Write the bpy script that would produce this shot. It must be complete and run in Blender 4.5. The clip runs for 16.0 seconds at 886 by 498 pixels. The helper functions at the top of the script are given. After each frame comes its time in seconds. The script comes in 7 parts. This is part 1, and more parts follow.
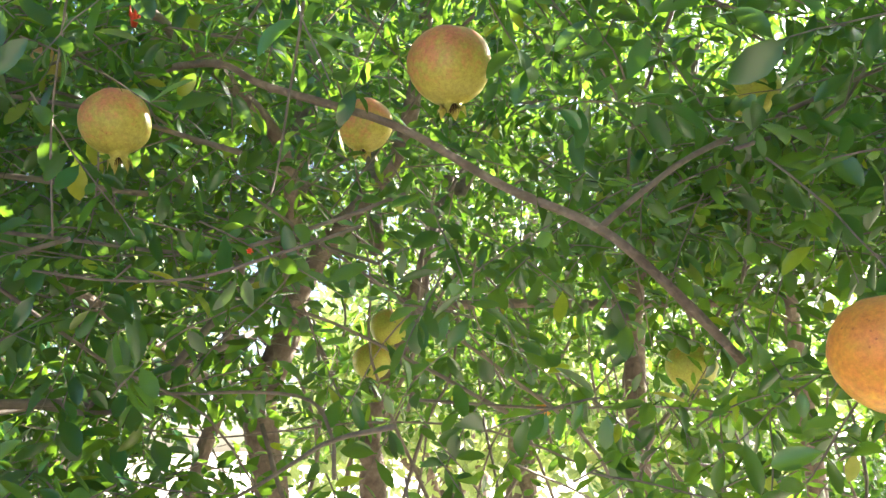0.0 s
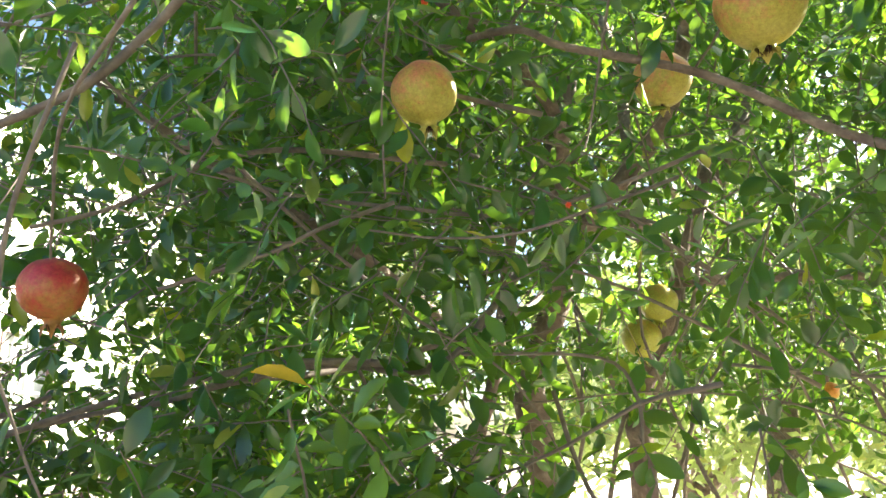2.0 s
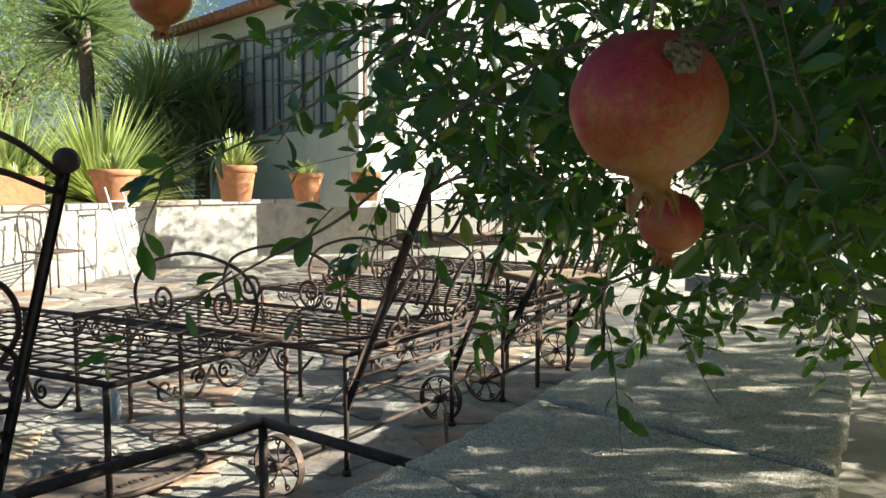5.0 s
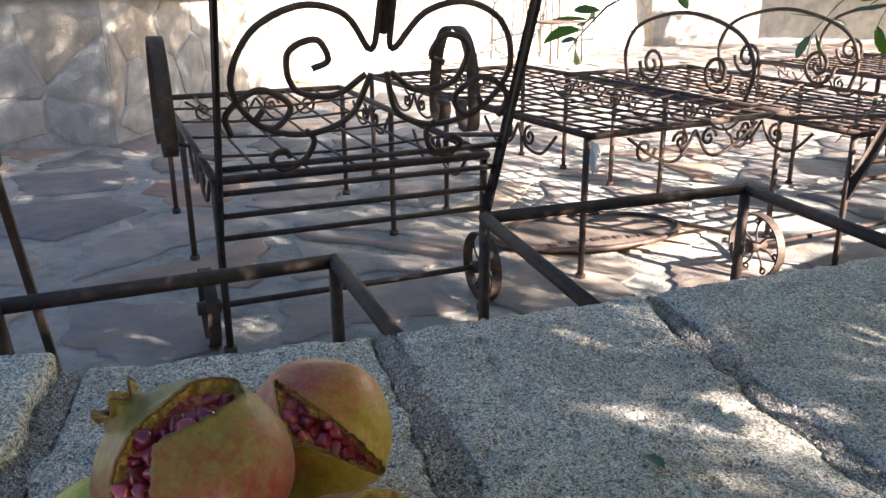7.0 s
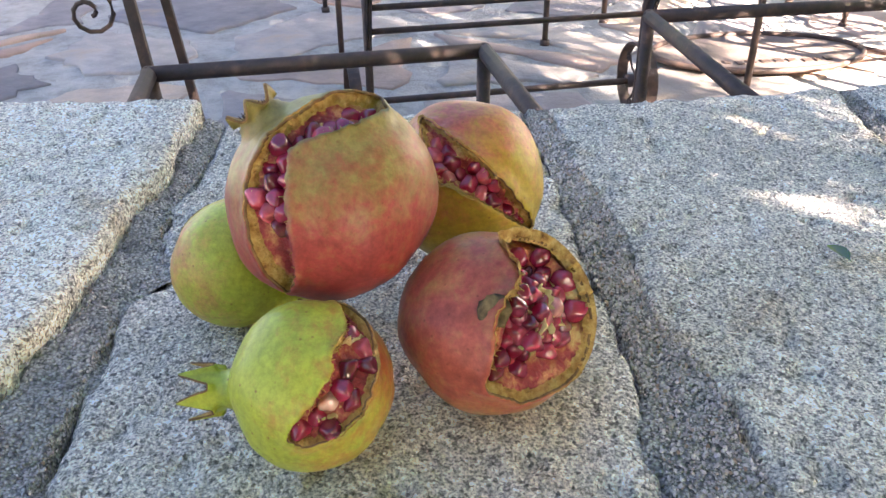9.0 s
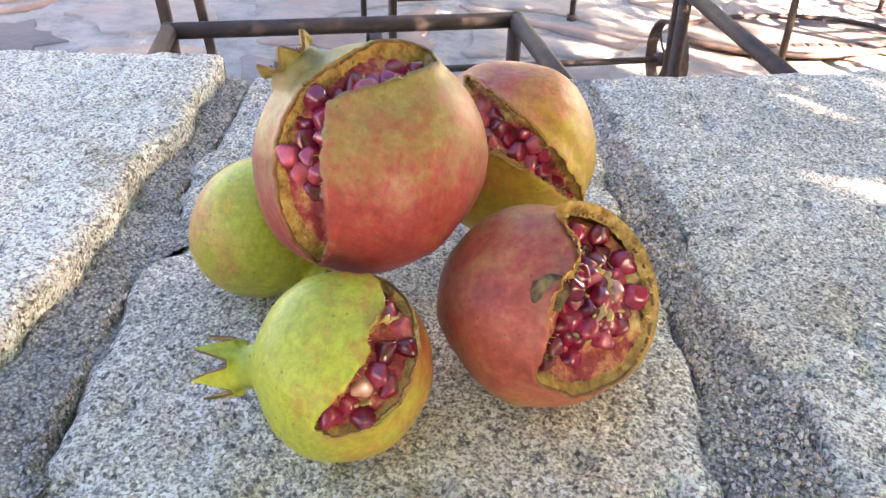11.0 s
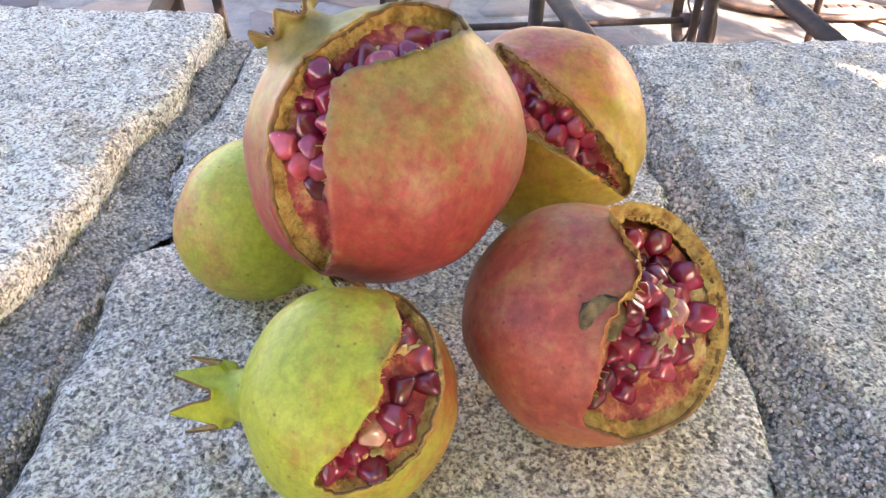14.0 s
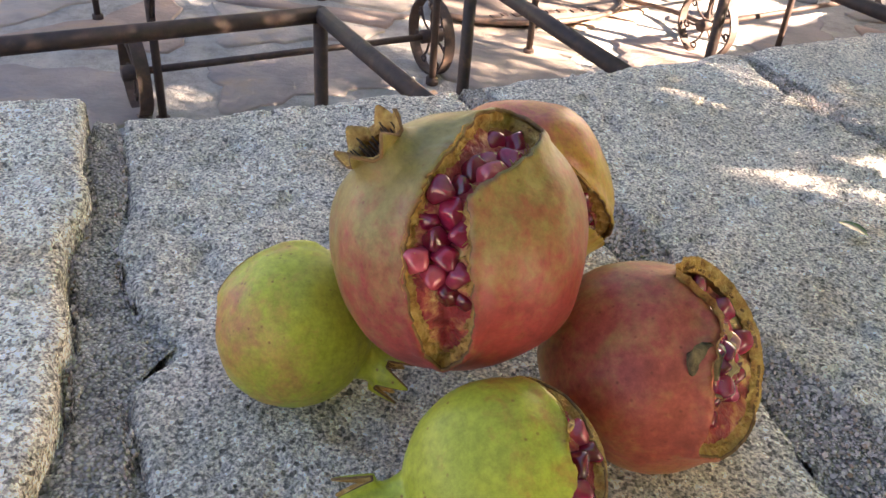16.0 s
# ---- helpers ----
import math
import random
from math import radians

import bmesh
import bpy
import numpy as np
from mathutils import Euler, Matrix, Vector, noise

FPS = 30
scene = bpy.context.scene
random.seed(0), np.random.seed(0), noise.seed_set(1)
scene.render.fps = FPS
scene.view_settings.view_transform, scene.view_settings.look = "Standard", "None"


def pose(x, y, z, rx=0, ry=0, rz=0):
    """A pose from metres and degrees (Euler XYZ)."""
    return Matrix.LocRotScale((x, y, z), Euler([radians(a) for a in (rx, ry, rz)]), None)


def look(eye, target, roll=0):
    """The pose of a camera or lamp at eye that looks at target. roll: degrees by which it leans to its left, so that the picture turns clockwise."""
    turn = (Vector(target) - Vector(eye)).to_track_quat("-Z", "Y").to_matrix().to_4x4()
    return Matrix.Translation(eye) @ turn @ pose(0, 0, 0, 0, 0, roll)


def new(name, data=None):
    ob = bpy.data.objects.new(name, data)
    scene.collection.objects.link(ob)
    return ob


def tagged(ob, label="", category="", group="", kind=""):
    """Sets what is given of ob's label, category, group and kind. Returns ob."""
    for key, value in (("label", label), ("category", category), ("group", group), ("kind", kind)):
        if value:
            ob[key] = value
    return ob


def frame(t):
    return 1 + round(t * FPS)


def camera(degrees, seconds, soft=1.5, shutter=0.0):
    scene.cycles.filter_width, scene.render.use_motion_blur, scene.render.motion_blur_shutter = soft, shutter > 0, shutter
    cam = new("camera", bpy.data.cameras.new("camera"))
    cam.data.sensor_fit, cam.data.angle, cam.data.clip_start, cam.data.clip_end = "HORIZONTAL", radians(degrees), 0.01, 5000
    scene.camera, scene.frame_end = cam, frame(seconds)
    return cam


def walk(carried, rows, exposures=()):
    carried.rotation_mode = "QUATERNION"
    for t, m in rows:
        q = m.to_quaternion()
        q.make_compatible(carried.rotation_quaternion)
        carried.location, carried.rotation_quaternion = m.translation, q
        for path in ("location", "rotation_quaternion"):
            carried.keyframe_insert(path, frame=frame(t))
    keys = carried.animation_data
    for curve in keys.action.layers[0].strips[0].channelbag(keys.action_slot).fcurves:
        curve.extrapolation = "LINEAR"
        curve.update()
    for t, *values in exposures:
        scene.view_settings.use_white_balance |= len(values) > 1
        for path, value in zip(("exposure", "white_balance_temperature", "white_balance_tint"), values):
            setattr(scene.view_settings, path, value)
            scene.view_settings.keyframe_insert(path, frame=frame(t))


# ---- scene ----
cam = camera(56.5, 16.0)
PATH = [
    (0, (0.278, 0.055, 0.631), (0.279, 2.002, 1.089), -2.1),
    (0.5, (0.243, 0.065, 0.627), (0.099, 2.002, 1.106), -1.4),
    (1, (0.231, 0.068, 0.621), (-0.050, 1.988, 1.106), -0.8),
    (1.5, (0.219, 0.054, 0.615), (-0.201, 1.950, 1.096), -0.2),
    (2, (0.193, 0.058, 0.600), (-0.352, 1.930, 1.047), -0.1),
    (2.5, (0.167, 0.075, 0.584), (-0.455, 1.945, 0.924), -0.2),
    (3, (0.149, 0.079, 0.563), (-0.623, 1.915, 0.740), -0.0),
    (3.5, (0.139, 0.070, 0.552), (-0.731, 1.868, 0.636), 0.5),
    (4, (0.106, 0.079, 0.533), (-0.908, 1.802, 0.570), -0.1),
    (4.5, (0.055, 0.087, 0.502), (-1.125, 1.700, 0.417), 0.3),
    (5, (0.038, 0.062, 0.473), (-1.426, 1.415, 0.314), 0.0),
    (5.2, (0.028, 0.073, 0.461), (-1.551, 1.283, 0.261), 0.0),
    (7.3, (-0.114, 0.14, 0.335), (-1.962, 0.357, -0.398), -0.8),
    (7.5, (-0.113, 0.14, 0.326), (-1.944, 0.294, -0.464), -1.1),
    (8, (-0.118, 0.135, 0.303), (-1.9, 0.153, -0.603), -1.4),
    (8.5, (-0.131, 0.134, 0.288), (-1.869, 0.125, -0.701), -1.0),
    (9, (-0.138, 0.132, 0.281), (-1.856, 0.101, -0.743), -0.5),
    (9.2, (-0.139, 0.129, 0.28), (-1.856, 0.092, -0.745), -0.3),
    (11.5, (-0.184, 0.112, 0.255), (-1.857, 0.061, -0.84), 1.9),
    (12, (-0.2, 0.107, 0.251), (-1.859, 0.065, -0.866), 2.3),
    (12.5, (-0.218, 0.104, 0.242), (-1.864, 0.062, -0.894), 2.4),
    (13, (-0.227, 0.106, 0.24), (-1.863, 0.051, -0.908), 2.2),
    (13.5, (-0.228, 0.109, 0.243), (-1.858, 0.033, -0.913), 1.8),
    (14, (-0.229, 0.107, 0.242), (-1.859, 0.028, -0.914), 1.7),
    (14.5, (-0.227, 0.103, 0.245), (-1.861, 0.033, -0.905), 2.1),
    (15, (-0.227, 0.103, 0.246), (-1.861, 0.041, -0.907), 2.1),
    (15.5, (-0.228, 0.056, 0.261), (-1.852, 0.215, -0.895), 4.7),
    (16, (-0.242, -0.028, 0.273), (-1.814, 0.53, -0.83), 4.9),
]
walk(cam, [(t, look(eye, target, roll)) for t, eye, target, roll in PATH],
     [(0, 3.85, 5800, 9), (2.0, 3.75, 6000, 7), (3.5, 3.0, 5950, 1), (4.5, 2.35, 5700, 0), (5.2, 1.55, 5600, 1), (7.3, 3.0, 5750, 17), (9, 4.15, 5950, 22), (11.5, 4.53, 6350, 28), (15, 4.5, 6350, 29), (15.5, 4.15, 6450, 28), (16, 3.8, 6700, 25)])

# ---- body ----
# ---------------- world, sun, exposure ----------------
SUN_DIR = Vector((0.62, 0.66, 0.43)).normalized()
world = bpy.data.worlds.new("sky")
scene.world = world
world.use_nodes = True
wn = world.node_tree.nodes
sky = wn.new("ShaderNodeTexSky")
sky.sky_type = "NISHITA"
sky.sun_disc = False
sky.sun_elevation = math.asin(SUN_DIR.z)
sky.sun_rotation = math.atan2(SUN_DIR.x, SUN_DIR.y)
sky.dust_density = 2.0
wn["Background"].inputs["Strength"].default_value = 0.028
world.node_tree.links.new(sky.outputs[0], wn["Background"].inputs["Color"])

sun_data = bpy.data.lights.new("sun", "SUN")
sun_data.energy, sun_data.angle, sun_data.color = 5.0, radians(0.53), (1.0, 0.86, 0.66)
sun = new("sun", sun_data)
sun.matrix_world = look((0, 0, 0), -SUN_DIR)


# ---------------- helpers ----------------
def mesh_ob(name, bm, mats, parent=None, label="", smooth=True):
    me = bpy.data.meshes.new(name)
    bm.to_mesh(me)
    bm.free()
    for m in (mats if isinstance(mats, (list, tuple)) else [mats]):
        me.materials.append(m)
    if smooth:
        me.polygons.foreach_set("use_smooth", [True] * len(me.polygons))
    ob = new(name, me)
    if parent is not None:
        ob.parent = parent
    if label:
        ob["label"] = label
    return ob


def part(name, bm, material, parent, label="", smooth=True):
    return mesh_ob(name, bm, material, parent, label, smooth)


def array_ob(name, verts, faces, mats, parent=None, smooth=True):
    me = bpy.data.meshes.new(name)
    me.from_pydata(verts, [], faces)
    for m in (mats if isinstance(mats, (list, tuple)) else [mats]):
        me.materials.append(m)
    if smooth:
        me.polygons.foreach_set("use_smooth", [True] * len(me.polygons))
    ob = new(name, me)
    if parent is not None:
        ob.parent = parent
    return ob


def empty(name, at=(0, 0, 0), turn=0.0):
    ob = new(name)
    ob.empty_display_size = 0.05
    ob.matrix_world = pose(*at, 0, 0, turn)
    return ob


def smooth_line(pts, steps=5):
    """Catmull-Rom through the points."""
    p = [Vector(q) for q in pts]
    if len(p) < 3:
        return [p[0].lerp(p[-1], i / steps) for i in range(steps + 1)]
    p = [2 * p[0] - p[1]] + p + [2 * p[-1] - p[-2]]
    out = []
    for i in range(1, len(p) - 2):
        a, b, c, d = p[i - 1:i + 3]
        for k in range(steps):
            t = k / steps
            out.append(0.5 * (2 * b + (c - a) * t + (2 * a - 5 * b + 4 * c - d) * t * t + (3 * b - a - 3 * c + d) * t ** 3))
    out.append(p[-2])
    return out


def tube(bm, pts, r0, r1=None, sides=7, rough=0.0):
    """A tapering tube along the points, closed at its ends."""
    r1 = r0 if r1 is None else r1
    pts = [Vector(q) for q in pts]
    n = len(pts)
    rings = []
    up = Vector((0.13, 0.21, 0.97))
    for i, q in enumerate(pts):
        d = (pts[min(i + 1, n - 1)] - pts[max(i - 1, 0)]).normalized()
        a = d.cross(up)
        a = a.normalized() if a.length > 1e-4 else Vector((1, 0, 0))
        b = d.cross(a)
        r = r0 + (r1 - r0) * i / max(n - 1, 1)
        ring = []
        for k in range(sides):
            w = 2 * math.pi * k / sides
            rr = r * (1 + rough * noise.noise(q * 25 + Vector((math.cos(w), math.sin(w), i * 0.4)))) if rough else r
            ring.append(bm.verts.new(q + rr * (math.cos(w) * a + math.sin(w) * b)))
        rings.append(ring)
    for i in range(n - 1):
        for k in range(sides):
            bm.faces.new((rings[i][k], rings[i][(k + 1) % sides], rings[i + 1][(k + 1) % sides], rings[i + 1][k]))
    bm.faces.new(rings[0][::-1])
    bm.faces.new(rings[-1])


def box(bm, lo, hi, m=None, bevel=0.0):
    made = bmesh.ops.create_cube(bm, size=1.0)["verts"]
    c, s = (Vector(lo) + Vector(hi)) / 2, Vector(hi) - Vector(lo)
    for v in made:
        v.co = Vector((v.co.x * s.x, v.co.y * s.y, v.co.z * s.z)) + c
        if m is not None:
            v.co = m @ v.co
    if bevel:
        es = {e for v in made for e in v.link_edges}
        bmesh.ops.bevel(bm, geom=list(es), offset=bevel, segments=2, affect="EDGES", profile=0.6)


def spiral(c, r, turns, start, u, v, steps=22, inner=0.15):
    """A flat scroll round c in the plane of u and v, from its outside inwards."""
    out = []
    for i in range(steps + 1):
        t = i / steps
        w = start + turns * 2 * math.pi * t
        rr = r * (1 - (1 - inner) * t)
        out.append(Vector(c) + rr * (math.cos(w) * Vector(u) + math.sin(w) * Vector(v)))
    return out


def voronoi(w, h, nx, ny, jitter, rng):
    """Cells of an irregular stone pattern that fills w by h: lists of corners."""
    seeds = []
    for i in range(-1, nx + 1):
        for j in range(-1, ny + 1):
            seeds.append(((i + 0.5 + (j % 2) * 0.45 + rng.uniform(-jitter, jitter)) * w / nx, (j + 0.5 + rng.uniform(-jitter, jitter)) * h / ny))
    sx, sy = w / nx, h / ny
    cells = []
    for a in seeds:
        poly = [(a[0] - 2 * sx, a[1] - 2 * sy), (a[0] + 2 * sx, a[1] - 2 * sy), (a[0] + 2 * sx, a[1] + 2 * sy), (a[0] - 2 * sx, a[1] + 2 * sy)]
        for b in seeds:
            if b is a or abs(b[0] - a[0]) > 3 * sx or abs(b[1] - a[1]) > 3 * sy:
                continue
            mx, my, dx, dy = (a[0] + b[0]) / 2, (a[1] + b[1]) / 2, b[0] - a[0], b[1] - a[1]
            cut = []
            for k, p in enumerate(poly):
                q = poly[(k + 1) % len(poly)]
                fp, fq = (p[0] - mx) * dx + (p[1] - my) * dy, (q[0] - mx) * dx + (q[1] - my) * dy
                if fp <= 0:
                    cut.append(p)
                if fp * fq < 0:
                    t = fp / (fp - fq)
                    cut.append((p[0] + t * (q[0] - p[0]), p[1] + t * (q[1] - p[1])))
            poly = cut
            if len(poly) < 3:
                break
        if len(poly) >= 3 and -0.3 * sx < a[0] < w + 0.3 * sx and -0.3 * sy < a[1] < h + 0.3 * sy:
            cells.append((a, poly))
    return cells


def stone_cell(bm, centre, poly, gap, depth, rng, dome=0.0, wob=0.0):
    """One stone of a pattern: rim low, edge rounded, top slightly uneven. In its own plane, z out."""
    area = sum(poly[k][0] * poly[(k + 1) % len(poly)][1] - poly[(k + 1) % len(poly)][0] * poly[k][1] for k in range(len(poly)))
    if area < 0:
        poly = poly[::-1]
    fine = []
    for k, p in enumerate(poly):
        q = poly[(k + 1) % len(poly)]
        n = max(1, int(math.hypot(q[0] - p[0], q[1] - p[1]) / 0.05))
        n = min(n, 8)
        for i in range(n):
            t = i / n
            fine.append((p[0] + (q[0] - p[0]) * t, p[1] + (q[1] - p[1]) * t))
    rings = []
    for inset, z in ((gap, -0.02), (gap, depth * 0.55), (gap + 0.008, depth), ):
        ring = []
        for i, p in enumerate(fine):
            d = Vector((centre[0] - p[0], centre[1] - p[1]))
            L = d.length or 1
            k = min(inset + wob * (0.5 + 0.7 * noise.noise(Vector((p[0] * 9, p[1] * 9, 3.1))) + 0.3 * noise.noise(Vector((p[0] * 31, p[1] * 31, 5.2)))), L * 0.6)
            ring.append(bm.verts.new((p[0] + d.x / L * k, p[1] + d.y / L * k, z + 0.25 * depth * noise.noise(Vector((p[0] * 6, p[1] * 6, 0.7))))))
        rings.append(ring)
    n = len(fine)
    for a, b in zip(rings, rings[1:]):
        for k in range(n):
            bm.faces.new((a[k], a[(k + 1) % n], b[(k + 1) % n], b[k]))
    top = bm.verts.new((centre[0], centre[1], depth + dome))
    for k in range(n):
        bm.faces.new((rings[-1][k], rings[-1][(k + 1) % n], top))


# ---------------- materials ----------------
def material(name):
    m = bpy.data.materials.new(name)
    m.use_nodes = True
    t = m.node_tree
    return m, t, t.nodes["Principled BSDF"]


def node(t, kind, **kw):
    n = t.nodes.new(kind)
    for k, v in kw.items():
        n.inputs[k.replace("_", " ")].default_value = v
    return n


def ramp(t, source, stops, mode="LINEAR"):
    n = t.nodes.new("ShaderNodeValToRGB")
    n.color_ramp.interpolation = mode
    e = n.color_ramp.elements
    while len(e) < len(stops):
        e.new(0.5)
    for k, (p, c) in enumerate(stops):
        e[k].position, e[k].color = p, (*c, 1) if len(c) == 3 else c
    t.links.new(source, n.inputs["Fac"])
    return n.outputs["Color"]


def coords(t, kind="Object"):
    return t.nodes.new("ShaderNodeTexCoord").outputs[kind]


def noise_tex(t, vec, scale, detail=6.0, rough=0.6, dist=0.0):
    n = node(t, "ShaderNodeTexNoise", Scale=scale, Detail=detail, Roughness=rough, Distortion=dist)
    t.links.new(vec, n.inputs["Vector"])
    return n.outputs["Fac"]


def mix(t, fac, a, b, how="MIX"):
    n = t.nodes.new("ShaderNodeMix")
    n.data_type, n.blend_type = "RGBA", how
    for sock, val in ((n.inputs[0], fac), (n.inputs[6], a), (n.inputs[7], b)):
        if isinstance(val, (int, float)):
            sock.default_value = val
        elif isinstance(val, tuple):
            sock.default_value = (*val, 1)
        else:
            t.links.new(val, sock)
    return n.outputs[2]


def bump(t, p, height, strength, distance, after=None):
    n = node(t, "ShaderNodeBump", Strength=strength, Distance=distance)
    t.links.new(height, n.inputs["Height"])
    if after is not None:
        t.links.new(after, n.inputs["Normal"])
    t.links.new(n.outputs[0], p.inputs["Normal"])
    return n.outputs[0]


def math_node(t, op, a, b=None):
    n = t.nodes.new("ShaderNodeMath")
    n.operation = op
    for k, v in enumerate((a, b)):
        if v is None:
            continue
        if isinstance(v, (int, float)):
            n.inputs[k].default_value = v
        else:
            t.links.new(v, n.inputs[k])
    return n.outputs[0]


def grey_stone(name, tint=(1, 1, 1), light=1.0):
    """Rough-split volcanic stone: pale and tan patches, salt-and-pepper grain, and pits with their shade in the colour.
    """
    m, t, p = material(name)
    c = coords(t)

    def grey(v):
        return tuple(v * light * k for k in tint)

    broad = noise_tex(t, c, 10, 8, 0.66, 0.4)
    col = ramp(t, broad, [(0.30, grey(0.39)), (0.47, grey(0.45)), (0.60, grey(0.50)), (0.75, grey(0.60))])
    warm = ramp(t, noise_tex(t, c, 8, 6, 0.72, 0.7), [(0.55, (0, 0, 0)), (0.67, (0.75, 0.75, 0.75))])
    col = mix(t, warm, col, (0.52, 0.40, 0.26))
    for scale, detail, stops in ((75, 4, ((0.32, 0.88), (0.47, 0.99), (0.66, 1.08))),
                                 (290, 3, ((0.33, 0.55), (0.44, 0.95), (0.56, 1.05), (0.68, 1.40))),
                                 (620, 2, ((0.34, 0.36), (0.48, 0.98), (0.66, 1.65)))):
        col = mix(t, 1.0, col, ramp(t, noise_tex(t, c, scale, detail, 0.62), [(q, (v, v, v)) for q, v in stops]), "MULTIPLY")
    cell = node(t, "ShaderNodeTexVoronoi", Scale=470.0)
    t.links.new(c, cell.inputs["Vector"])
    pick = t.nodes.new("ShaderNodeSeparateColor")
    t.links.new(cell.outputs["Color"], pick.inputs[0])
    col = mix(t, 1.0, col, ramp(t, pick.outputs[0], [(0.0, (0.28, 0.27, 0.26)), (0.09, (0.62, 0.62, 0.62)), (0.22, (0.98, 0.98, 0.98)), (0.84, (1.04, 1.04, 1.04)), (1.0, (1.6, 1.6, 1.58))]), "MULTIPLY")
    v = node(t, "ShaderNodeTexVoronoi", Scale=85.0)
    t.links.new(c, v.inputs["Vector"])
    pit = ramp(t, v.outputs["Distance"], [(0.10, (0, 0, 0)), (0.24, (1, 1, 1))])
    some = ramp(t, noise_tex(t, c, 30, 3), [(0.46, (1, 1, 1)), (0.54, (0, 0, 0))])
    pits = mix(t, 1.0, pit, some, "ADD")
    # the shade inside the pits is painted into the base colour
    col = mix(t, 0.55, col, ramp(t, pits, [(0.0, (0.10, 0.09, 0.085)), (0.6, (1, 1, 1))]), "MULTIPLY")
    t.links.new(col, p.inputs["Base Color"])
    p.inputs["Roughness"].default_value = 0.92
    first = bump(t, p, noise_tex(t, c, 60, 4, 0.6), 1.0, 0.006)
    first = bump(t, p, noise_tex(t, c, 210, 3, 0.6), 1.0, 0.0035, first)
    bump(t, p, mix(t, 0.5, noise_tex(t, c, 520, 3, 0.6), pits, "MULTIPLY"), 1.0, 0.002, first)
    return m


STONE_PALE = grey_stone("pale_grey_stone", (1.0, 0.90, 0.77), 1.78)
STONE = grey_stone("grey_volcanic_stone", (1.0, 0.895, 0.765), 1.50)


def mortar_mat():
    m, t, p = material("coarse_mortar")
    c = coords(t)
    v = node(t, "ShaderNodeTexVoronoi", Scale=560.0)
    t.links.new(c, v.inputs["Vector"])
    n = noise_tex(t, c, 30, 5)
    pick = t.nodes.new("ShaderNodeSeparateColor")
    t.links.new(v.outputs["Color"], pick.inputs[0])
    col = ramp(t, pick.outputs[0], [(0.05, (0.28, 0.265, 0.25)), (0.3, (0.60, 0.555, 0.52)), (0.6, (0.74, 0.69, 0.65)), (0.85, (0.84, 0.79, 0.74)), (1.0, (0.92, 0.88, 0.84))])
    # crevices between the grains are shaded in the colour
    gap = ramp(t, v.outputs["Distance"], [(0.34, (1, 1, 1)), (0.70, (0.55, 0.54, 0.53))])
    col = mix(t, 1.0, col, gap, "MULTIPLY")
    col = mix(t, 0.6, col, ramp(t, n, [(0.35, (0.55, 0.54, 0.53)), (0.65, (1.2, 1.18, 1.12))]), "MULTIPLY")
    col = mix(t, ramp(t, noise_tex(t, c, 14, 4), [(0.60, (0, 0, 0)), (0.70, (0.4, 0.4, 0.4))]), col, (0.10, 0.095, 0.09))
    t.links.new(col, p.inputs["Base Color"])
    p.inputs["Roughness"].default_value = 0.95
    inv = math_node(t, "SUBTRACT", 1.0, v.outputs["Distance"])
    first = bump(t, p, inv, 1.0, 0.004)
    bump(t, p, n, 0.6, 0.01, first)
    return m


MORTAR = mortar_mat()


def grit_mat():
    m, t, p = material("mixed_grit")
    rnd = t.nodes.new("ShaderNodeNewGeometry").outputs["Random Per Island"]
    t.links.new(ramp(t, rnd, [(0.0, (0.20, 0.19, 0.185)), (0.25, (0.52, 0.455, 0.43)), (0.55, (0.70, 0.615, 0.58)), (0.75, (0.82, 0.73, 0.69)), (0.88, (0.42, 0.27, 0.18)), (1.0, (0.80, 0.74, 0.70))]), p.inputs["Base Color"])
    p.inputs["Roughness"].default_value = 0.8
    return m


GRIT = grit_mat()


def patio_mats():
    m, t, p = material("flagstone_slate")
    info = t.nodes.new("ShaderNodeObjectInfo")
    c = coords(t)
    col = ramp(t, info.outputs["Random"], [(0.0, (0.20, 0.19, 0.19)), (0.25, (0.30, 0.265, 0.25)), (0.42, (0.36, 0.24, 0.17)), (0.55, (0.45, 0.37, 0.29)), (0.7, (0.15, 0.145, 0.15)), (0.85, (0.28, 0.255, 0.25)), (1.0, (0.40, 0.36, 0.31))])
    col = mix(t, 0.8, col, ramp(t, noise_tex(t, c, 7, 7, 0.65), [(0.3, (0.7, 0.7, 0.72)), (0.7, (1.6, 1.48, 1.36))]), "MULTIPLY")
    col = mix(t, ramp(t, noise_tex(t, c, 3.5, 5), [(0.56, (0, 0, 0)), (0.68, (0.5, 0.5, 0.5))]), col, (0.38, 0.24, 0.12))
    t.links.new(col, p.inputs["Base Color"])
    p.inputs["Roughness"].default_value = 0.75
    first = bump(t, p, noise_tex(t, c, 11, 6), 0.5, 0.02)
    bump(t, p, noise_tex(t, c, 90, 4), 0.4, 0.004, first)
    g, t, p = material("pale_patio_mortar")
    c = coords(t)
    col = ramp(t, noise_tex(t, c, 9, 9, 0.75), [(0.34, (0.25, 0.235, 0.205)), (0.5, (0.40, 0.375, 0.33)), (0.75, (0.56, 0.525, 0.46))])
    t.links.new(col, p.inputs["Base Color"])
    p.inputs["Roughness"].default_value = 0.92
    first = bump(t, p, noise_tex(t, c, 9, 6), 0.8, 0.03)
    bump(t, p, noise_tex(t, c, 120, 3), 0.8, 0.006, first)
    return m, g


SLATE, GROUT = patio_mats()


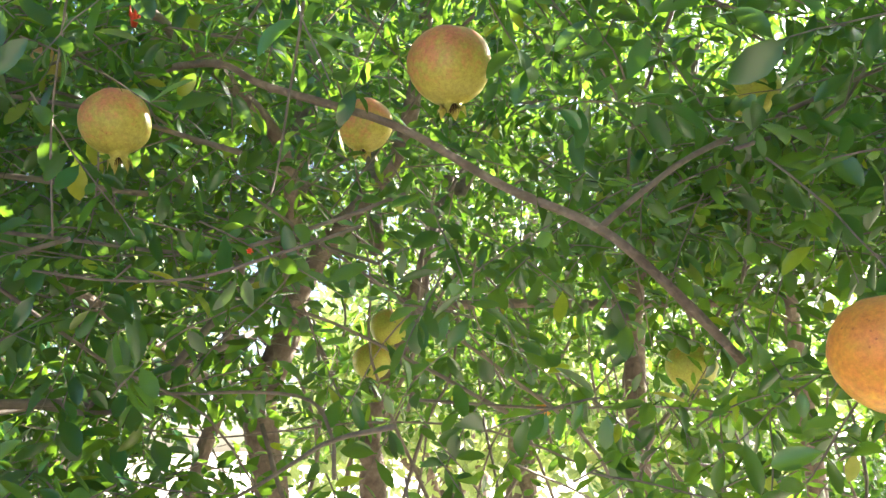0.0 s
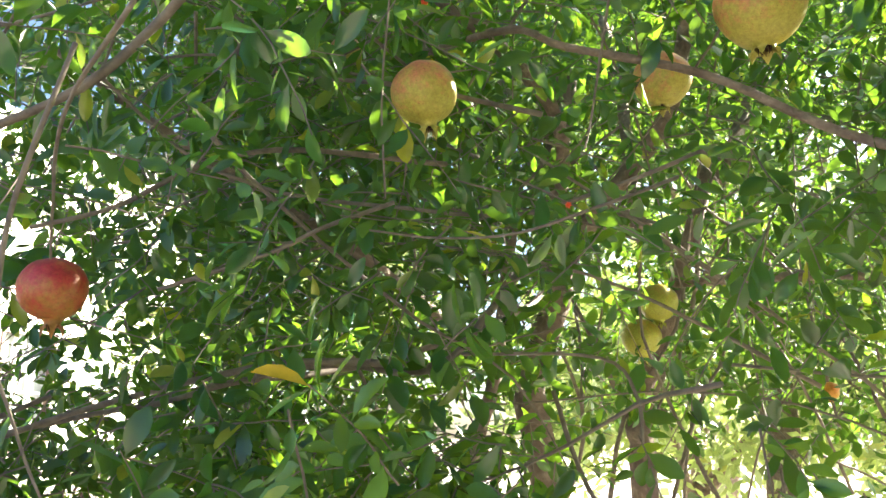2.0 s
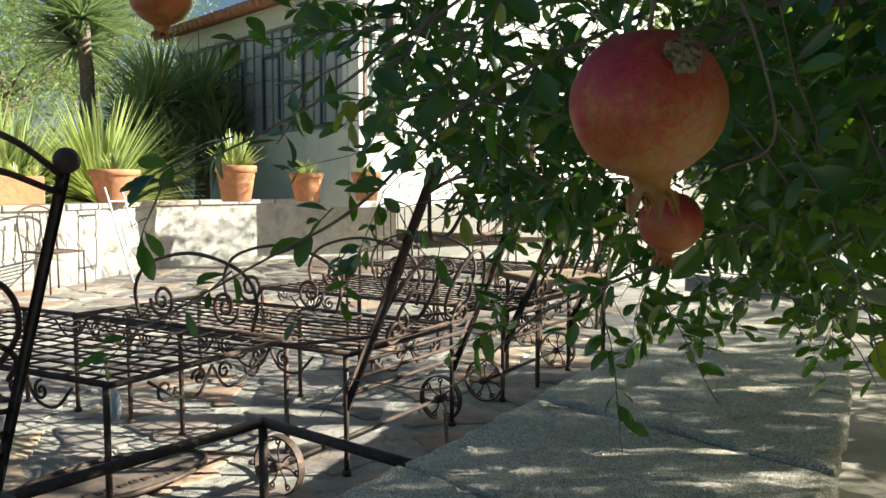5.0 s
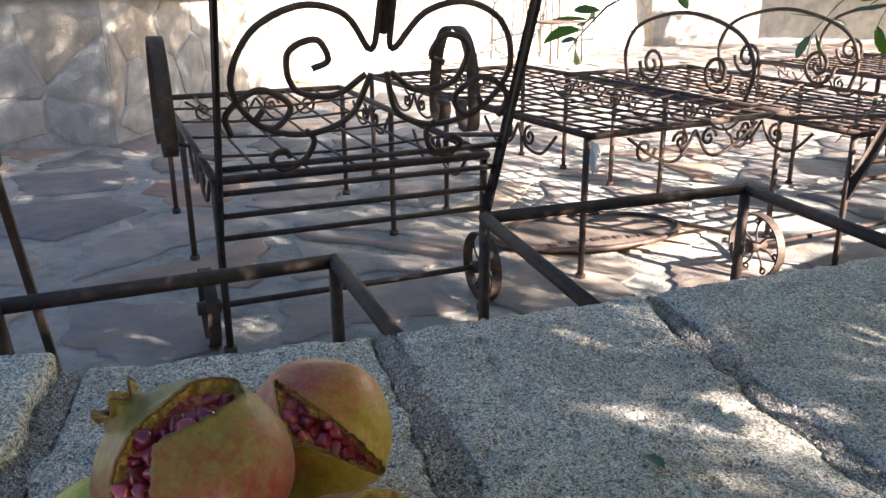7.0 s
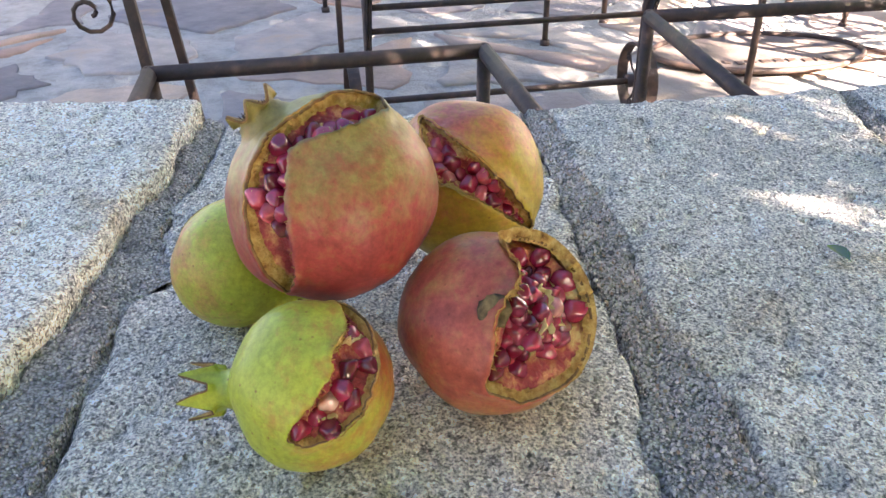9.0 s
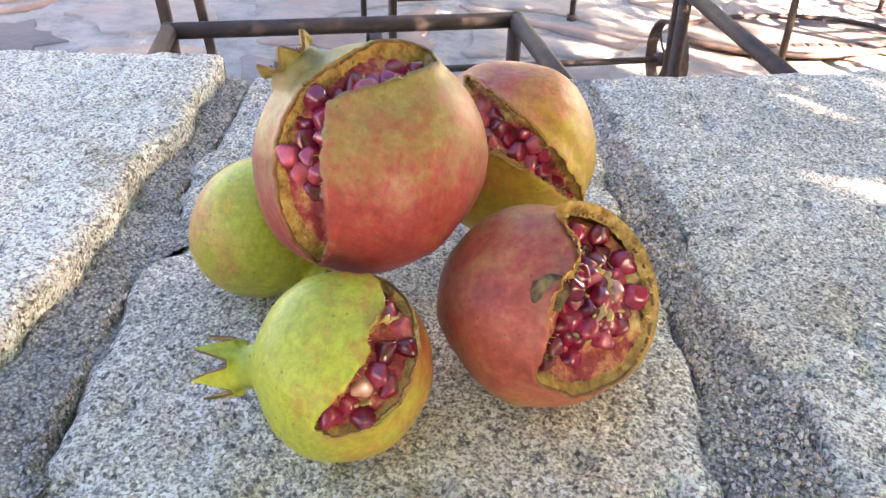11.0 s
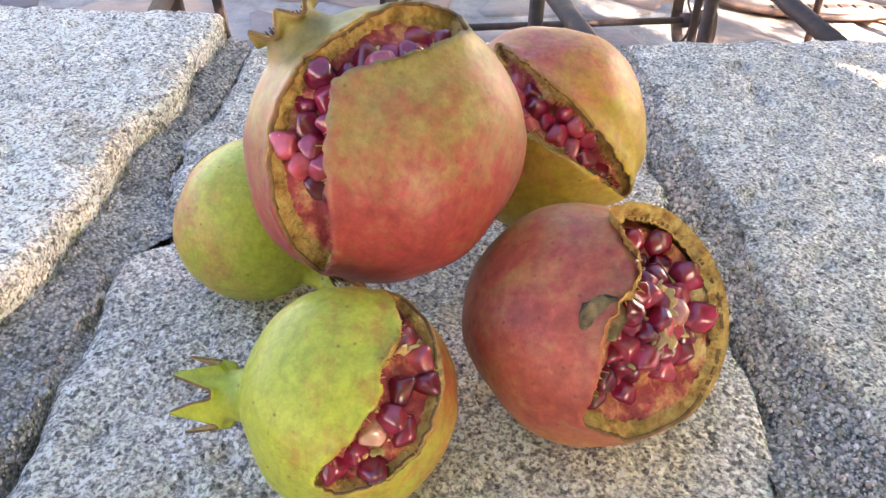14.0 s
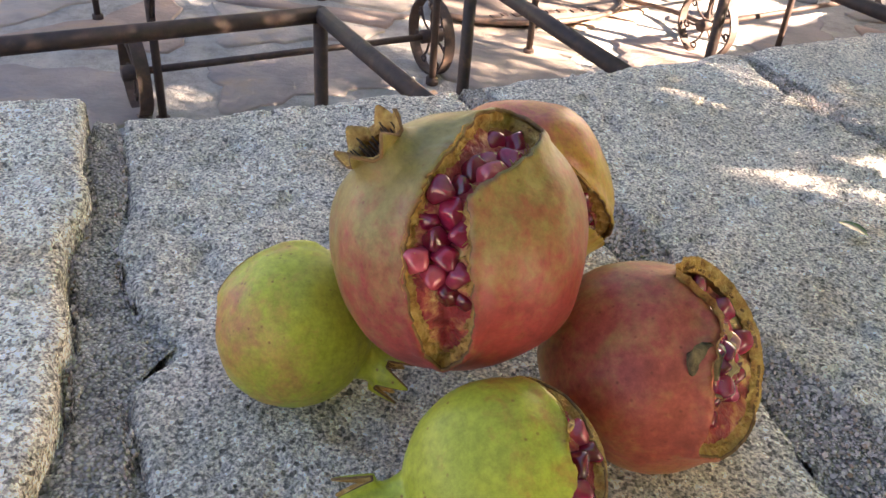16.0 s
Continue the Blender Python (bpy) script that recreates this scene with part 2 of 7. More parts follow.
def rubble_mat(name, stops, scale=5.0):
    m, t, p = material(name)
    info = t.nodes.new("ShaderNodeObjectInfo")
    c = coords(t)
    col = ramp(t, info.outputs["Random"], stops)
    col = mix(t, 0.85, col, ramp(t, noise_tex(t, c, scale, 8, 0.65, 0.4), [(0.3, (0.6, 0.6, 0.6)), (0.7, (1.4, 1.35, 1.28))]), "MULTIPLY")
    t.links.new(col, p.inputs["Base Color"])
    p.inputs["Roughness"].default_value = 0.9
    first = bump(t, p, noise_tex(t, c, scale * 2, 7), 0.7, 0.03)
    bump(t, p, noise_tex(t, c, scale * 16, 4), 0.5, 0.006, first)
    return m


RUBBLE = rubble_mat("rubble_stone", [(0, (0.40, 0.39, 0.375)), (0.4, (0.50, 0.475, 0.445)), (0.7, (0.50, 0.43, 0.35)), (1, (0.37, 0.365, 0.36))])
GOLD = rubble_mat("golden_stone", [(0, (0.66, 0.44, 0.20)), (0.5, (0.74, 0.54, 0.28)), (1, (0.58, 0.42, 0.24))], 9.0)


def plain(name, stops, scale, rough, bump_s=0.3, metal=0.0, dist=0.004):
    m, t, p = material(name)
    c = coords(t)
    n = noise_tex(t, c, scale, 7, 0.65)
    t.links.new(ramp(t, n, stops), p.inputs["Base Color"])
    p.inputs["Roughness"].default_value = rough
    p.inputs["Metallic"].default_value = metal
    bump(t, p, noise_tex(t, c, scale * 4, 4), bump_s, dist)
    return m


IRON = plain("rusted_wrought_iron", [(0.3, (0.055, 0.04, 0.035)), (0.55, (0.10, 0.065, 0.05)), (0.72, (0.20, 0.11, 0.07))], 28, 0.62, 0.4, 0.25, 0.002)
BARK = plain("grey_brown_bark", [(0.3, (0.09, 0.065, 0.05)), (0.55, (0.20, 0.15, 0.12)), (0.75, (0.34, 0.28, 0.23))], 30, 0.85, 0.8, 0.0, 0.008)
TWIG = plain("grey_twig_bark", [(0.3, (0.085, 0.066, 0.055)), (0.7, (0.20, 0.165, 0.135))], 60, 0.75, 0.4, 0.0, 0.002)
SIGN = plain("rust_brown_plate", [(0.3, (0.13, 0.10, 0.085)), (0.7, (0.26, 0.20, 0.16))], 12, 0.7, 0.3)
TERRA = plain("terracotta", [(0.3, (0.42, 0.17, 0.08)), (0.6, (0.55, 0.26, 0.13)), (0.8, (0.62, 0.38, 0.24))], 14, 0.85, 0.3)
PAINT_GREEN = plain("grey_green_render", [(0.3, (0.56, 0.61, 0.55)), (0.7, (0.66, 0.70, 0.64))], 5, 0.85, 0.2)
PAINT_WHITE = plain("white_render", [(0.3, (0.70, 0.68, 0.63)), (0.7, (0.82, 0.80, 0.76))], 3, 0.9, 0.2)
ROOF = plain("clay_roof_tile", [(0.3, (0.30, 0.12, 0.07)), (0.7, (0.48, 0.24, 0.14))], 6, 0.85, 0.4)
SOIL = plain("dry_soil", [(0.3, (0.30, 0.26, 0.21)), (0.6, (0.44, 0.39, 0.32)), (0.8, (0.54, 0.49, 0.42))], 2.2, 0.95, 0.6, 0.0, 0.03)
WOOD = plain("weathered_wood", [(0.3, (0.10, 0.07, 0.05)), (0.7, (0.24, 0.18, 0.13))], 20, 0.85, 0.5)
TILE = plain("glazed_white_tile", [(0.3, (0.62, 0.58, 0.54)), (0.7, (0.78, 0.74, 0.70))], 9, 0.35, 0.1)
TAN = plain("tan_tabletop", [(0.3, (0.40, 0.24, 0.13)), (0.7, (0.60, 0.42, 0.26))], 12, 0.5, 0.2)
WHITE_METAL = plain("white_metal", [(0.3, (0.6, 0.6, 0.6)), (0.7, (0.75, 0.75, 0.74))], 8, 0.5, 0.1)
BAG = plain("white_plastic", [(0.3, (0.65, 0.67, 0.70)), (0.7, (0.8, 0.82, 0.84))], 40, 0.4, 0.5)
BLUE = plain("blue_plastic", [(0.3, (0.02, 0.12, 0.35)), (0.7, (0.03, 0.18, 0.48))], 20, 0.4, 0.1)
BLUE_FRAME = plain("dark_blue_steel", [(0.3, (0.03, 0.045, 0.085)), (0.7, (0.05, 0.075, 0.13))], 9, 0.5, 0.1)
WOOD_RED = plain("red_brown_paint", [(0.3, (0.12, 0.07, 0.055)), (0.7, (0.19, 0.12, 0.09))], 12, 0.6, 0.2)
ROAD = plain("pale_gravel_road", [(0.3, (0.42, 0.40, 0.36)), (0.7, (0.58, 0.55, 0.50))], 4, 0.95, 0.4)


def glass_mat():
    m, t, p = material("window_glass")
    p.inputs["Base Color"].default_value = (0.36, 0.41, 0.42, 1)
    p.inputs["Roughness"].default_value = 0.06
    p.inputs["Specular IOR Level"].default_value = 0.6
    return m


GLASS = glass_mat()


def leaf_mat(name, dark, lit, glow, island=True):
    m, t, p = material(name)
    if island:
        rnd = t.nodes.new("ShaderNodeNewGeometry").outputs["Random Per Island"]
    else:
        rnd = t.nodes.new("ShaderNodeObjectInfo").outputs["Random"]
    col = ramp(t, rnd, [(0.0, dark), (0.75, lit), (0.93, tuple(k * 1.25 for k in lit)), (1.0, (0.34, 0.30, 0.03))])
    c = coords(t)
    col = mix(t, 0.5, col, ramp(t, noise_tex(t, c, 60, 3), [(0.35, (0.65, 0.7, 0.6)), (0.65, (1.25, 1.2, 1.1))]), "MULTIPLY")
    t.links.new(col, p.inputs["Base Color"])
    p.inputs["Roughness"].default_value = 0.26
    p.inputs["Specular IOR Level"].default_value = 0.6
    p.inputs["Coat Weight"].default_value = 0.3
    p.inputs["Coat Roughness"].default_value = 0.22
    tr = t.nodes.new("ShaderNodeBsdfTranslucent")
    t.links.new(mix(t, 0.5, mix(t, 1.0, col, glow, "MULTIPLY"), glow), tr.inputs["Color"])
    mx = node(t, "ShaderNodeMixShader", Fac=0.36)
    t.links.new(p.outputs[0], mx.inputs[1])
    t.links.new(tr.outputs[0], mx.inputs[2])
    t.links.new(mx.outputs[0], t.nodes["Material Output"].inputs["Surface"])
    return m


LEAF = leaf_mat("pomegranate_leaf", (0.005, 0.032, 0.026), (0.015, 0.072, 0.036), (0.44, 0.80, 0.04))
LEAF_ONE = leaf_mat("pomegranate_leaf_near", (0.005, 0.032, 0.027), (0.014, 0.072, 0.037), (0.46, 0.84, 0.04), False)
LEAF_YELLOW = leaf_mat("yellowed_leaf", (0.45, 0.30, 0.02), (0.60, 0.42, 0.03), (0.9, 0.6, 0.05), False)
YUCCA = leaf_mat("yucca_leaf", (0.34, 0.42, 0.16), (0.52, 0.58, 0.25), (0.85, 0.9, 0.3))
YUCCA_DARK = leaf_mat("dark_yucca_leaf", (0.16, 0.24, 0.12), (0.28, 0.38, 0.18), (0.6, 0.7, 0.3))
SCRUB = leaf_mat("far_scrub", (0.20, 0.28, 0.12), (0.36, 0.45, 0.19), (0.65, 0.75, 0.25))


def skin_mat(name, green, red, blush, amount, freq=55.0, spots=0.75):
    """Pomegranate skin: ground colour, blush towards one side, specks and russet."""
    m, t, p = material(name)
    c = coords(t)
    d = t.nodes.new("ShaderNodeVectorMath")
    d.operation = "DOT_PRODUCT"
    t.links.new(c, d.inputs[0])
    d.inputs[1].default_value = Vector(blush).normalized() * 10.0
    big = noise_tex(t, c, freq, 5, 0.62, 0.5)
    fine = noise_tex(t, c, freq * 3.1, 6, 0.7, 0.3)
    s = math_node(t, "ADD", math_node(t, "ADD", d.outputs["Value"], math_node(t, "MULTIPLY", math_node(t, "SUBTRACT", big, 0.5), 1.25)), amount)
    s = math_node(t, "ADD", s, math_node(t, "MULTIPLY", math_node(t, "SUBTRACT", fine, 0.5), 1.05))
    mid = tuple(0.55 * a + 0.45 * b for a, b in zip(green, red))
    mid = (mid[0] * 1.04, mid[1] * 0.96, mid[2])
    col = ramp(t, s, [(0.18, green), (0.48, mid), (0.80, red), (1.0, tuple(k * 0.8 for k in red))])
    col = mix(t, 0.75, col, ramp(t, noise_tex(t, c, 240, 6, 0.75), [(0.32, (0.66, 0.60, 0.55)), (0.66, (1.28, 1.25, 1.18))]), "MULTIPLY")
    v = node(t, "ShaderNodeTexVoronoi", Scale=190.0)
    t.links.new(c, v.inputs["Vector"])
    speck = math_node(t, "MULTIPLY", ramp(t, v.outputs["Distance"], [(0.05, (1, 1, 1)), (0.17, (0, 0, 0))]), ramp(t, noise_tex(t, c, 55, 2), [(0.42, (0, 0, 0)), (0.52, (1, 1, 1))]))
    col = mix(t, math_node(t, "MULTIPLY", speck, spots), col, (0.20, 0.045, 0.025))
    rus = ramp(t, noise_tex(t, c, 38, 6, 0.75, 1.2), [(0.66, (0, 0, 0)), (0.74, (0.8, 0.8, 0.8))])
    col = mix(t, math_node(t, "MULTIPLY", rus, 0.6), col, (0.20, 0.12, 0.05))
    t.links.new(col, p.inputs["Base Color"])
    p.inputs["Roughness"].default_value = 0.42
    p.inputs["Specular IOR Level"].default_value = 0.42
    p.inputs["Subsurface Weight"].default_value = 0.08
    p.inputs["Subsurface Radius"].default_value = (0.006, 0.003, 0.001)
    first = bump(t, p, noise_tex(t, c, 45, 3), 0.18, 0.004)
    bump(t, p, noise_tex(t, c, 330, 3), 0.14, 0.0006, first)
    return m


RIND = plain("split_rind", [(0.30, (0.20, 0.08, 0.02)), (0.42, (0.46, 0.25, 0.06)), (0.58, (0.62, 0.41, 0.12)), (0.8, (0.76, 0.58, 0.28))], 210, 0.75, 0.9, 0.0, 0.002)
PULP = plain("cream_pith", [(0.36, (0.18, 0.008, 0.015)), (0.48, (0.36, 0.04, 0.045)), (0.57, (0.56, 0.24, 0.10)), (0.64, (0.72, 0.52, 0.20)), (0.78, (0.78, 0.64, 0.36))], 85, 0.4, 0.8, 0.0, 0.003)
MEMBRANE = plain("dried_membrane", [(0.3, (0.55, 0.33, 0.10)), (0.7, (0.76, 0.58, 0.30))], 160, 0.6, 0.6, 0.0, 0.002)


def aril_mat():
    m, t, p = material("ruby_aril")
    info = t.nodes.new("ShaderNodeObjectInfo")
    c = coords(t)
    col = ramp(t, info.outputs["Random"], [(0.0, (0.13, 0.003, 0.018)), (0.5, (0.26, 0.010, 0.042)), (0.86, (0.38, 0.026, 0.070)), (0.96, (0.48, 0.08, 0.11)), (1.0, (0.64, 0.42, 0.28))])
    col = mix(t, 0.6, col, ramp(t, noise_tex(t, c, 0.9, 2), [(0.35, (0.65, 0.6, 0.6)), (0.66, (1.4, 1.6, 1.6))]), "MULTIPLY")
    t.links.new(col, p.inputs["Base Color"])
    p.inputs["Roughness"].default_value = 0.12
    p.inputs["Specular IOR Level"].default_value = 0.7
    p.inputs["Subsurface Weight"].default_value = 0.25
    p.inputs["Subsurface Radius"].default_value = (0.006, 0.001, 0.001)
    p.inputs["Coat Weight"].default_value = 0.6
    p.inputs["Coat Roughness"].default_value = 0.05
    return m


ARIL = aril_mat()
EDGE = plain("dried_brown_edge", [(0.3, (0.10, 0.05, 0.02)), (0.7, (0.30, 0.17, 0.06))], 220, 0.8, 0.5, 0.0, 0.001)
STEEL = plain("grey_blue_steel", [(0.3, (0.16, 0.175, 0.195)), (0.7, (0.24, 0.26, 0.28))], 9, 0.6, 0.1)
OLIVE = plain("olive_brown_scar", [(0.35, (0.05, 0.032, 0.014)), (0.5, (0.11, 0.075, 0.03)), (0.66, (0.26, 0.18, 0.08))], 160, 0.8, 0.6, 0.0, 0.001)
DARK = plain("dry_brown", [(0.3, (0.035, 0.02, 0.012)), (0.7, (0.12, 0.07, 0.035))], 200, 0.9, 0.6)
FLOWER = plain("scarlet_flower", [(0.3, (0.55, 0.03, 0.01)), (0.7, (0.85, 0.10, 0.02))], 40, 0.45, 0.1)

# ---------------- ground, patio, walls ----------------
FLOOR = -0.60
WALL_W = 0.64


def far_edge(y):
    y = max(y, 0.0)
    return -0.845 - 0.11 * y - 0.066 * y * y


def near_edge(y):
    return far_edge(y) + WALL_W


def build_ground():
    bm = bmesh.new()
    for x0, x1, y0, y1 in ((-900, 900, -900, 900),):
        vs = [bm.verts.new(p) for p in ((x0, y0, 0), (x1, y0, 0), (x1, y1, 0), (x0, y1, 0))]
        bm.faces.new(vs)
    g = mesh_ob("ground", bm, SOIL)
    g.location.z = FLOOR - 0.03
    return tagged(g, "bare dry brown soil ground around the terrace", "ground", kind="structure")


build_ground()


def build_patio():
    bm = bmesh.new()
    n, mx = 60, 84
    x0, x1, y0, y1 = -10.6, -0.2, -5.0, 10.0
    edge = [min(x1, far_edge(y0 + (y1 - y0) * j / mx) + 0.25) for j in range(mx + 1)]
    grid = [[bm.verts.new((x0 + (edge[j] - x0) * i / n, y0 + (y1 - y0) * j / mx, FLOOR + 0.003 * noise.noise(Vector((i * 0.6, j * 0.6, 0))))) for j in range(mx + 1)] for i in range(n + 1)]
    for i in range(n):
        for j in range(mx):
            bm.faces.new((grid[i][j], grid[i + 1][j], grid[i + 1][j + 1], grid[i][j + 1]))
    floor = mesh_ob("patio_floor", bm, GROUT)
    tagged(floor, "patio of irregular slate flagstones in wide pale mortar", "patio", kind="structure")
    return floor


PATIO = build_patio()


def build_wall_body():
    bm = bmesh.new()
    rows = []
    for k in range(64):
        y = -2.2 + k * 0.1
        a, b = far_edge(y) + 0.035, near_edge(y) - 0.03
        w = 0.02 * noise.noise(Vector((0, y * 4, 1)))
        rows.append([bm.verts.new(p) for p in ((a + w, y, FLOOR - 0.05), (a + w * 0.5, y, -0.3), (a, y, -0.022), (b, y, -0.022), (b + w, y, -0.3), (b - w, y, FLOOR - 0.05))])
    for r, s in zip(rows, rows[1:]):
        for k in range(5):
            bm.faces.new((r[k], s[k], s[k + 1], r[k + 1]))
    bm.faces.new(rows[0])
    bm.faces.new(rows[-1][::-1])
    bmesh.ops.recalc_face_normals(bm, faces=bm.faces)
    w = mesh_ob("low_wall", bm, MORTAR)
    return tagged(w, "low garden seat wall of mortared grey stone", "wall", kind="structure")


LOW_WALL = build_wall_body()


# the two sides of each joint between coping stones: y at a few places along x, from the patio edge inwards
JOINTS = {1: (((-0.84, -0.098), (-0.70, -0.092), (-0.66, -0.099), (-0.58, -0.096), (-0.51, -0.096), (-0.42, -0.108), (-0.2, -0.115)),
              ((-0.83, -0.073), (-0.73, -0.067), (-0.68, -0.075), (-0.625, -0.066), (-0.575, -0.050), (-0.556, -0.068), (-0.50, -0.063), (-0.44, -0.057), (-0.2, -0.050))),
          2: (((-0.84, 0.195), (-0.74, 0.203), (-0.69, 0.212), (-0.63, 0.210), (-0.557, 0.218), (-0.52, 0.224), (-0.40, 0.226), (-0.2, 0.230)),
              ((-0.85, 0.222), (-0.76, 0.228), (-0.70, 0.240), (-0.65, 0.250), (-0.605, 0.245), (-0.57, 0.248), (-0.52, 0.256), (-0.475, 0.274), (-0.36, 0.279), (-0.2, 0.29))),
          3: (((-0.87, 0.499), (-0.79, 0.493), (-0.69, 0.506), (-0.65, 0.498), (-0.61, 0.512), (-0.3, 0.53)),
              ((-0.89, 0.522), (-0.83, 0.527), (-0.756, 0.520), (-0.715, 0.529), (-0.654, 0.537), (-0.3, 0.57)))}


def along(knots, x):
    if x <= knots[0][0]:
        return knots[0][1]
    for (xa, ya), (xb, yb) in zip(knots, knots[1:]):
        if x <= xb:
            return ya + (yb - ya) * (x - xa) / (xb - xa)
    return knots[-1][1]


def joint(k, x):
    """Mid line of the k-th joint between the coping stones, and its half width, at x."""
    if k in JOINTS:
        lo, hi = (along(side, x) + 0.0035 * noise.noise(Vector((x * 34, k * 2.3, n * 6.0))) + 0.002 * noise.noise(Vector((x * 90, k, n * 3.0))) for n, side in enumerate(JOINTS[k]))
        return (lo + hi) / 2, (hi - lo) / 2
    base = (-0.36, 0, 0, 0, 0.93, 1.42, 1.95, 2.6, 3.3)[k] if k >= 0 else -0.36 + 0.34 * k
    mid = base + 0.010 * noise.noise(Vector((x * 7, k * 3.7, 0)))
    return mid, (0.004 if k in (4, 5) else 0.014) + 0.003 * noise.noise(Vector((x * 9, k * 5.1, 4)))


def stone_relief(x, y, k):
    """Uneven top of a coping stone: broad swells, rough grain and scattered pits."""
    p = Vector((x, y, k * 3.3))
    z = 0.0035 * noise.noise(p * 6) + 0.0020 * noise.noise(p * 23) + 0.0013 * noise.noise(p * 70) + 0.0009 * noise.noise(p * 160)
    pit = noise.noise(p * 55 + Vector((7, 3, 1)))
    if pit > 0.34:
        z -= min(0.0035, 0.018 * (pit - 0.34))
    return z


def build_coping():
    """The coping: large flat stones with broken edges, one after another along the wall."""
    for k in range(-4, 8):
        verts, faces = [], []
        nu, nv = (220, 120) if k in (0, 1, 2) else (60, 44)
        lift = {0: 0.018, 1: 0.0, 2: 0.001, 3: 0.004}.get(k, 0.004 * (k % 3))
        y_mid = sum(joint(j, -0.5)[0] for j in (k, k + 1)) / 2
        for layer in range(2):
            for i in range(nu + 1):
                for j in range(nv + 1):
                    u, v = i / nu, j / nv
                    x = far_edge(y_mid) + WALL_W * u
                    lo, hi = joint(k, x), joint(k + 1, x)
                    ya, yb = lo[0] + lo[1], hi[0] - hi[1]
                    y = ya + (yb - ya) * v
                    x = far_edge(y) + WALL_W * u
                    edge = min(u * WALL_W, (1 - u) * WALL_W, v * (yb - ya), (1 - v) * (yb - ya))
                    rag = 0.004 * noise.noise(Vector((x * 30, y * 30, k))) + 0.003 * noise.noise(Vector((x * 90, y * 90, k)))
                    if u in (0, 1):
                        x += rag * 2.0 + 0.012 * noise.noise(Vector((y * 9, k, 2)))
                    if v in (0, 1):
                        y += rag * 0.5
                    if layer == 0:
                        z = lift + stone_relief(x, y, k)
                        round_off = 0.006 + 0.004 * noise.noise(Vector((x * 20, y * 20, 9)))
                        drop = max(0.0, 1 - edge / round_off)
                        chip = max(0.0, noise.noise(Vector((x * 32, y * 32, k * 4.0))) + 0.1) * max(0.0, 1 - edge / 0.014)
                        z -= 0.006 * chip + 0.004 * drop ** 2
                    else:
                        z = -0.036 if edge < 1e-6 else -0.030
                    verts.append((x, y, z))
        m = (nu + 1) * (nv + 1)
        idx = lambda l, i, j: l * m + i * (nv + 1) + j
        for i in range(nu):
            for j in range(nv):
                faces.append((idx(0, i, j), idx(0, i + 1, j), idx(0, i + 1, j + 1), idx(0, i, j + 1)))
        for i in range(nu):
            for j in (0, nv):
                f = (idx(0, i, j), idx(1, i, j), idx(1, i + 1, j), idx(0, i + 1, j))
                faces.append(f if j == 0 else f[::-1])
        for j in range(nv):
            for i in (0, nu):
                f = (idx(0, i, j), idx(0, i, j + 1), idx(1, i, j + 1), idx(1, i, j))
                faces.append(f if i == 0 else f[::-1])
        array_ob("coping_stone", verts, faces, STONE_PALE if k == 0 else STONE, LOW_WALL)


build_coping()


def build_mortar_bed():
    """Coarse mortar in the joints of the coping, with loose grit standing out of it."""
    rng = random.Random(5)
    bm = bmesh.new()

    def mortar_top(x, y):
        return -0.0015 + 0.0030 * noise.noise(Vector((x * 22, y * 22, 1))) + 0.0022 * noise.noise(Vector((x * 110, y * 110, 2))) + 0.0016 * noise.noise(Vector((x * 300, y * 300, 3)))

    for k in range(-3, 8):
        n, w = (320, 30) if k in (1, 2, 3) else (90, 10)
        rows = []
        for i in range(n + 1):
            row = []
            for j in range(w + 1):
                v = j / w
                x = far_edge(joint(k, -0.5)[0]) + 0.010 + (WALL_W - 0.03) * i / n
                mid, half = joint(k, x)
                y = mid + (v - 0.5) * 2 * (half + 0.006)
                z = mortar_top(x, y)
                rim = min(v, 1 - v) * 2 * (half + 0.006) - 0.006
                open_up = 0.9 if k == 1 and v < 0.5 else 0.25 if k in JOINTS else -2.0
                crack = max(0.0, min(1.0, open_up + 1.6 * noise.noise(Vector((x * 15, round(v) * 4.0, k)))))
                z += 0.006 * (k == 1) * (1 - v)
                z -= (0.012 if k == 1 and v < 0.5 else 0.022) * crack * max(0.0, min(1.0, (0.0055 - rim) / 0.003))
                row.append(bm.verts.new((x, y, z)))
            rows.append(row)
        for a, b in zip(rows, rows[1:]):
            for j in range(w):
                bm.faces.new((a[j], b[j], b[j + 1], a[j + 1]))
    ob = part("joint_mortar", bm, MORTAR, LOW_WALL, "coarse grey gravelly mortar")
    bm = bmesh.new()
    bmesh.ops.create_icosphere(bm, subdivisions=1, radius=1.0)
    ball = [v.co.copy() for v in bm.verts]
    tris = [tuple(v.index for v in f.verts) for f in bm.faces]
    bm.free()
    gv, gf = [], []
    for i in range(17000):
        k = rng.choice((1, 1, 1, 1, 1, 2, 2, 2, 2, 2, 3))
        x = rng.uniform(far_edge(joint(k, -0.5)[0]) + 0.03, -0.3)
        mid, half = joint(k, x)
        y = mid + rng.uniform(-0.88, 0.88) * half
        r = 0.0004 + 0.0015 * rng.random() ** 3.0
        c = Vector((x, y, mortar_top(x, y) + 0.2 * r))
        turn = Euler((rng.uniform(0, 3), rng.uniform(0, 3), 0)).to_matrix()
        n = len(gv)
        gv += [tuple(c + turn @ Vector((q.x * r, q.y * r * 0.8, q.z * r * 0.6)) * rng.uniform(0.85, 1.15)) for q in ball]
        gf += [tuple(j + n for j in f) for f in tris]
    ob = array_ob("joint_grit", gv, gf, GRIT, LOW_WALL, False)
    ob["kind"] = "stuff"


build_mortar_bed()


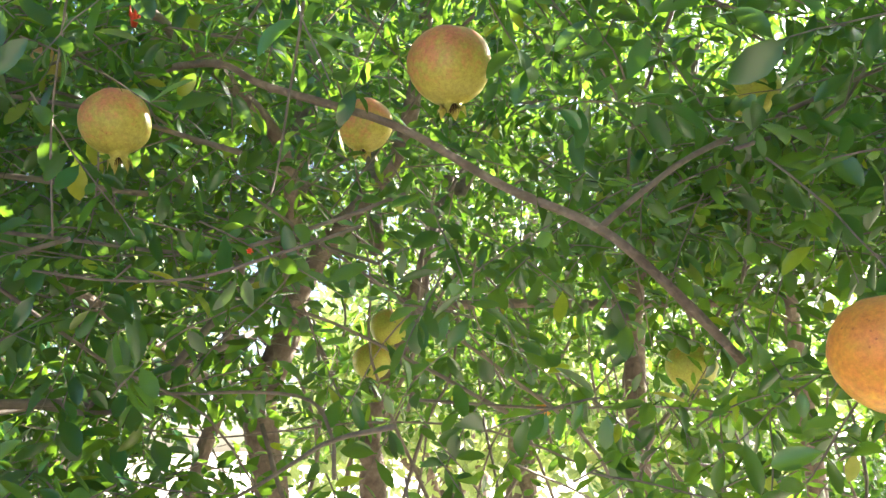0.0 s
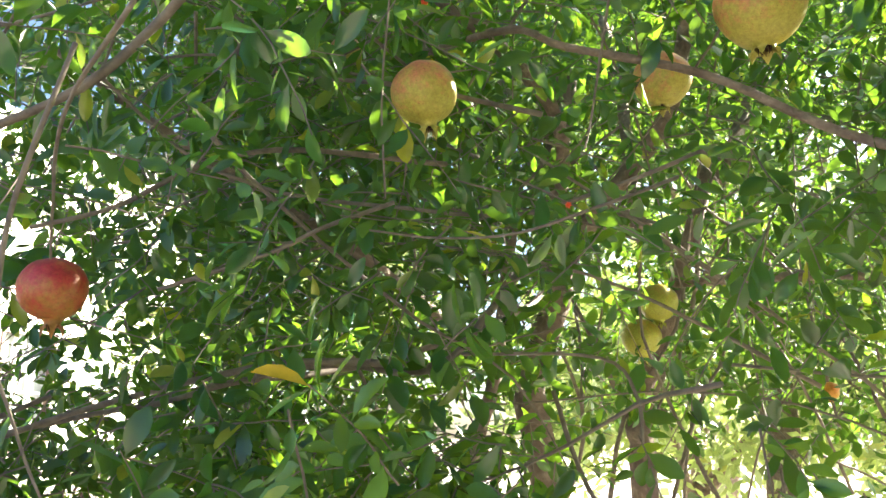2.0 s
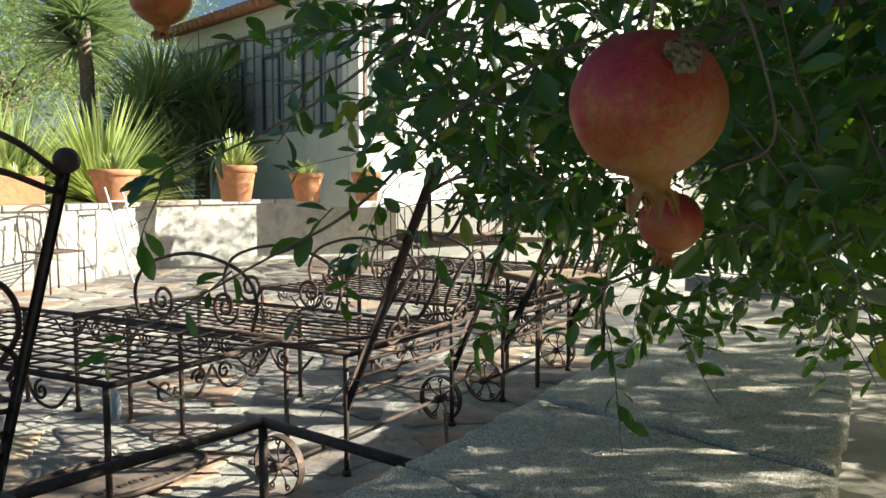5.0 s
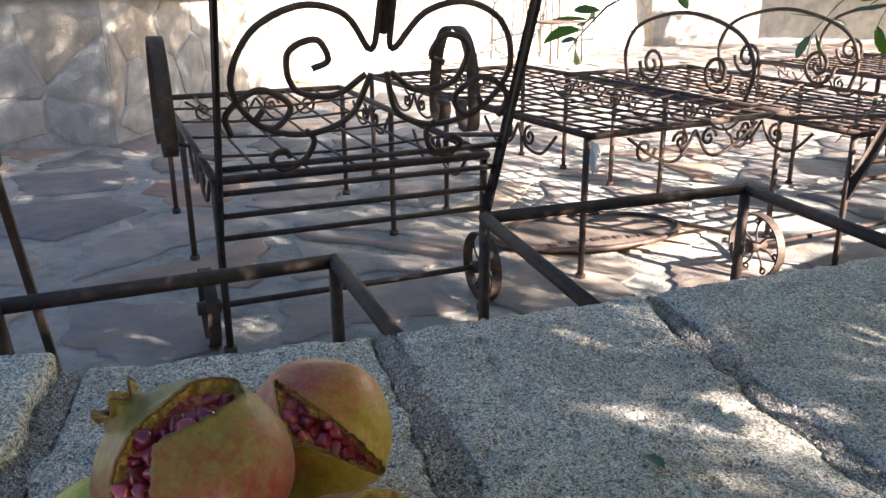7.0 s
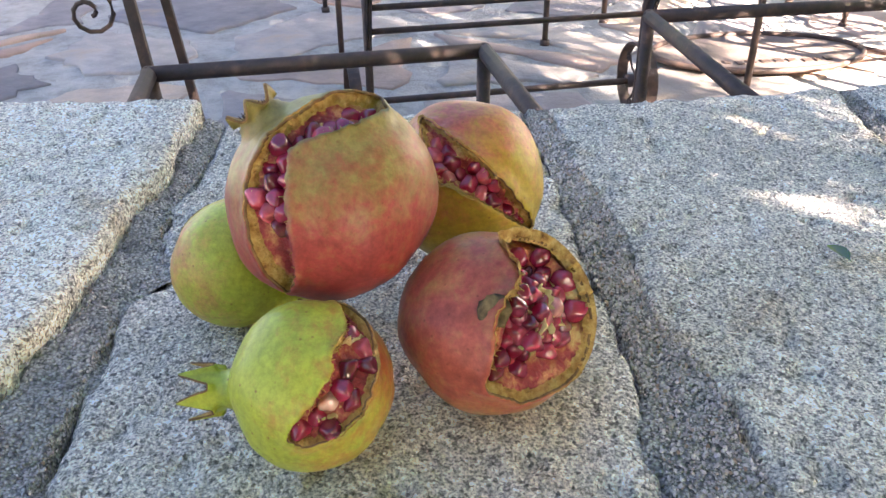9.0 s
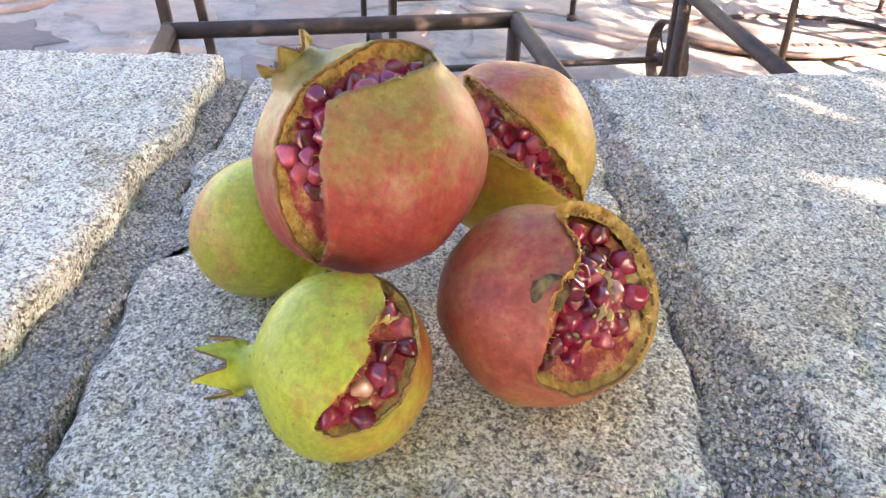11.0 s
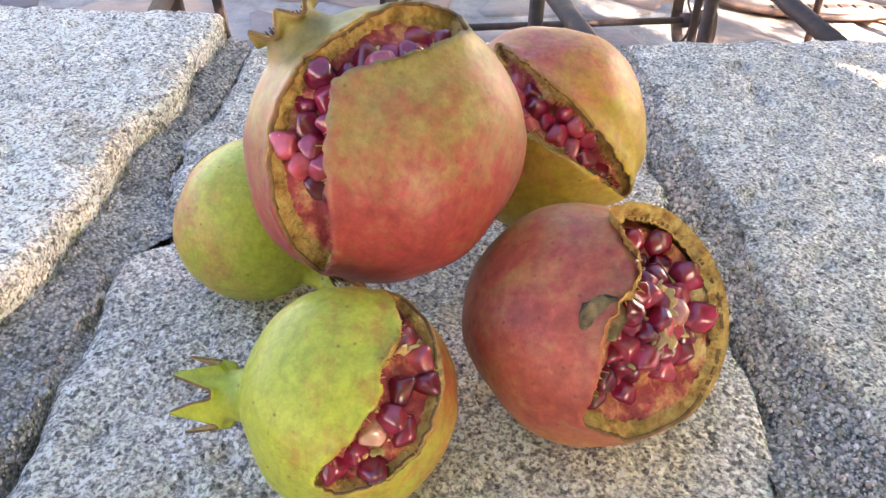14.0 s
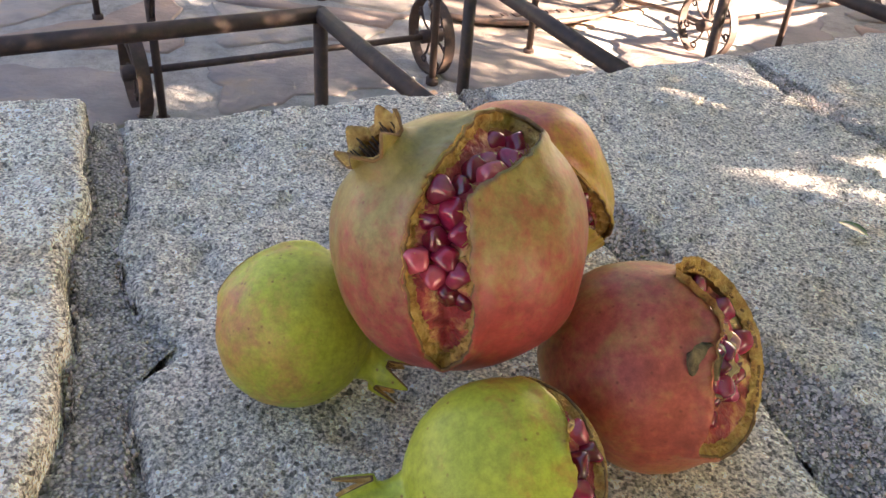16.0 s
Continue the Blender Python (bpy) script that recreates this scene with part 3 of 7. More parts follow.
def stone_face(parent, m, w, h, nx, ny, mat, gap, depth, seed, name, jitter=0.36, dome=0.012):
    """Stones set into a wall or floor: each its own piece in the plane given by m."""
    rng = random.Random(seed)
    for centre, poly in voronoi(w, h, nx, ny, jitter, rng):
        poly = [(min(max(x, 0), w), min(max(y, 0), h)) for x, y in poly]
        cx, cy = sum(q[0] for q in poly) / len(poly), sum(q[1] for q in poly) / len(poly)
        spot = m @ Vector((cx, cy, 0))
        if name == "flagstone" and spot.x > far_edge(spot.y) - 0.12:
            continue
        if max(q[0] for q in poly) - min(q[0] for q in poly) < 0.05 or max(q[1] for q in poly) - min(q[1] for q in poly) < 0.05:
            continue
        bm = bmesh.new()
        off = [(x - cx, y - cy) for x, y in poly]
        noise_shift = rng.uniform(0, 50)
        stone_cell(bm, (0, 0), off, gap * rng.uniform(0.5, 1.4), depth * rng.uniform(0.6, 1.3), rng, dome * rng.uniform(0, 1), gap * 1.7)
        ob = mesh_ob(name, bm, mat, parent, smooth=True)
        ob.matrix_world = m @ Matrix.Translation((cx, cy, 0))


def build_retaining_wall():
    pts = [(-4.9, -4.5), (-4.95, -0.9), (-7.4, 0.1), (-9.0, 1.2), (-8.95, 3.0), (-10.1, 4.5), (-10.2, 8.5)]
    top = 0.19
    bm = bmesh.new()
    for a, b in zip(pts, pts[1:]):
        a, b = Vector((*a, 0)), Vector((*b, 0))
        d = (b - a).normalized()
        nrm = Vector((d.y, -d.x, 0))
        vs = []
        for q in (a, b):
            for off, z in ((0.0, FLOOR - 0.05), (0.0, top), (-0.45, top), (-0.45, FLOOR - 0.05)):
                p = q + nrm * off
                vs.append(bm.verts.new((p.x, p.y, z)))
        for k in range(3):
            bm.faces.new((vs[k], vs[4 + k], vs[5 + k], vs[1 + k]))
    bmesh.ops.recalc_face_normals(bm, faces=bm.faces)
    wall = mesh_ob("retaining_wall", bm, RUBBLE, smooth=False)
    tagged(wall, "low retaining wall of rubble stone with flat coping", "wall", kind="structure")
    for n, (a, b) in enumerate(zip(pts, pts[1:])):
        a, b = Vector((*a, FLOOR)), Vector((*b, FLOOR))
        d = (b - a).normalized()
        nrm = Vector((d.y, -d.x, 0))
        L = (b - a).length
        m = Matrix(((d.x, 0, nrm.x, a.x), (d.y, 0, nrm.y, a.y), (0, 1, 0, a.z), (0, 0, 0, 1)))
        if n < 5:
            stone_face(wall, m, L, top - FLOOR - 0.02, max(2, int(L / 0.42)), 3, RUBBLE, 0.007, 0.009, 40 + n, "rubble_stone")
        k = int(L / 0.55)
        for i in range(k):
            bm = bmesh.new()
            q = a + d * (L * (i + 0.5) / k)
            box(bm, (-L / k / 2 + 0.006, -0.24, 0), (L / k / 2 - 0.006, 0.24, 0.06), None, 0.012)
            ob = mesh_ob("coping_slab", bm, RUBBLE, wall, smooth=False)
            ob.matrix_world = Matrix(((d.x, -nrm.x, 0, q.x - nrm.x * 0.2), (d.y, -nrm.y, 0, q.y - nrm.y * 0.2), (0, 0, 1, top), (0, 0, 0, 1)))
    bm = bmesh.new()
    vs = [bm.verts.new((x, y, 0)) for x, y in ((-5.2, -4.5), (-5.2, -0.7), (-7.5, 0.3), (-9.3, 1.25), (-9.25, 3.1), (-10.4, 4.6), (-10.5, 8.5), (-9.5, 14), (-40, 14), (-40, -6), (-20, -8))]
    bm.faces.new(vs)
    bmesh.ops.recalc_face_normals(bm, faces=bm.faces)
    t = mesh_ob("terrace", bm, SOIL, smooth=False)
    t.location.z = top - 0.004
    for f in t.data.polygons:
        if f.normal.z < 0:
            t.data.flip_normals()
            break
    tagged(t, "raised earth terrace in front of the house", "terrace", kind="structure")


build_retaining_wall()


def build_golden_wall():
    """A garden wall of round golden stones beyond the tree, with a pale road behind it."""
    a, b = Vector((-0.33, 4.50, FLOOR)), Vector((3.6, 4.15, FLOOR))
    d = (b - a).normalized()
    nrm = Vector((d.y, -d.x, 0))
    L, H = (b - a).length, 0.70
    bm = bmesh.new()
    m = Matrix(((d.x, 0, nrm.x, a.x), (d.y, 0, nrm.y, a.y), (0, 1, 0, a.z), (0, 0, 0, 1)))
    box(bm, (0, -0.05, -0.35), (L, H - 0.03, -0.02), m)
    wall = mesh_ob("garden_wall", bm, GROUT, smooth=False)
    tagged(wall, "sunlit garden wall of rounded golden fieldstones", "wall", kind="structure")
    rng = random.Random(9)
    shapes = []
    for s in range(5):
        bm = bmesh.new()
        bmesh.ops.create_icosphere(bm, subdivisions=2, radius=1.0)
        for v in bm.verts:
            v.co *= 1 + 0.22 * noise.noise(v.co * 1.3 + Vector((s * 7, 0, 0)))
        me = bpy.data.meshes.new("fieldstone")
        bm.to_mesh(me)
        bm.free()
        me.polygons.foreach_set("use_smooth", [True] * len(me.polygons))
        me.materials.append(GOLD)
        shapes.append(me)
    y = 0.06
    while y < H:
        h = rng.uniform(0.07, 0.10)
        x = rng.uniform(0, 0.1)
        while x < L:
            w = rng.uniform(0.09, 0.16)
            ob = new("fieldstone", rng.choice(shapes))
            ob.parent = wall
            ob.matrix_world = m @ Matrix.Translation((x, y + rng.uniform(-0.015, 0.015), -0.02)) @ Euler((0, 0, rng.uniform(-0.5, 0.5))).to_matrix().to_4x4() @ Matrix.Diagonal((w * 0.54, h * 0.62, 0.06, 1))
            x += w
        y += h
    bm = bmesh.new()
    vs = [bm.verts.new(p) for p in ((-6, 7.5, 0), (14, 5.2, 0), (70, 60, 0), (-14, 60, 0))]
    bm.faces.new(vs)
    r = mesh_ob("road", bm, ROAD, smooth=False)
    r.location.z = FLOOR - 0.02
    tagged(r, "pale sunlit gravel track beyond the garden wall", "road", kind="structure")


build_golden_wall()

# ---------------- pomegranates ----------------
def frame_of(axis):
    k = Vector(axis).normalized()
    a = k.orthogonal().normalized()
    return a, k.cross(a), k


class Opening:
    """A split in the skin: an outline of directions from the fruit's centre. side() is below nought inside it, in radians."""

    def __init__(self, outline, seed=0, rag=0.03):
        self.mid = sum((Vector(d).normalized() for d in outline), Vector()).normalized()
        self.a, self.b, _ = frame_of(self.mid)
        self.poly = np.array([self.flat(Vector(d).normalized()) for d in outline])
        self.seed, self.rag = seed, rag

    def flat(self, d):
        w = d.angle(self.mid)
        q = Vector((d.dot(self.a), d.dot(self.b)))
        return tuple(q.normalized() * w) if q.length > 1e-6 else (0.0, 0.0)

    def side2(self, x, y):
        P, Q = self.poly, np.roll(self.poly, -1, 0)
        e = Q - P
        w = np.array((x, y)) - P
        t = np.clip((w * e).sum(1) / ((e * e).sum(1) + 1e-12), 0, 1)
        dist = np.sqrt((((w - e * t[:, None])) ** 2).sum(1).min())
        c = ((P[:, 1] > y) != (Q[:, 1] > y)) & (x < (Q[:, 0] - P[:, 0]) * (y - P[:, 1]) / (Q[:, 1] - P[:, 1] + 1e-12) + P[:, 0])
        return -dist if c.sum() % 2 else dist

    def side(self, d):
        x, y = self.flat(d)
        s = self.side2(x, y)
        return s + self.rag * noise.noise(d * 9 + Vector((self.seed, 0, 0))) + self.rag * 0.6 * noise.noise(d * 26 + Vector((0, self.seed, 0)))


def skin_profile(R, crown, body):
    """Rings of the skin from the base to the tips of the crown: radius, height, and the height that the teeth add."""
    rings = []
    n = body
    a0 = 0.30 if crown else 0.02
    for i in range(n + 1):
        a = math.pi - (math.pi - a0) * i / n
        rings.append((R * math.sin(a), R * math.cos(a) * (0.94 if math.cos(a) < 0 else 0.97), 0.0, False))
    if crown:
        h = R * math.cos(a0) * 0.97
        c = crown * R
        for dr, dh, tooth in ((0.27, 0.05, 0), (0.245, 0.11, 0), (0.235, 0.17, 0), (0.24, 0.20, 0.06), (0.26, 0.22, 0.16), (0.29, 0.23, 0.28), (0.325, 0.24, 0.42)):
            rings.append((R * dr, h + c * dh, c * tooth, True))
    return rings


def build_skin(R, axis, crown=1.0, opening=None, seed=0, lobes=0.018, squash=1.0, lon=150, body=84, flare=0.05, teeth_len=1.0):
    """The outer skin as vertices and faces, with the crown at axis."""
    a, b, k = frame_of(axis)
    rings = skin_profile(R, crown, body)
    verts, sides, isneck = [], [], []
    teeth = 6
    for i, (r, h, tooth, neck) in enumerate(rings):
        for j in range(lon):
            w = 2 * math.pi * j / lon
            sector = abs(((w * teeth / (2 * math.pi) + 0.3 * noise.noise(Vector((seed, 0, 0)))) % 1.0) * 2 - 1)
            up = teeth_len * tooth * max(0.0, 1.25 - sector * 1.75) * (0.7 + 0.5 * noise.noise(Vector((int(w * teeth / (2 * math.pi)), seed, 1))))
            rr = r * (1 + (0.10 * (1 - sector) if tooth else 0)) * (1 if teeth_len == 1 or not tooth else 0.78)
            q = rr * (math.cos(w) * a + math.sin(w) * b) + (h + up) * k
            if not neck:
                d = q.normalized() if q.length else k
                f = 1 + lobes * math.cos(5 * w + seed) * math.sin(math.acos(max(-1, min(1, d.dot(k))))) + 0.030 * noise.noise(d * 1.6 + Vector((seed * 3, 0, 0))) + 0.008 * noise.noise(d * 5 + Vector((0, seed, 0)))
                q = q * f
                q.z *= squash
            else:
                q += 0.012 * R * noise.noise_vector(q * 90)
            s = 9.0
            if opening is not None:
                s = opening.side(q.normalized())
                if s < 0.35 and not neck:
                    q = q * (1 + flare * math.exp(-(s / 0.10) ** 2 if s > 0 else 0))
            verts.append(q)
            sides.append(s)
            isneck.append(neck)
    faces = []
    for i in range(len(rings) - 1):
        for j in range(lon):
            f = (i * lon + j, i * lon + (j + 1) % lon, (i + 1) * lon + (j + 1) % lon, (i + 1) * lon + j)
            if opening is None or sum(sides[v] for v in f) > 0 or any(isneck[v] for v in f):
                faces.append(f)
    faces.append(tuple(range(lon))[::-1])
    if not crown:
        faces.append(tuple((len(rings) - 1) * lon + j for j in range(lon)))
    if opening is not None:
        count = {}
        for f in faces[:-1]:
            for v in f:
                count[v] = count.get(v, 0) + 1
        for v, n in count.items():
            if n < 4 and abs(sides[v]) < 0.12 and not isneck[v]:
                d = verts[v].normalized()
                x, y = opening.flat(d)
                e = 0.004
                s0 = opening.side2(x, y)
                gx, gy = (opening.side2(x + e, y) - s0) / e, (opening.side2(x, y + e) - s0) / e
                move = -sides[v] * 0.85
                moved = (d + (opening.a * gx + opening.b * gy) * move).normalized()
                verts[v] = moved * verts[v].length
    return verts, faces


def aril_mesh():
    bm = bmesh.new()
    bmesh.ops.create_icosphere(bm, subdivisions=3, radius=1.0)
    for v in bm.verts:
        v.co *= 1 + 0.16 * noise.noise(v.co * 1.6)
        for axis in ((1, 0.3, 0.2), (-0.8, 0.6, 0.1), (0.1, -1, 0.3), (0.2, 0.5, 1), (0.3, 0.9, -0.5), (-0.5, -0.4, 0.8), (0.6, -0.5, -0.7)):
            k = Vector(axis).normalized()
            over = v.co.dot(k) - 0.70
            if over > 0:
                v.co -= k * over * 0.75
    me = bpy.data.meshes.new("aril")
    bm.to_mesh(me)
    bm.free()
    me.polygons.foreach_set("use_smooth", [True] * len(me.polygons))
    me.materials.append(ARIL)
    return me


ARIL_MESH = aril_mesh()


def lining(root, R, opening, seed, depth, flare):
    """The torn fleshy border inside a split: a ragged sloping band with fibres along it."""
    rng = random.Random(seed + 7)
    P = opening.poly
    area = sum(P[i][0] * P[(i + 1) % len(P)][1] - P[(i + 1) % len(P)][0] * P[i][1] for i in range(len(P)))
    line = []
    for i in range(len(P)):
        a, b = P[i], P[(i + 1) % len(P)]
        n = max(2, int(math.hypot(*(b - a)) / 0.025))
        line += [a + (b - a) * k / n for k in range(n)]
    for _ in range(2):
        line = [(line[i - 1] + 2 * line[i] + line[(i + 1) % len(line)]) / 4 for i in range(len(line))]
    bm = bmesh.new()

    def lift(x, y, r):
        w = math.hypot(x, y) or 1e-9
        return (opening.mid * math.cos(w) + (opening.a * x + opening.b * y) * (math.sin(w) / w)) * r

    rows = []
    n = len(line)
    for i, q in enumerate(line):
        e = line[(i + 2) % n] - line[i - 2]
        e = e / (math.hypot(*e) or 1)
        inward = np.array((-e[1], e[0])) * (1 if area > 0 else -1)
        d = lift(q[0], q[1], 1.0)
        o = opening.side(d) - opening.side2(q[0], q[1])
        w = 0.025 + 0.04 * noise.noise(d * 5 + Vector((seed, 1, 0))) + 0.04 * noise.noise(d * 24 + Vector((seed, 4, 0))) + rng.uniform(-0.02, 0.03)
        w = max(0.012, 0.65 * w)
        row = []
        for k in range(6):
            s = k / 5
            x, y = q + inward * (o - 0.022 + (w + 0.022) * s)
            r = R * ((1 + flare) * 0.972 - (0.972 * (1 + flare) - max(depth + 0.03, 0.90)) * s ** 1.3 + 0.012 * rng.uniform(-1, 1) * (0 < k))
            row.append(bm.verts.new(lift(x, y, r)))
        rows.append(row)
        for f in range(rng.choice((0, 0, 1, 1, 2))):
            s = rng.uniform(0.3, 1.0)
            x, y = q + inward * (o + w * s)
            base = lift(x, y, R * 0.935)
            x, y = q + inward * (o + w * s + rng.uniform(0.0, 0.05))
            tip = lift(x, y, base.length + R * rng.uniform(0.0, 0.04)) + R * 0.03 * Vector((rng.uniform(-1, 1), rng.uniform(-1, 1), rng.uniform(-1, 1)))
            tube(bm, [base, tip], R * 0.008, R * 0.003, 3)
    for i in range(n):
        a, b = rows[i], rows[(i + 1) % n]
        for k in range(5):
            bm.faces.new((a[k], b[k], b[k + 1], a[k + 1]))
    part("rind_flesh", bm, RIND, root, "ragged golden-yellow flesh along the split")


def fruit(name, at, R, axis, mat, label, opening=None, crown=1.0, seed=0, pith=0.45, squash=1.0, depth=0.85, teeth_len=1.0, lon=150, body=84, flare=0.05, bare=-2.0, group=""):
    """A pomegranate: skin with its crown, and where it has split, pith, seeds and membranes inside."""
    rng = random.Random(seed + 100)
    root = empty(name, at)
    tagged(root, label, "pomegranate", group)
    verts, faces = build_skin(R, axis, crown, opening, seed, squash=squash, lon=lon, body=body, flare=flare, teeth_len=teeth_len)
    skin = array_ob("skin", verts, faces, [mat, RIND, EDGE] if opening is not None else [mat], root)
    if opening is not None:
        s = skin.modifiers.new("rind", "SOLIDIFY")
        s.thickness, s.offset, s.use_rim = R * 0.028, -1.0, True
        s.material_offset, s.material_offset_rim = 1, 2
        lining(root, R, opening, seed, depth, flare)
        bm = bmesh.new()
        bmesh.ops.create_icosphere(bm, subdivisions=5, radius=R * depth)
        for v in bm.verts:
            d = v.co.normalized()
            v.co *= 1 + 0.05 * noise.noise(d * 4 + Vector((seed, 0, 0))) + 0.035 * noise.noise(d * 14) - 0.03
            rim = max(0.0, min(1.0, (opening.side(d) + 0.13) / 0.11))
            v.co = v.co.lerp(d * R * 0.915, rim)
            v.co.z *= squash
        part("pith", bm, PULP, root, "cream-yellow pith and dried membrane")
        golden = math.pi * (3 - math.sqrt(5))
        n = int(400 * (R / 0.0525) ** 2)
        for i in range(n):
            z = 1 - 2 * (i + 0.5) / n
            r = math.sqrt(1 - z * z)
            d = Vector((r * math.cos(golden * i), r * math.sin(golden * i), z))
            d = (d + 0.05 * noise.noise_vector(d * 9 + Vector((seed, 0, 0)))).normalized()
            s = opening.side(d)
            if d.z < bare and rng.random() < 0.8:
                continue
            if s > -0.03 or noise.noise(d * 2.6 + Vector((0, 0, seed * 2.3))) < pith - 0.70 or rng.random() < 0.03:
                continue
            ob = new("aril", ARIL_MESH)
            ob.parent = root
            turn = d.to_track_quat("Z", "Y").to_matrix().to_4x4() @ Euler((rng.uniform(-0.7, 0.7), rng.uniform(-0.7, 0.7), rng.uniform(0, 6.3))).to_matrix().to_4x4()
            size = 0.0047 + R * 0.026 * rng.uniform(0.7, 1.35)
            rim = max(0.0, min(1.0, (s + 0.13) / 0.11))
            q = d * R * (depth + (0.90 - depth) * rim + rng.uniform(-0.08, 0.03))
            q.z *= squash
            ob.matrix_local = Matrix.Translation(q) @ turn @ Matrix.Diagonal((size, size * rng.uniform(0.75, 0.95), size * 1.1, 1))
    if crown:
        a, b, k = frame_of(axis)
        bm = bmesh.new()
        for i in range(26):
            w = rng.uniform(0, 6.28)
            r = R * rng.uniform(0.02, 0.17)
            q = (math.cos(w) * a + math.sin(w) * b) * r
            tube(bm, [q + k * R * 0.95, q * 1.1 + k * R * (0.95 + crown * (0.55 + 0.45 * teeth_len) * rng.uniform(0.25, 0.42))], R * 0.012, R * 0.006, 4)
        part("stamen_tuft", bm, DARK, root, "dried brown stamens in the crown")["kind"] = "stuff"
    return root


def membrane(root, R, d0, d1, height, seed, base=0.74, squash=1.0):
    """A dried sheet of membrane that stands between the seeds, from one direction to another."""
    bm = bmesh.new()
    d0, d1 = Vector(d0).normalized(), Vector(d1).normalized()
    rows = []
    for i in range(15):
        t = i / 14
        d = d0.lerp(d1, t).normalized()
        side = d.cross(d1 - d0).normalized()
        d = (d + 0.09 * side * noise.noise(Vector((t * 4, seed, 0)))).normalized()
        h = height * (0.75 + 0.5 * noise.noise(Vector((t * 6, seed, 3)))) * (1 - 0.5 * abs(2 * t - 1) ** 3)
        rows.append([bm.verts.new(Vector((d.x, d.y, d.z * squash)) * R * (base + h * k) + side * R * 0.03 * k * noise.noise(Vector((t * 9, seed, 5)))) for k in (0, 0.5, 1)])
    for a, b in zip(rows, rows[1:]):
        for k in range(2):
            bm.faces.new((a[k], b[k], b[k + 1], a[k + 1]))
    ob = part("membrane", bm, MEMBRANE, root, "pale dried membrane")
    s = ob.modifiers.new("thick", "SOLIDIFY")
    s.thickness = R * 0.022


PILE = "split pomegranates heaped on the wall"
OPEN_1 = Opening([(-0.31, 0.44, 0.84), (-0.2, 0.28, 0.93), (-0.03, 0.04, 1.0), (0.18, -0.13, 0.97), (0.43, -0.43, 0.79), (0.60, -0.60, 0.53), (0.70, -0.63, 0.34), (0.77, -0.62, 0.17), (0.82, -0.56, -0.06),
                  (0.82, -0.47, -0.31), (0.79, -0.32, -0.53), (0.94, -0.20, -0.26), (0.98, -0.21, 0.0), (0.91, -0.24, 0.34), (0.79, -0.23, 0.57), (0.62, -0.20, 0.76), (0.53, -0.02, 0.85), (0.46, 0.16, 0.87), (0.28, 0.36, 0.89), (0.02, 0.52, 0.85)], 1.0)
SKIN_1 = skin_mat("skin_russet_red", (0.28, 0.225, 0.070), (0.33, 0.055, 0.052), (0.50, 0.20, -0.85), 0.50)
f1 = fruit("pomegranate", (-0.502, 0.071, 0.0935), 0.0525, (-0.10, -0.62, 0.78), SKIN_1, "large russet-red pomegranate split open, resting on the others", OPEN_1, 0.55, 3, 0.30, depth=0.86, teeth_len=0.65, bare=0.12, group=PILE)
membrane(f1, 0.0525, (0.10, 0.02, 0.99), (0.45, -0.12, 0.88), 0.16, 2)
membrane(f1, 0.0525, (0.80, -0.50, 0.05), (0.95, -0.26, 0.15), 0.15, 5)

OPEN_2 = Opening([(0.0, 0.02, 1.0), (0.19, 0.1, 0.98), (0.36, 0.19, 0.91), (0.52, 0.21, 0.83), (0.68, 0.06, 0.73), (0.85, -0.03, 0.52), (0.98, -0.08, 0.20), (0.99, -0.13, -0.06), (0.95, 0.22, -0.26), (0.78, 0.58, -0.22),
                  (0.56, 0.80, -0.2), (0.40, 0.91, -0.05), (0.22, 0.96, 0.15), (0.06, 0.93, 0.36), (-0.10, 0.84, 0.53), (-0.22, 0.70, 0.68), (-0.26, 0.48, 0.84), (-0.12, 0.2, 0.97)], 4.0)
SKIN_2 = skin_mat("skin_rose_red", (0.43, 0.275, 0.085), (0.43, 0.095, 0.062), (0.6, -0.15, 0.35), 0.36)
f2 = fruit("pomegranate", (-0.470, 0.151, 0.0425), 0.0485, (-0.25, -0.90, -0.30), SKIN_2, "rose-red pomegranate gaping wide open on the stone", OPEN_2, 0.0, 11, 0.26, squash=0.88, depth=0.70, flare=0.06, group=PILE)
membrane(f2, 0.046, (0.60, 0.30, 0.74), (0.10, 0.78, 0.60), 0.19, 7, 0.66, 0.88)
membrane(f2, 0.046, (0.85, 0.25, 0.45), (0.55, 0.78, 0.10), 0.19, 9, 0.66, 0.88)
membrane(f2, 0.046, (0.62, 0.42, 0.66), (0.80, 0.50, 0.28), 0.16, 12, 0.66, 0.88)
membrane(f2, 0.046, (0.10, 0.45, 0.88), (0.35, 0.62, 0.70), 0.22, 14, 0.66, 0.88)
membrane(f2, 0.046, (0.72, 0.62, 0.30), (0.30, 0.88, 0.36), 0.21, 17, 0.66, 0.88)
membrane(f2, 0.046, (0.93, 0.20, 0.22), (0.86, 0.40, 0.30), 0.21, 19, 0.66, 0.88)
membrane(f2, 0.046, (0.45, 0.55, 0.70), (0.85, 0.42, 0.05), 0.22, 21, 0.66, 0.88)
membrane(f2, 0.046, (0.20, 0.60, 0.80), (0.55, 0.70, 0.45), 0.24, 23, 0.66, 0.88)

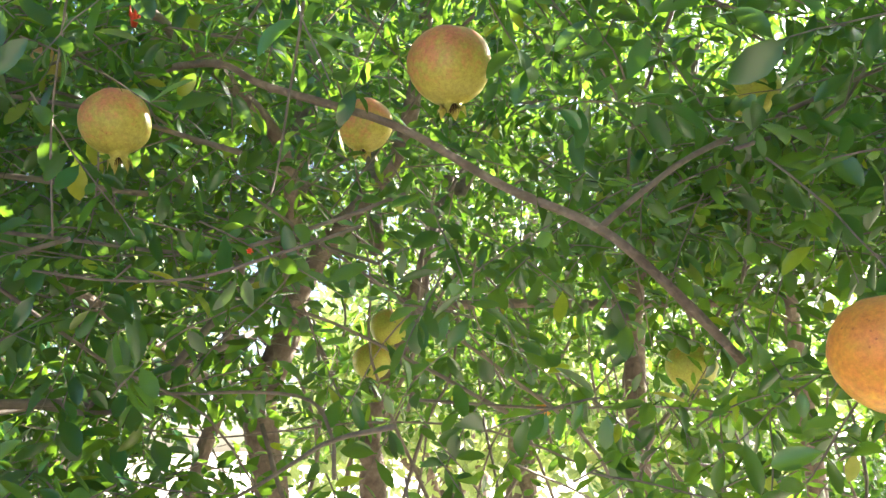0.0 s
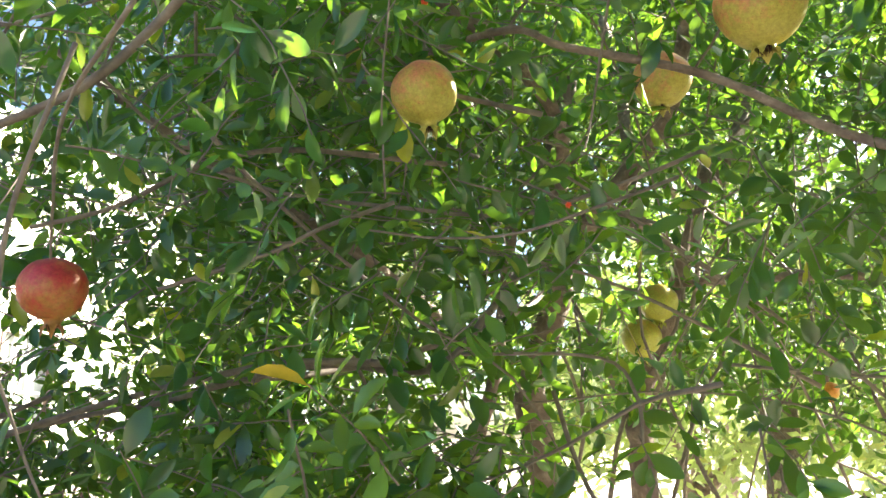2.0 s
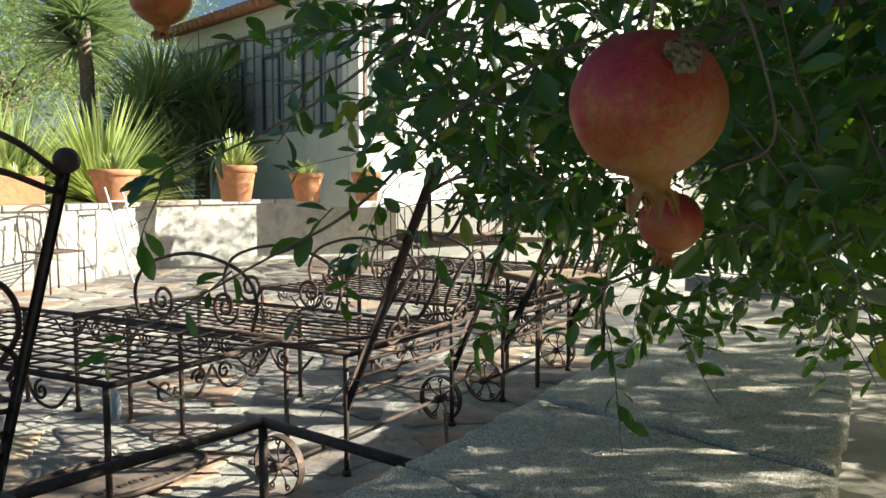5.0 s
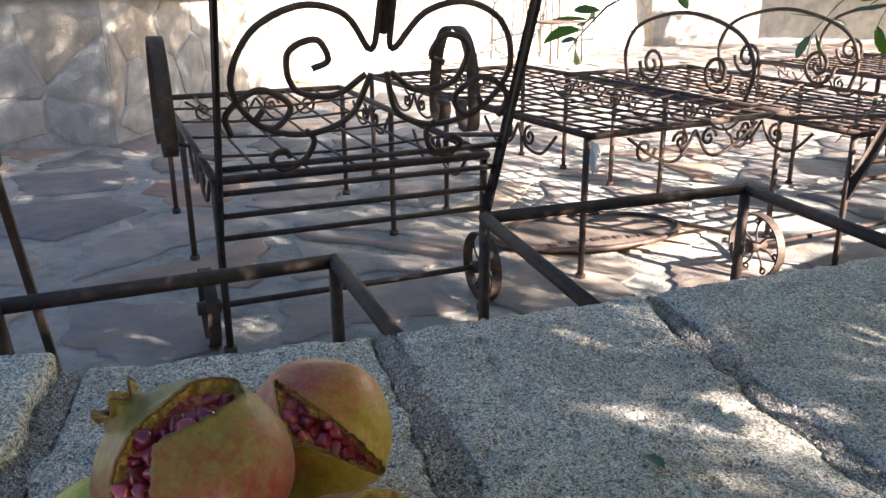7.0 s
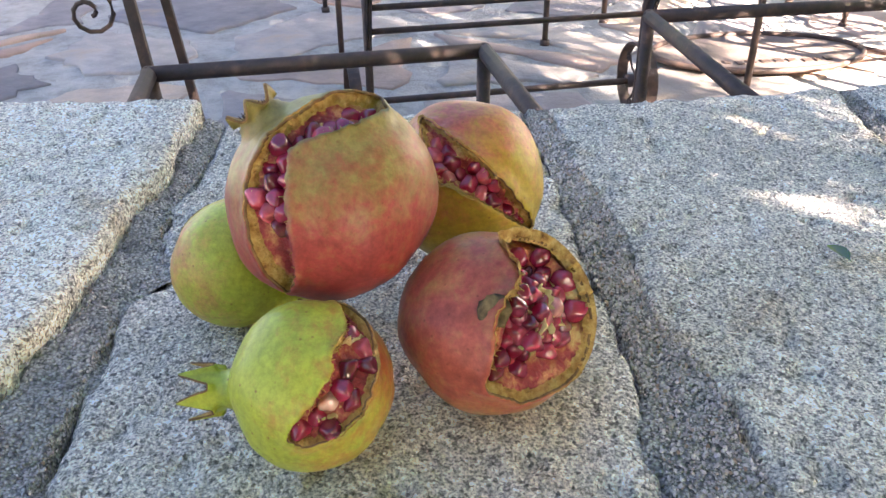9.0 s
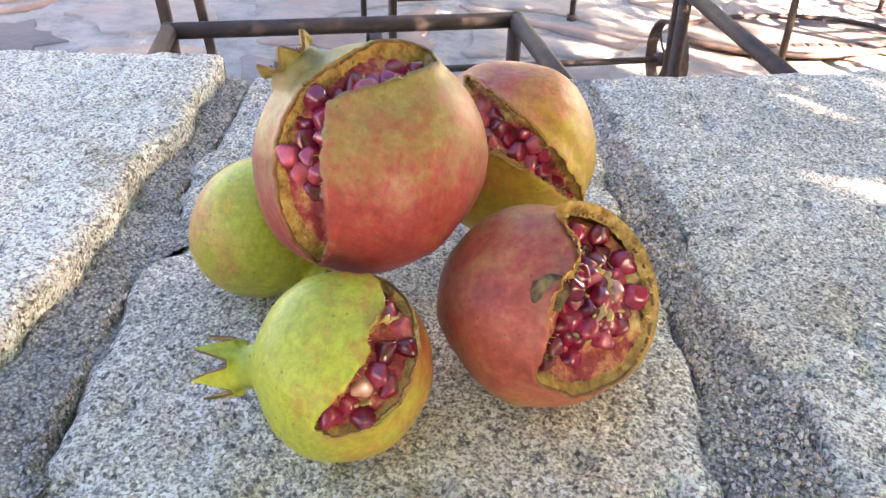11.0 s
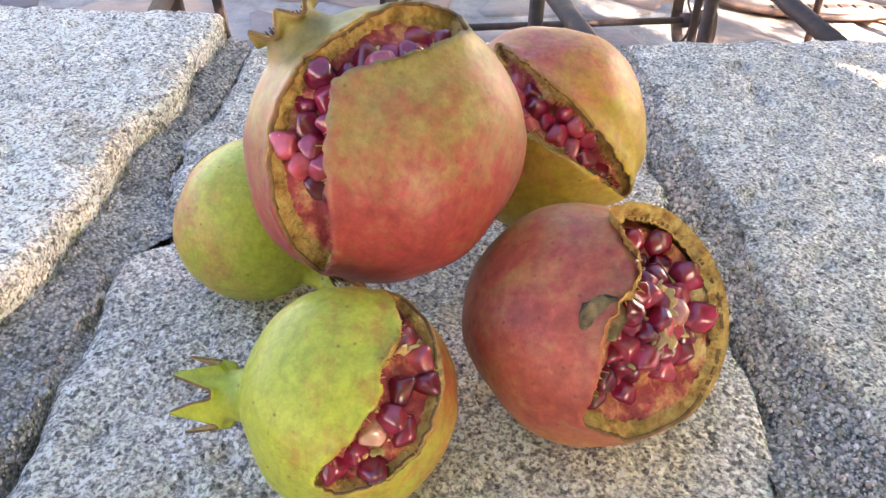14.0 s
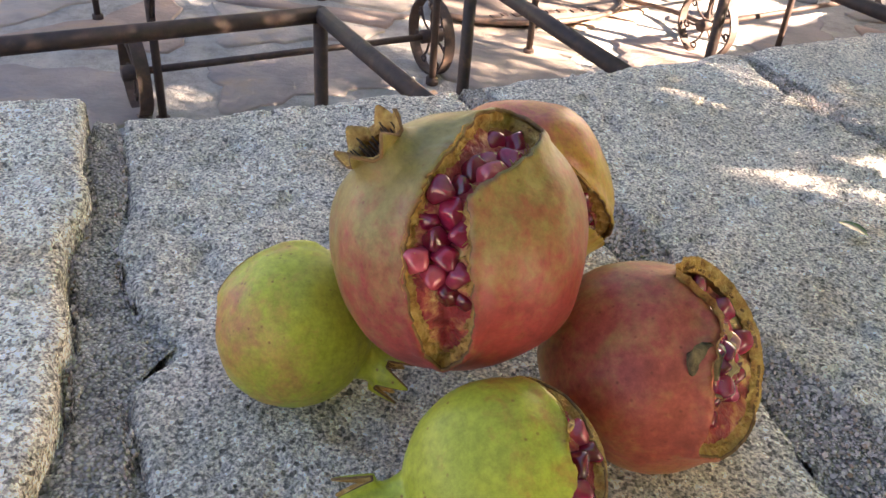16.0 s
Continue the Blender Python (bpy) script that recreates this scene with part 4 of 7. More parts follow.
OPEN_3 = Opening([(-0.42, 0.25, 0.87), (-0.15, 0.38, 0.91), (0.08, 0.46, 0.88), (0.32, 0.42, 0.85), (0.50, 0.32, 0.80), (0.62, 0.36, 0.69), (0.79, 0.24, 0.56), (0.92, 0.07, 0.38), (0.98, -0.09, 0.2), (0.98, -0.15, 0.04),
                  (1.0, 0.06, -0.05), (0.96, 0.27, 0.02), (0.88, 0.46, 0.08), (0.73, 0.65, 0.2), (0.5, 0.77, 0.4), (0.23, 0.8, 0.55), (-0.04, 0.72, 0.69), (-0.29, 0.56, 0.78), (-0.50, 0.38, 0.78)], 6.0)
SKIN_3 = skin_mat("skin_lime_green", (0.42, 0.47, 0.050), (0.42, 0.12, 0.05), (-0.1, 0.85, 0.05), 0.26, 45)
f3 = fruit("pomegranate", (-0.426, 0.068, 0.0385), 0.0380, (-0.10, -0.97, -0.16), SKIN_3, "small lime-green pomegranate split along one side, on the stone", OPEN_3, 1.15, 23, 0.18, depth=0.87, group=PILE)
membrane(f3, 0.038, (0.30, 0.42, 0.85), (-0.05, 0.70, 0.70), 0.28, 3)
membrane(f3, 0.038, (0.66, 0.45, 0.6), (0.80, 0.52, 0.25), 0.18, 8)
membrane(f3, 0.038, (0.72, 0.30, 0.60), (0.58, 0.68, 0.36), 0.24, 10)
membrane(f3, 0.038, (0.94, 0.12, 0.25), (0.86, 0.44, 0.18), 0.22, 13)

OPEN_4 = Opening([(-0.42, 0.30, 0.84), (-0.46, 0.02, 0.87), (-0.47, -0.28, 0.83), (-0.40, -0.62, 0.66), (-0.28, -0.86, 0.42), (-0.50, -0.72, 0.45), (-0.68, -0.35, 0.62), (-0.72, 0.02, 0.66), (-0.62, 0.30, 0.70)], 8.0)
SKIN_4 = skin_mat("skin_yellow_green", (0.49, 0.52, 0.055), (0.50, 0.16, 0.09), (-0.2, -0.9, -0.15), 0.26, 40)
f4 = fruit("pomegranate", (-0.532, 0.008, 0.0365), 0.0360, (0.32, 0.82, -0.42), SKIN_4, "yellow-green pomegranate lying on its side with a cracked top", OPEN_4, 1.1, 31, 0.5, group=PILE)

OPEN_5 = Opening([(0.1, -0.5, 0.86), (0.53, -0.18, 0.83), (0.75, 0.14, 0.65), (0.82, 0.43, 0.38), (0.75, 0.66, 0.03), (0.48, 0.80, -0.38), (0.58, 0.72, -0.36), (0.88, 0.48, -0.03), (0.97, 0.15, 0.2), (0.93, -0.12, 0.34), (0.85, -0.32, 0.40), (0.58, -0.45, 0.68)], 12.0)
SKIN_5 = skin_mat("skin_pink_yellow", (0.42, 0.31, 0.035), (0.46, 0.12, 0.085), (-0.1, -0.35, 0.85), 0.28)
f5 = fruit("pomegranate", (-0.592, 0.136, 0.0600), 0.0495, (-0.45, 0.30, -0.84), SKIN_5, "pink and yellow pomegranate with a long split, leaning behind the others", OPEN_5, 0.8, 41, 0.52, squash=1.0, depth=0.82, group=PILE)


def scar(root, d, R, size, stretch=1.0, squash=1.0):
    bm = bmesh.new()
    d = Vector(d).normalized()
    d = Vector((d.x, d.y, d.z * squash))
    bmesh.ops.create_uvsphere(bm, u_segments=12, v_segments=6, radius=1.0)
    m = Matrix.Translation(d * R) @ d.to_track_quat("Z", "Y").to_matrix().to_4x4() @ Matrix.Diagonal((size, size * stretch, size * 0.07, 1))
    for v in bm.verts:
        v.co *= 1 + 0.35 * noise.noise(v.co * 2) + 0.2 * noise.noise(v.co * 5)
        v.co = m @ v.co
    part("scar", bm, OLIVE, root, "dry olive-brown scar")


scar(f2, (0.71, -0.04, 0.70), 0.0490, 0.0078, 0.95, 0.88)
scar(f1, (0.941, 0.299, 0.159), 0.0525, 0.0026, 1.8)


# ---------------- fruit on the tree ----------------
# the tree, its fruit and its flowers are laid out upright round their own origin and stand on the slope with a slight lean
STAND = Matrix(((1.0160, -0.0179, 0.0255, 0.1069), (0.0185, 1.0160, -0.0253, -0.0482), (-0.0250, 0.0258, 1.0159, -0.2254), (0, 0, 0, 1)))
UNSTAND = STAND.inverted()


SKIN_RED = skin_mat("skin_deep_red", (0.30, 0.16, 0.035), (0.34, 0.030, 0.040), (-0.3, -0.2, 0.9), 0.58)
SKIN_PALE = skin_mat("skin_pale_blush", (0.42, 0.38, 0.08), (0.55, 0.18, 0.13), (-0.3, -0.2, 0.9), 0.36)
SKIN_GREEN = skin_mat("skin_unripe", (0.38, 0.40, 0.06), (0.50, 0.30, 0.06), (0.2, -0.2, 0.9), 0.05)
SKIN_ORANGE = skin_mat("skin_orange", (0.62, 0.36, 0.04), (0.62, 0.22, 0.05), (-0.3, -0.5, 0.3), 0.35)
HUNG = [((-0.351, 0.549, 0.711), 0.0455, SKIN_RED, "deep red pomegranate with a corky scar, hanging from a twig", 1.0),
        ((-0.510, 0.790, 0.922), 0.033, SKIN_RED, "red and green pomegranate hanging from a twig", 0.9),
        ((-0.445, 0.735, 0.626), 0.027, SKIN_RED, "small dull red pomegranate hanging among leaves", 0.9),
        ((0.170, 0.968, 1.228), 0.047, SKIN_PALE, "large pale pink pomegranate on a branch", 0.6),
        ((-0.188, 0.958, 1.161), 0.038, SKIN_PALE, "pale blushed pomegranate among leaves", 0.9),
        ((0.069, 1.056, 1.192), 0.034, SKIN_PALE, "pale green pomegranate behind a branch", 0.6),
        ((0.045, 2.054, 1.062), 0.045, SKIN_GREEN, "unripe green pomegranate, one of a touching pair", 0.7),
        ((0.005, 2.059, 0.983), 0.046, SKIN_GREEN, "unripe green pomegranate, one of a touching pair", 0.7),
        ((0.578, 1.149, 1.271), 0.037, SKIN_GREEN, "unripe green pomegranate half hidden by leaves", 0.7),
        ((0.412, 0.591, 0.879), 0.036, SKIN_ORANGE, "sunlit orange pomegranate on the near side of the tree", 0.7),
        ((0.573, 1.483, 0.930), 0.043, SKIN_GREEN, "yellow pomegranate half hidden by leaves", 0.7),
        ((0.434, 2.295, 0.874), 0.022, SKIN_ORANGE, "small yellow pomegranate deep in the tree", 0.7),
        ((-0.637, 1.482, 1.414), 0.040, SKIN_PALE, "blushed pomegranate high among leaves", 0.9),
        ((-0.392, 1.213, 1.345), 0.025, SKIN_PALE, "small blushed pomegranate high among leaves", 0.9),
        ((-0.765, 0.451, 0.815), 0.026, SKIN_RED, "small red pomegranate at the edge of the tree", 1.0),
        ((-1.103, 1.334, 0.578), 0.017, SKIN_RED, "small red pomegranate at the edge of the tree", 1.0)]
for n, (at, R, mat, label, crown) in enumerate(HUNG):
    tilt = Vector((0.12 * math.sin(n * 2.1), 0.12 * math.cos(n * 1.7), -1))
    hung = fruit("pomegranate", STAND @ Vector(at), R, tilt, mat, label, None, crown, 50 + n, lon=72, body=40, group="pomegranates on the tree")
    if n == 0:
        bm = bmesh.new()
        d = Vector((0.78, -0.37, 0.55)).normalized()
        a, b, k = frame_of(d)
        vs = []
        for i in range(7):
            for j in range(28):
                w = 2 * math.pi * j / 28
                r = (0.013 + 0.006 * noise.noise(Vector((math.cos(w) * 1.5, math.sin(w) * 1.5, 2)))) * i / 6
                q = (k * R + a * r * math.cos(w) * 1.25 + b * r * math.sin(w) * 0.8).normalized()
                vs.append(bm.verts.new(q * (R * 1.012 + 0.0008 * noise.noise(q * 70))))
        for i in range(6):
            for j in range(28):
                bm.faces.new((vs[i * 28 + j], vs[i * 28 + (j + 1) % 28], vs[(i + 1) * 28 + (j + 1) % 28], vs[(i + 1) * 28 + j]))
        part("corky_patch", bm, plain("corky_scar", [(0.40, (0.08, 0.05, 0.03)), (0.5, (0.26, 0.19, 0.12)), (0.68, (0.42, 0.34, 0.22))], 260, 0.9, 0.9, 0.0, 0.002), hung, "corky tan scar")

# ---------------- the pomegranate tree ----------------
TREE = empty("pomegranate_tree", (0.1, 2.1, FLOOR))
tagged(TREE, "dense many-stemmed pomegranate tree in full leaf", "tree")
OFF = -Vector((0.1, 2.1, FLOOR))


def limb(pts, r0, r1, mat=BARK, name="limb", steps=5, sides=8):
    bm = bmesh.new()
    line = [STAND @ Vector(p) + OFF for p in smooth_line(pts, steps)]
    line = [p + 0.35 * min(r0, 0.01) * noise.noise_vector(p * 14) for p in line]
    slim = 0.65 if mat is TWIG else 1.0
    tube(bm, line, r0 * slim, r1 * slim, sides, 0.25)
    return part(name, bm, mat, TREE)


limb([(-0.16, 2.12, FLOOR - 0.1), (-0.17, 2.09, 0.05), (-0.19, 2.08, 0.35), (-0.22, 2.08, 0.676), (-0.255, 2.079, 0.881), (-0.184, 2.077, 1.091), (-0.198, 2.044, 1.276), (-0.15, 2.0, 1.6)], 0.052, 0.028, name="trunk")
limb([(-0.19, 2.07, 1.10), (-0.10, 2.03, 1.26), (-0.02, 1.98, 1.34), (0.072, 1.921, 1.448), (0.111, 1.831, 1.55), (0.15, 1.70, 1.75)], 0.026, 0.015)
limb([(0.0, 2.32, FLOOR - 0.1), (0.0, 2.31, 0.1), (-0.003, 2.303, 0.654), (-0.02, 2.308, 0.80), (0.021, 2.312, 0.95), (0.079, 2.306, 1.10), (0.2, 2.3, 1.5)], 0.042, 0.02, name="trunk")
limb([(0.60, 2.2, FLOOR - 0.1), (0.62, 2.16, 0.1), (0.638, 2.145, 0.664), (0.65, 2.13, 1.154), (0.746, 2.046, 1.408), (0.78, 1.95, 1.75)], 0.036, 0.018, name="trunk")
limb([(-0.33, 1.85, FLOOR - 0.1), (-0.36, 1.80, 0.2), (-0.34, 1.796, 0.577), (-0.324, 1.809, 0.736), (-0.28, 1.81, 0.90), (-0.24, 1.78, 1.2)], 0.024, 0.012, name="trunk")
limb([(1.2, 2.6, FLOOR - 0.1), (1.22, 2.5, 0.4), (1.15, 2.4, 1.1), (1.05, 2.2, 1.8)], 0.036, 0.018, name="trunk")
limb([(0.084, 2.099, 1.115), (0.423, 2.077, 1.119), (0.657, 2.029, 1.106), (0.9, 1.95, 1.10)], 0.013, 0.010)
limb([(-0.25, 1.15, 1.30), (-0.1, 1.007, 1.249), (-0.03, 0.984, 1.209), (0.109, 0.964, 1.157), (0.216, 0.95, 1.088), (0.315, 0.917, 1.03), (0.37, 0.912, 0.98), (0.46, 0.95, 0.90)], 0.0042, 0.0056)
limb([(0.315, 0.917, 1.03), (0.393, 0.901, 1.09), (0.481, 0.897, 1.134), (0.62, 0.92, 1.20)], 0.0055, 0.0035, TWIG)
limb([(-0.33, 1.20, 1.50), (-0.227, 1.24, 1.403), (-0.169, 1.277, 1.359), (-0.10, 1.45, 1.29), (-0.16, 1.9, 1.2)], 0.009, 0.014)
limb([(-0.45, 1.08, 0.85), (-0.35, 1.106, 0.867), (-0.249, 1.149, 0.86), (-0.195, 1.166, 0.891), (-0.159, 1.174, 0.94), (-0.1, 1.4, 1.1)], 0.006, 0.009, TWIG)
limb([(-0.171, 1.069, 0.878), (-0.012, 1.106, 0.875), (0.029, 1.11, 0.83), (0.033, 1.108, 0.779)], 0.003, 0.004, TWIG)
limb([(-0.201, 0.834, 0.977), (-0.138, 0.851, 0.97), (-0.067, 0.862, 0.974), (0.014, 0.864, 0.998), (0.08, 0.9, 1.03)], 0.0016, 0.003, TWIG)
limb([(0.045, 0.80, 1.30), (0.021, 0.843, 1.172), (0.004, 0.872, 1.087), (-0.004, 0.879, 1.056)], 0.0024, 0.0015, TWIG)
limb([(-0.165, 0.78, 1.25), (-0.174, 0.79, 1.162), (-0.185, 0.812, 1.093), (-0.187, 0.835, 1.007)], 0.002, 0.0015, TWIG)
limb([(-0.55, 0.66, 1.02), (-0.42, 0.693, 1.083), (-0.361, 0.71, 1.145), (-0.312, 0.718, 1.191), (-0.2, 0.9, 1.4)], 0.006, 0.008, TWIG)
limb([(-0.75, 1.02, 1.30), (-0.653, 1.121, 1.221), (-0.592, 1.176, 1.178), (-0.532, 1.223, 1.138), (-0.40, 1.35, 1.05), (-0.28, 1.75, 0.92)], 0.006, 0.011)
limb([(-0.60, 0.85, 1.0), (-0.524, 0.892, 1.032), (-0.441, 0.933, 1.087), (-0.347, 0.977, 1.111), (-0.2, 1.1, 1.12)], 0.004, 0.006, TWIG)
limb([(-0.70, 0.90, 0.77), (-0.599, 0.983, 0.801), (-0.527, 1.034, 0.819), (-0.457, 1.076, 0.845), (-0.383, 1.25, 0.869), (-0.244, 1.368, 0.926), (-0.159, 1.5, 0.99), (-0.2, 2.0, 1.1)], 0.0045, 0.009, TWIG)
limb([(-0.75, 0.80, 0.73), (-0.672, 0.86, 0.76), (-0.567, 0.948, 0.812), (-0.474, 1.006, 0.843), (-0.373, 1.054, 0.867), (-0.2, 1.2, 0.87)], 0.0045, 0.0075, TWIG)
limb([(-0.50, 0.78, 1.16), (-0.429, 0.863, 1.08), (-0.371, 0.905, 1.053), (-0.307, 0.939, 1.04), (-0.215, 0.972, 1.033), (-0.096, 0.999, 1.025), (0.021, 0.998, 1.053), (0.12, 1.0, 1.09)], 0.003, 0.004, TWIG)
limb([(-0.098, 1.33, 0.843), (-0.052, 1.332, 0.712), (0.015, 1.326, 0.632), (0.1, 1.35, 0.55)], 0.006, 0.005, TWIG)
limb([(-0.28, 0.52, 1.03), (-0.304, 0.512, 0.93), (-0.316, 0.519, 0.867), (-0.328, 0.525, 0.81), (-0.345, 0.540, 0.748)], 0.0026, 0.0022, TWIG, "twig")
limb([(-0.319, 0.523, 0.839), (-0.311, 0.535, 0.807), (-0.301, 0.545, 0.772), (-0.289, 0.553, 0.742), (-0.285, 0.57, 0.69), (-0.33, 0.60, 0.672)], 0.0018, 0.0012, TWIG, "twig")
limb([(-0.27, 0.56, 1.08), (-0.37, 0.62, 1.03), (-0.46, 0.72, 0.99), (-0.486, 0.755, 0.945)], 0.003, 0.002, TWIG, "twig")
limb([(-0.40, 0.80, 0.92), (-0.314, 0.85, 0.961), (-0.263, 0.862, 0.987), (-0.2, 0.9, 1.02)], 0.003, 0.004, TWIG)
limb([(-0.90, 0.47, 0.50), (-0.804, 0.579, 0.58), (-0.773, 0.631, 0.611), (-0.745, 0.671, 0.648), (-0.686, 0.737, 0.735), (-0.55, 0.85, 0.82)], 0.0016, 0.004, TWIG, "twig")
limb([(-0.79, 0.46, 0.66), (-0.715, 0.547, 0.716), (-0.669, 0.605, 0.766), (-0.60, 0.70, 0.85)], 0.0014, 0.003, TWIG, "twig")
limb([(-0.817, 0.683, 0.428), (-0.744, 0.763, 0.416), (-0.705, 0.818, 0.465), (-0.657, 0.873, 0.515), (-0.45, 1.0, 0.62)], 0.0014, 0.003, TWIG, "twig")
rl = random.Random(77)
for k in range(46):
    x, y = rl.uniform(-0.5, 1.5), rl.uniform(1.6, 3.0)
    z = rl.uniform(0.3, 0.9)
    p = [Vector((x, y, z))]
    d = Vector((rl.uniform(-0.5, 0.5), rl.uniform(-0.4, 0.4), 1)).normalized()
    for s in range(5):
        p.append(p[-1] + d * rl.uniform(0.16, 0.28))
        d = (d + Vector((rl.uniform(-0.5, 0.5), rl.uniform(-0.5, 0.4), rl.uniform(-0.2, 0.3)))).normalized()
    limb(p, rl.uniform(0.005, 0.011), 0.003, TWIG, steps=3, sides=6)


limb([(-0.19, 2.07, 1.3), (-0.5, 2.6, 2.0), (-0.95, 3.1, 2.6), (-1.5, 3.5, 3.0)], 0.022, 0.008)
limb([(0.0, 2.3, 1.3), (-0.1, 2.9, 2.1), (-0.3, 3.5, 2.8), (-0.5, 4.0, 3.2)], 0.022, 0.008)
limb([(0.2, 2.3, 1.4), (0.5, 3.0, 2.2), (0.7, 3.8, 2.8), (0.8, 4.3, 3.1)], 0.022, 0.008)


def leaf_points(L, W, curl, fold):
    """Corners of one leaf, along +y, with a folded midrib and a curled tip."""
    pts = []
    for s, w in ((0.0, 0.06), (0.10, 0.10), (0.32, 0.72), (0.58, 1.0), (0.80, 0.80), (0.94, 0.38)):
        y = L * s
        z = -curl * L * s * s
        pts += [(-W * w / 2, y, z + fold * W * w), (0, y, z), (W * w / 2, y, z + fold * W * w)]
    pts.append((0, L, -curl * L * 1.02))
    return pts


LEAF_FACES = []
for q in range(5):
    a = q * 3
    LEAF_FACES += [(a, a + 1, a + 4, a + 3), (a + 1, a + 2, a + 5, a + 4)]
LEAF_FACES += [(15, 16, 18), (16, 17, 18)]

CLEAR = [(UNSTAND @ Vector(e), r) for e, r in (((0.278, 0.055, 0.631), 0.60), ((0.14, 0.07, 0.55), 0.54), ((0.03, 0.07, 0.46), 0.50), ((-0.08, 0.12, 0.38), 0.50))]
OPEN_LINES = [(Vector((0.0, 0.14, 0.765)), Vector((-0.351, 0.549, 0.711)), 0.060), (Vector((-0.06, 0.13, 0.72)), Vector((-0.351, 0.549, 0.715)), 0.055), (Vector((0.0, 0.14, 0.77)), Vector((-0.486, 0.762, 0.915)), 0.045),
              (Vector((0.13, 0.116, 0.857)), Vector((0.17, 0.968, 1.228)), 0.05), (Vector((0.05, 0.11, 0.83)), Vector((0.17, 0.968, 1.228)), 0.05), (Vector((0.09, 0.117, 0.85)), Vector((-0.188, 0.958, 1.161)), 0.035), (Vector((0.13, 0.116, 0.857)), Vector((0.412, 0.591, 0.879)), 0.04),
              (Vector((0.1, 0.12, 0.85)), Vector((0.045, 2.05, 1.02)), 0.035), (Vector((0.0, 0.14, 0.77)), Vector((0.045, 2.05, 1.02)), 0.03),
              (Vector((0.13, 0.116, 0.857)), Vector((-0.03, 0.984, 1.209)), 0.03), (Vector((0.13, 0.116, 0.857)), Vector((0.109, 0.964, 1.157)), 0.03), (Vector((0.13, 0.116, 0.857)), Vector((0.216, 0.95, 1.088)), 0.03),
              (Vector((0.13, 0.116, 0.857)), Vector((0.315, 0.917, 1.03)), 0.03), (Vector((0.13, 0.116, 0.857)), Vector((0.40, 0.92, 0.95)), 0.03)]


def open_at(p):
    """Whether leaves may stand at p: not at the camera's path, nor across the gaps in the crown."""
    for c, r in CLEAR:
        if (p - c).length < r:
            return False
    for a, b, r in OPEN_LINES:
        ab = b - a
        t = max(0.0, min(1.0, (p - a).dot(ab) / ab.length_squared))
        if (p - (a + ab * t)).length < r:
            return False
    return True


for k in range(60):
    h, r = radians(rl.uniform(-42, 26)), rl.uniform(0.75, 2.1)
    p = [Vector((0.1 + r * math.sin(h), 0.1 + r * math.cos(h), rl.uniform(0.72, 1.65)))]
    d = Vector((rl.uniform(-1, 1), rl.uniform(-0.3, 0.6), rl.uniform(-0.6, 0.5))).normalized()
    for s in range(4):
        p.append(p[-1] + d * rl.uniform(0.10, 0.24))
        d = (d + Vector((rl.uniform(-0.4, 0.4), rl.uniform(-0.3, 0.4), rl.uniform(-0.3, 0.3)))).normalized()
    if all(open_at(q) for q in p):
        limb(p, rl.uniform(0.0028, 0.0055), 0.0018, TWIG, "twig", steps=3, sides=5)


def crown_density(p):
    """How thick the crown is at p, nought to one."""
    x, y, z = p
    reach = math.hypot(x, y - 0.1)
    head = math.degrees(math.atan2(x, y - 0.1))
    low = 0.50 + 0.08 * noise.noise(Vector((x * 2.2, y * 2.2, 0)))
    if head < -15:
        low = max(0.36, 0.70 - 0.20 * reach) + (0.10 if reach < 1.2 else 0.0) + 0.05 * noise.noise(Vector((x * 3, y * 3, 0)))
    elif y > 1.3:
        low += 0.24
    # unseen foliage overhead and beside the camera, added to hold light off the coping
    if y < 0.50:
        over = z > 1.22 + 0.1 * noise.noise(p * 3) and x > 0.25 and y > -0.4
        return 0.9 if y > -0.45 and (over or x > 0.27 + 0.6 * max(y, 0.0)) else 0.0
    if z < low:
        return 0.0
    left = -0.06 - 1.30 * (y - 0.1)
    if x < left or x < -1.35 + 0.05 * y:
        return 0.0
    d = 1.0
    if x < -0.06 - 0.90 * (y - 0.1):
        d *= 0.30
    d *= min(1.0, (z - low) / 0.12 + 0.35)
    if -40 < head < -13:
        d *= 1.0 if reach < 1.5 else 0.6
    elif y < 1.35:
        d *= 0.55
    elif y < 2.2:
        d *= 0.24
    else:
        d *= 0.34
    if z > 1.15 and y < 2.1:
        d *= 2.4
    elif y > 2.2 and z < 1.3:
        d *= 0.5
    if -15 < head < -3 and z < 0.98 and y > 0.9:
        d *= 0.25
    q = STAND @ Vector(p)
    foot = q - SUN_DIR * (q.z / SUN_DIR.z)
    if -0.88 < foot.x < -0.58 and 0.31 < foot.y < 0.44:
        return 0.0
    # thickened where the sun's path leads to the heap, to keep it shaded
    if -1.0 < foot.x < -0.1 and -0.7 < foot.y < 0.30 and x > 0.35:
        d = max(d, 0.75)
    d *= 0.40 + 1.1 * max(0.0, 0.5 + 0.9 * noise.noise(p * 2.6))
    return min(d, 1.0)


rt = random.Random(4)
shoot_v, shoot_f = [], []


EYE_AT = Vector((0.02, 0.13, 0.79))
SIMPLE = [(0, 1, 3, 2), (2, 3, 5, 4), (4, 5, 6)]


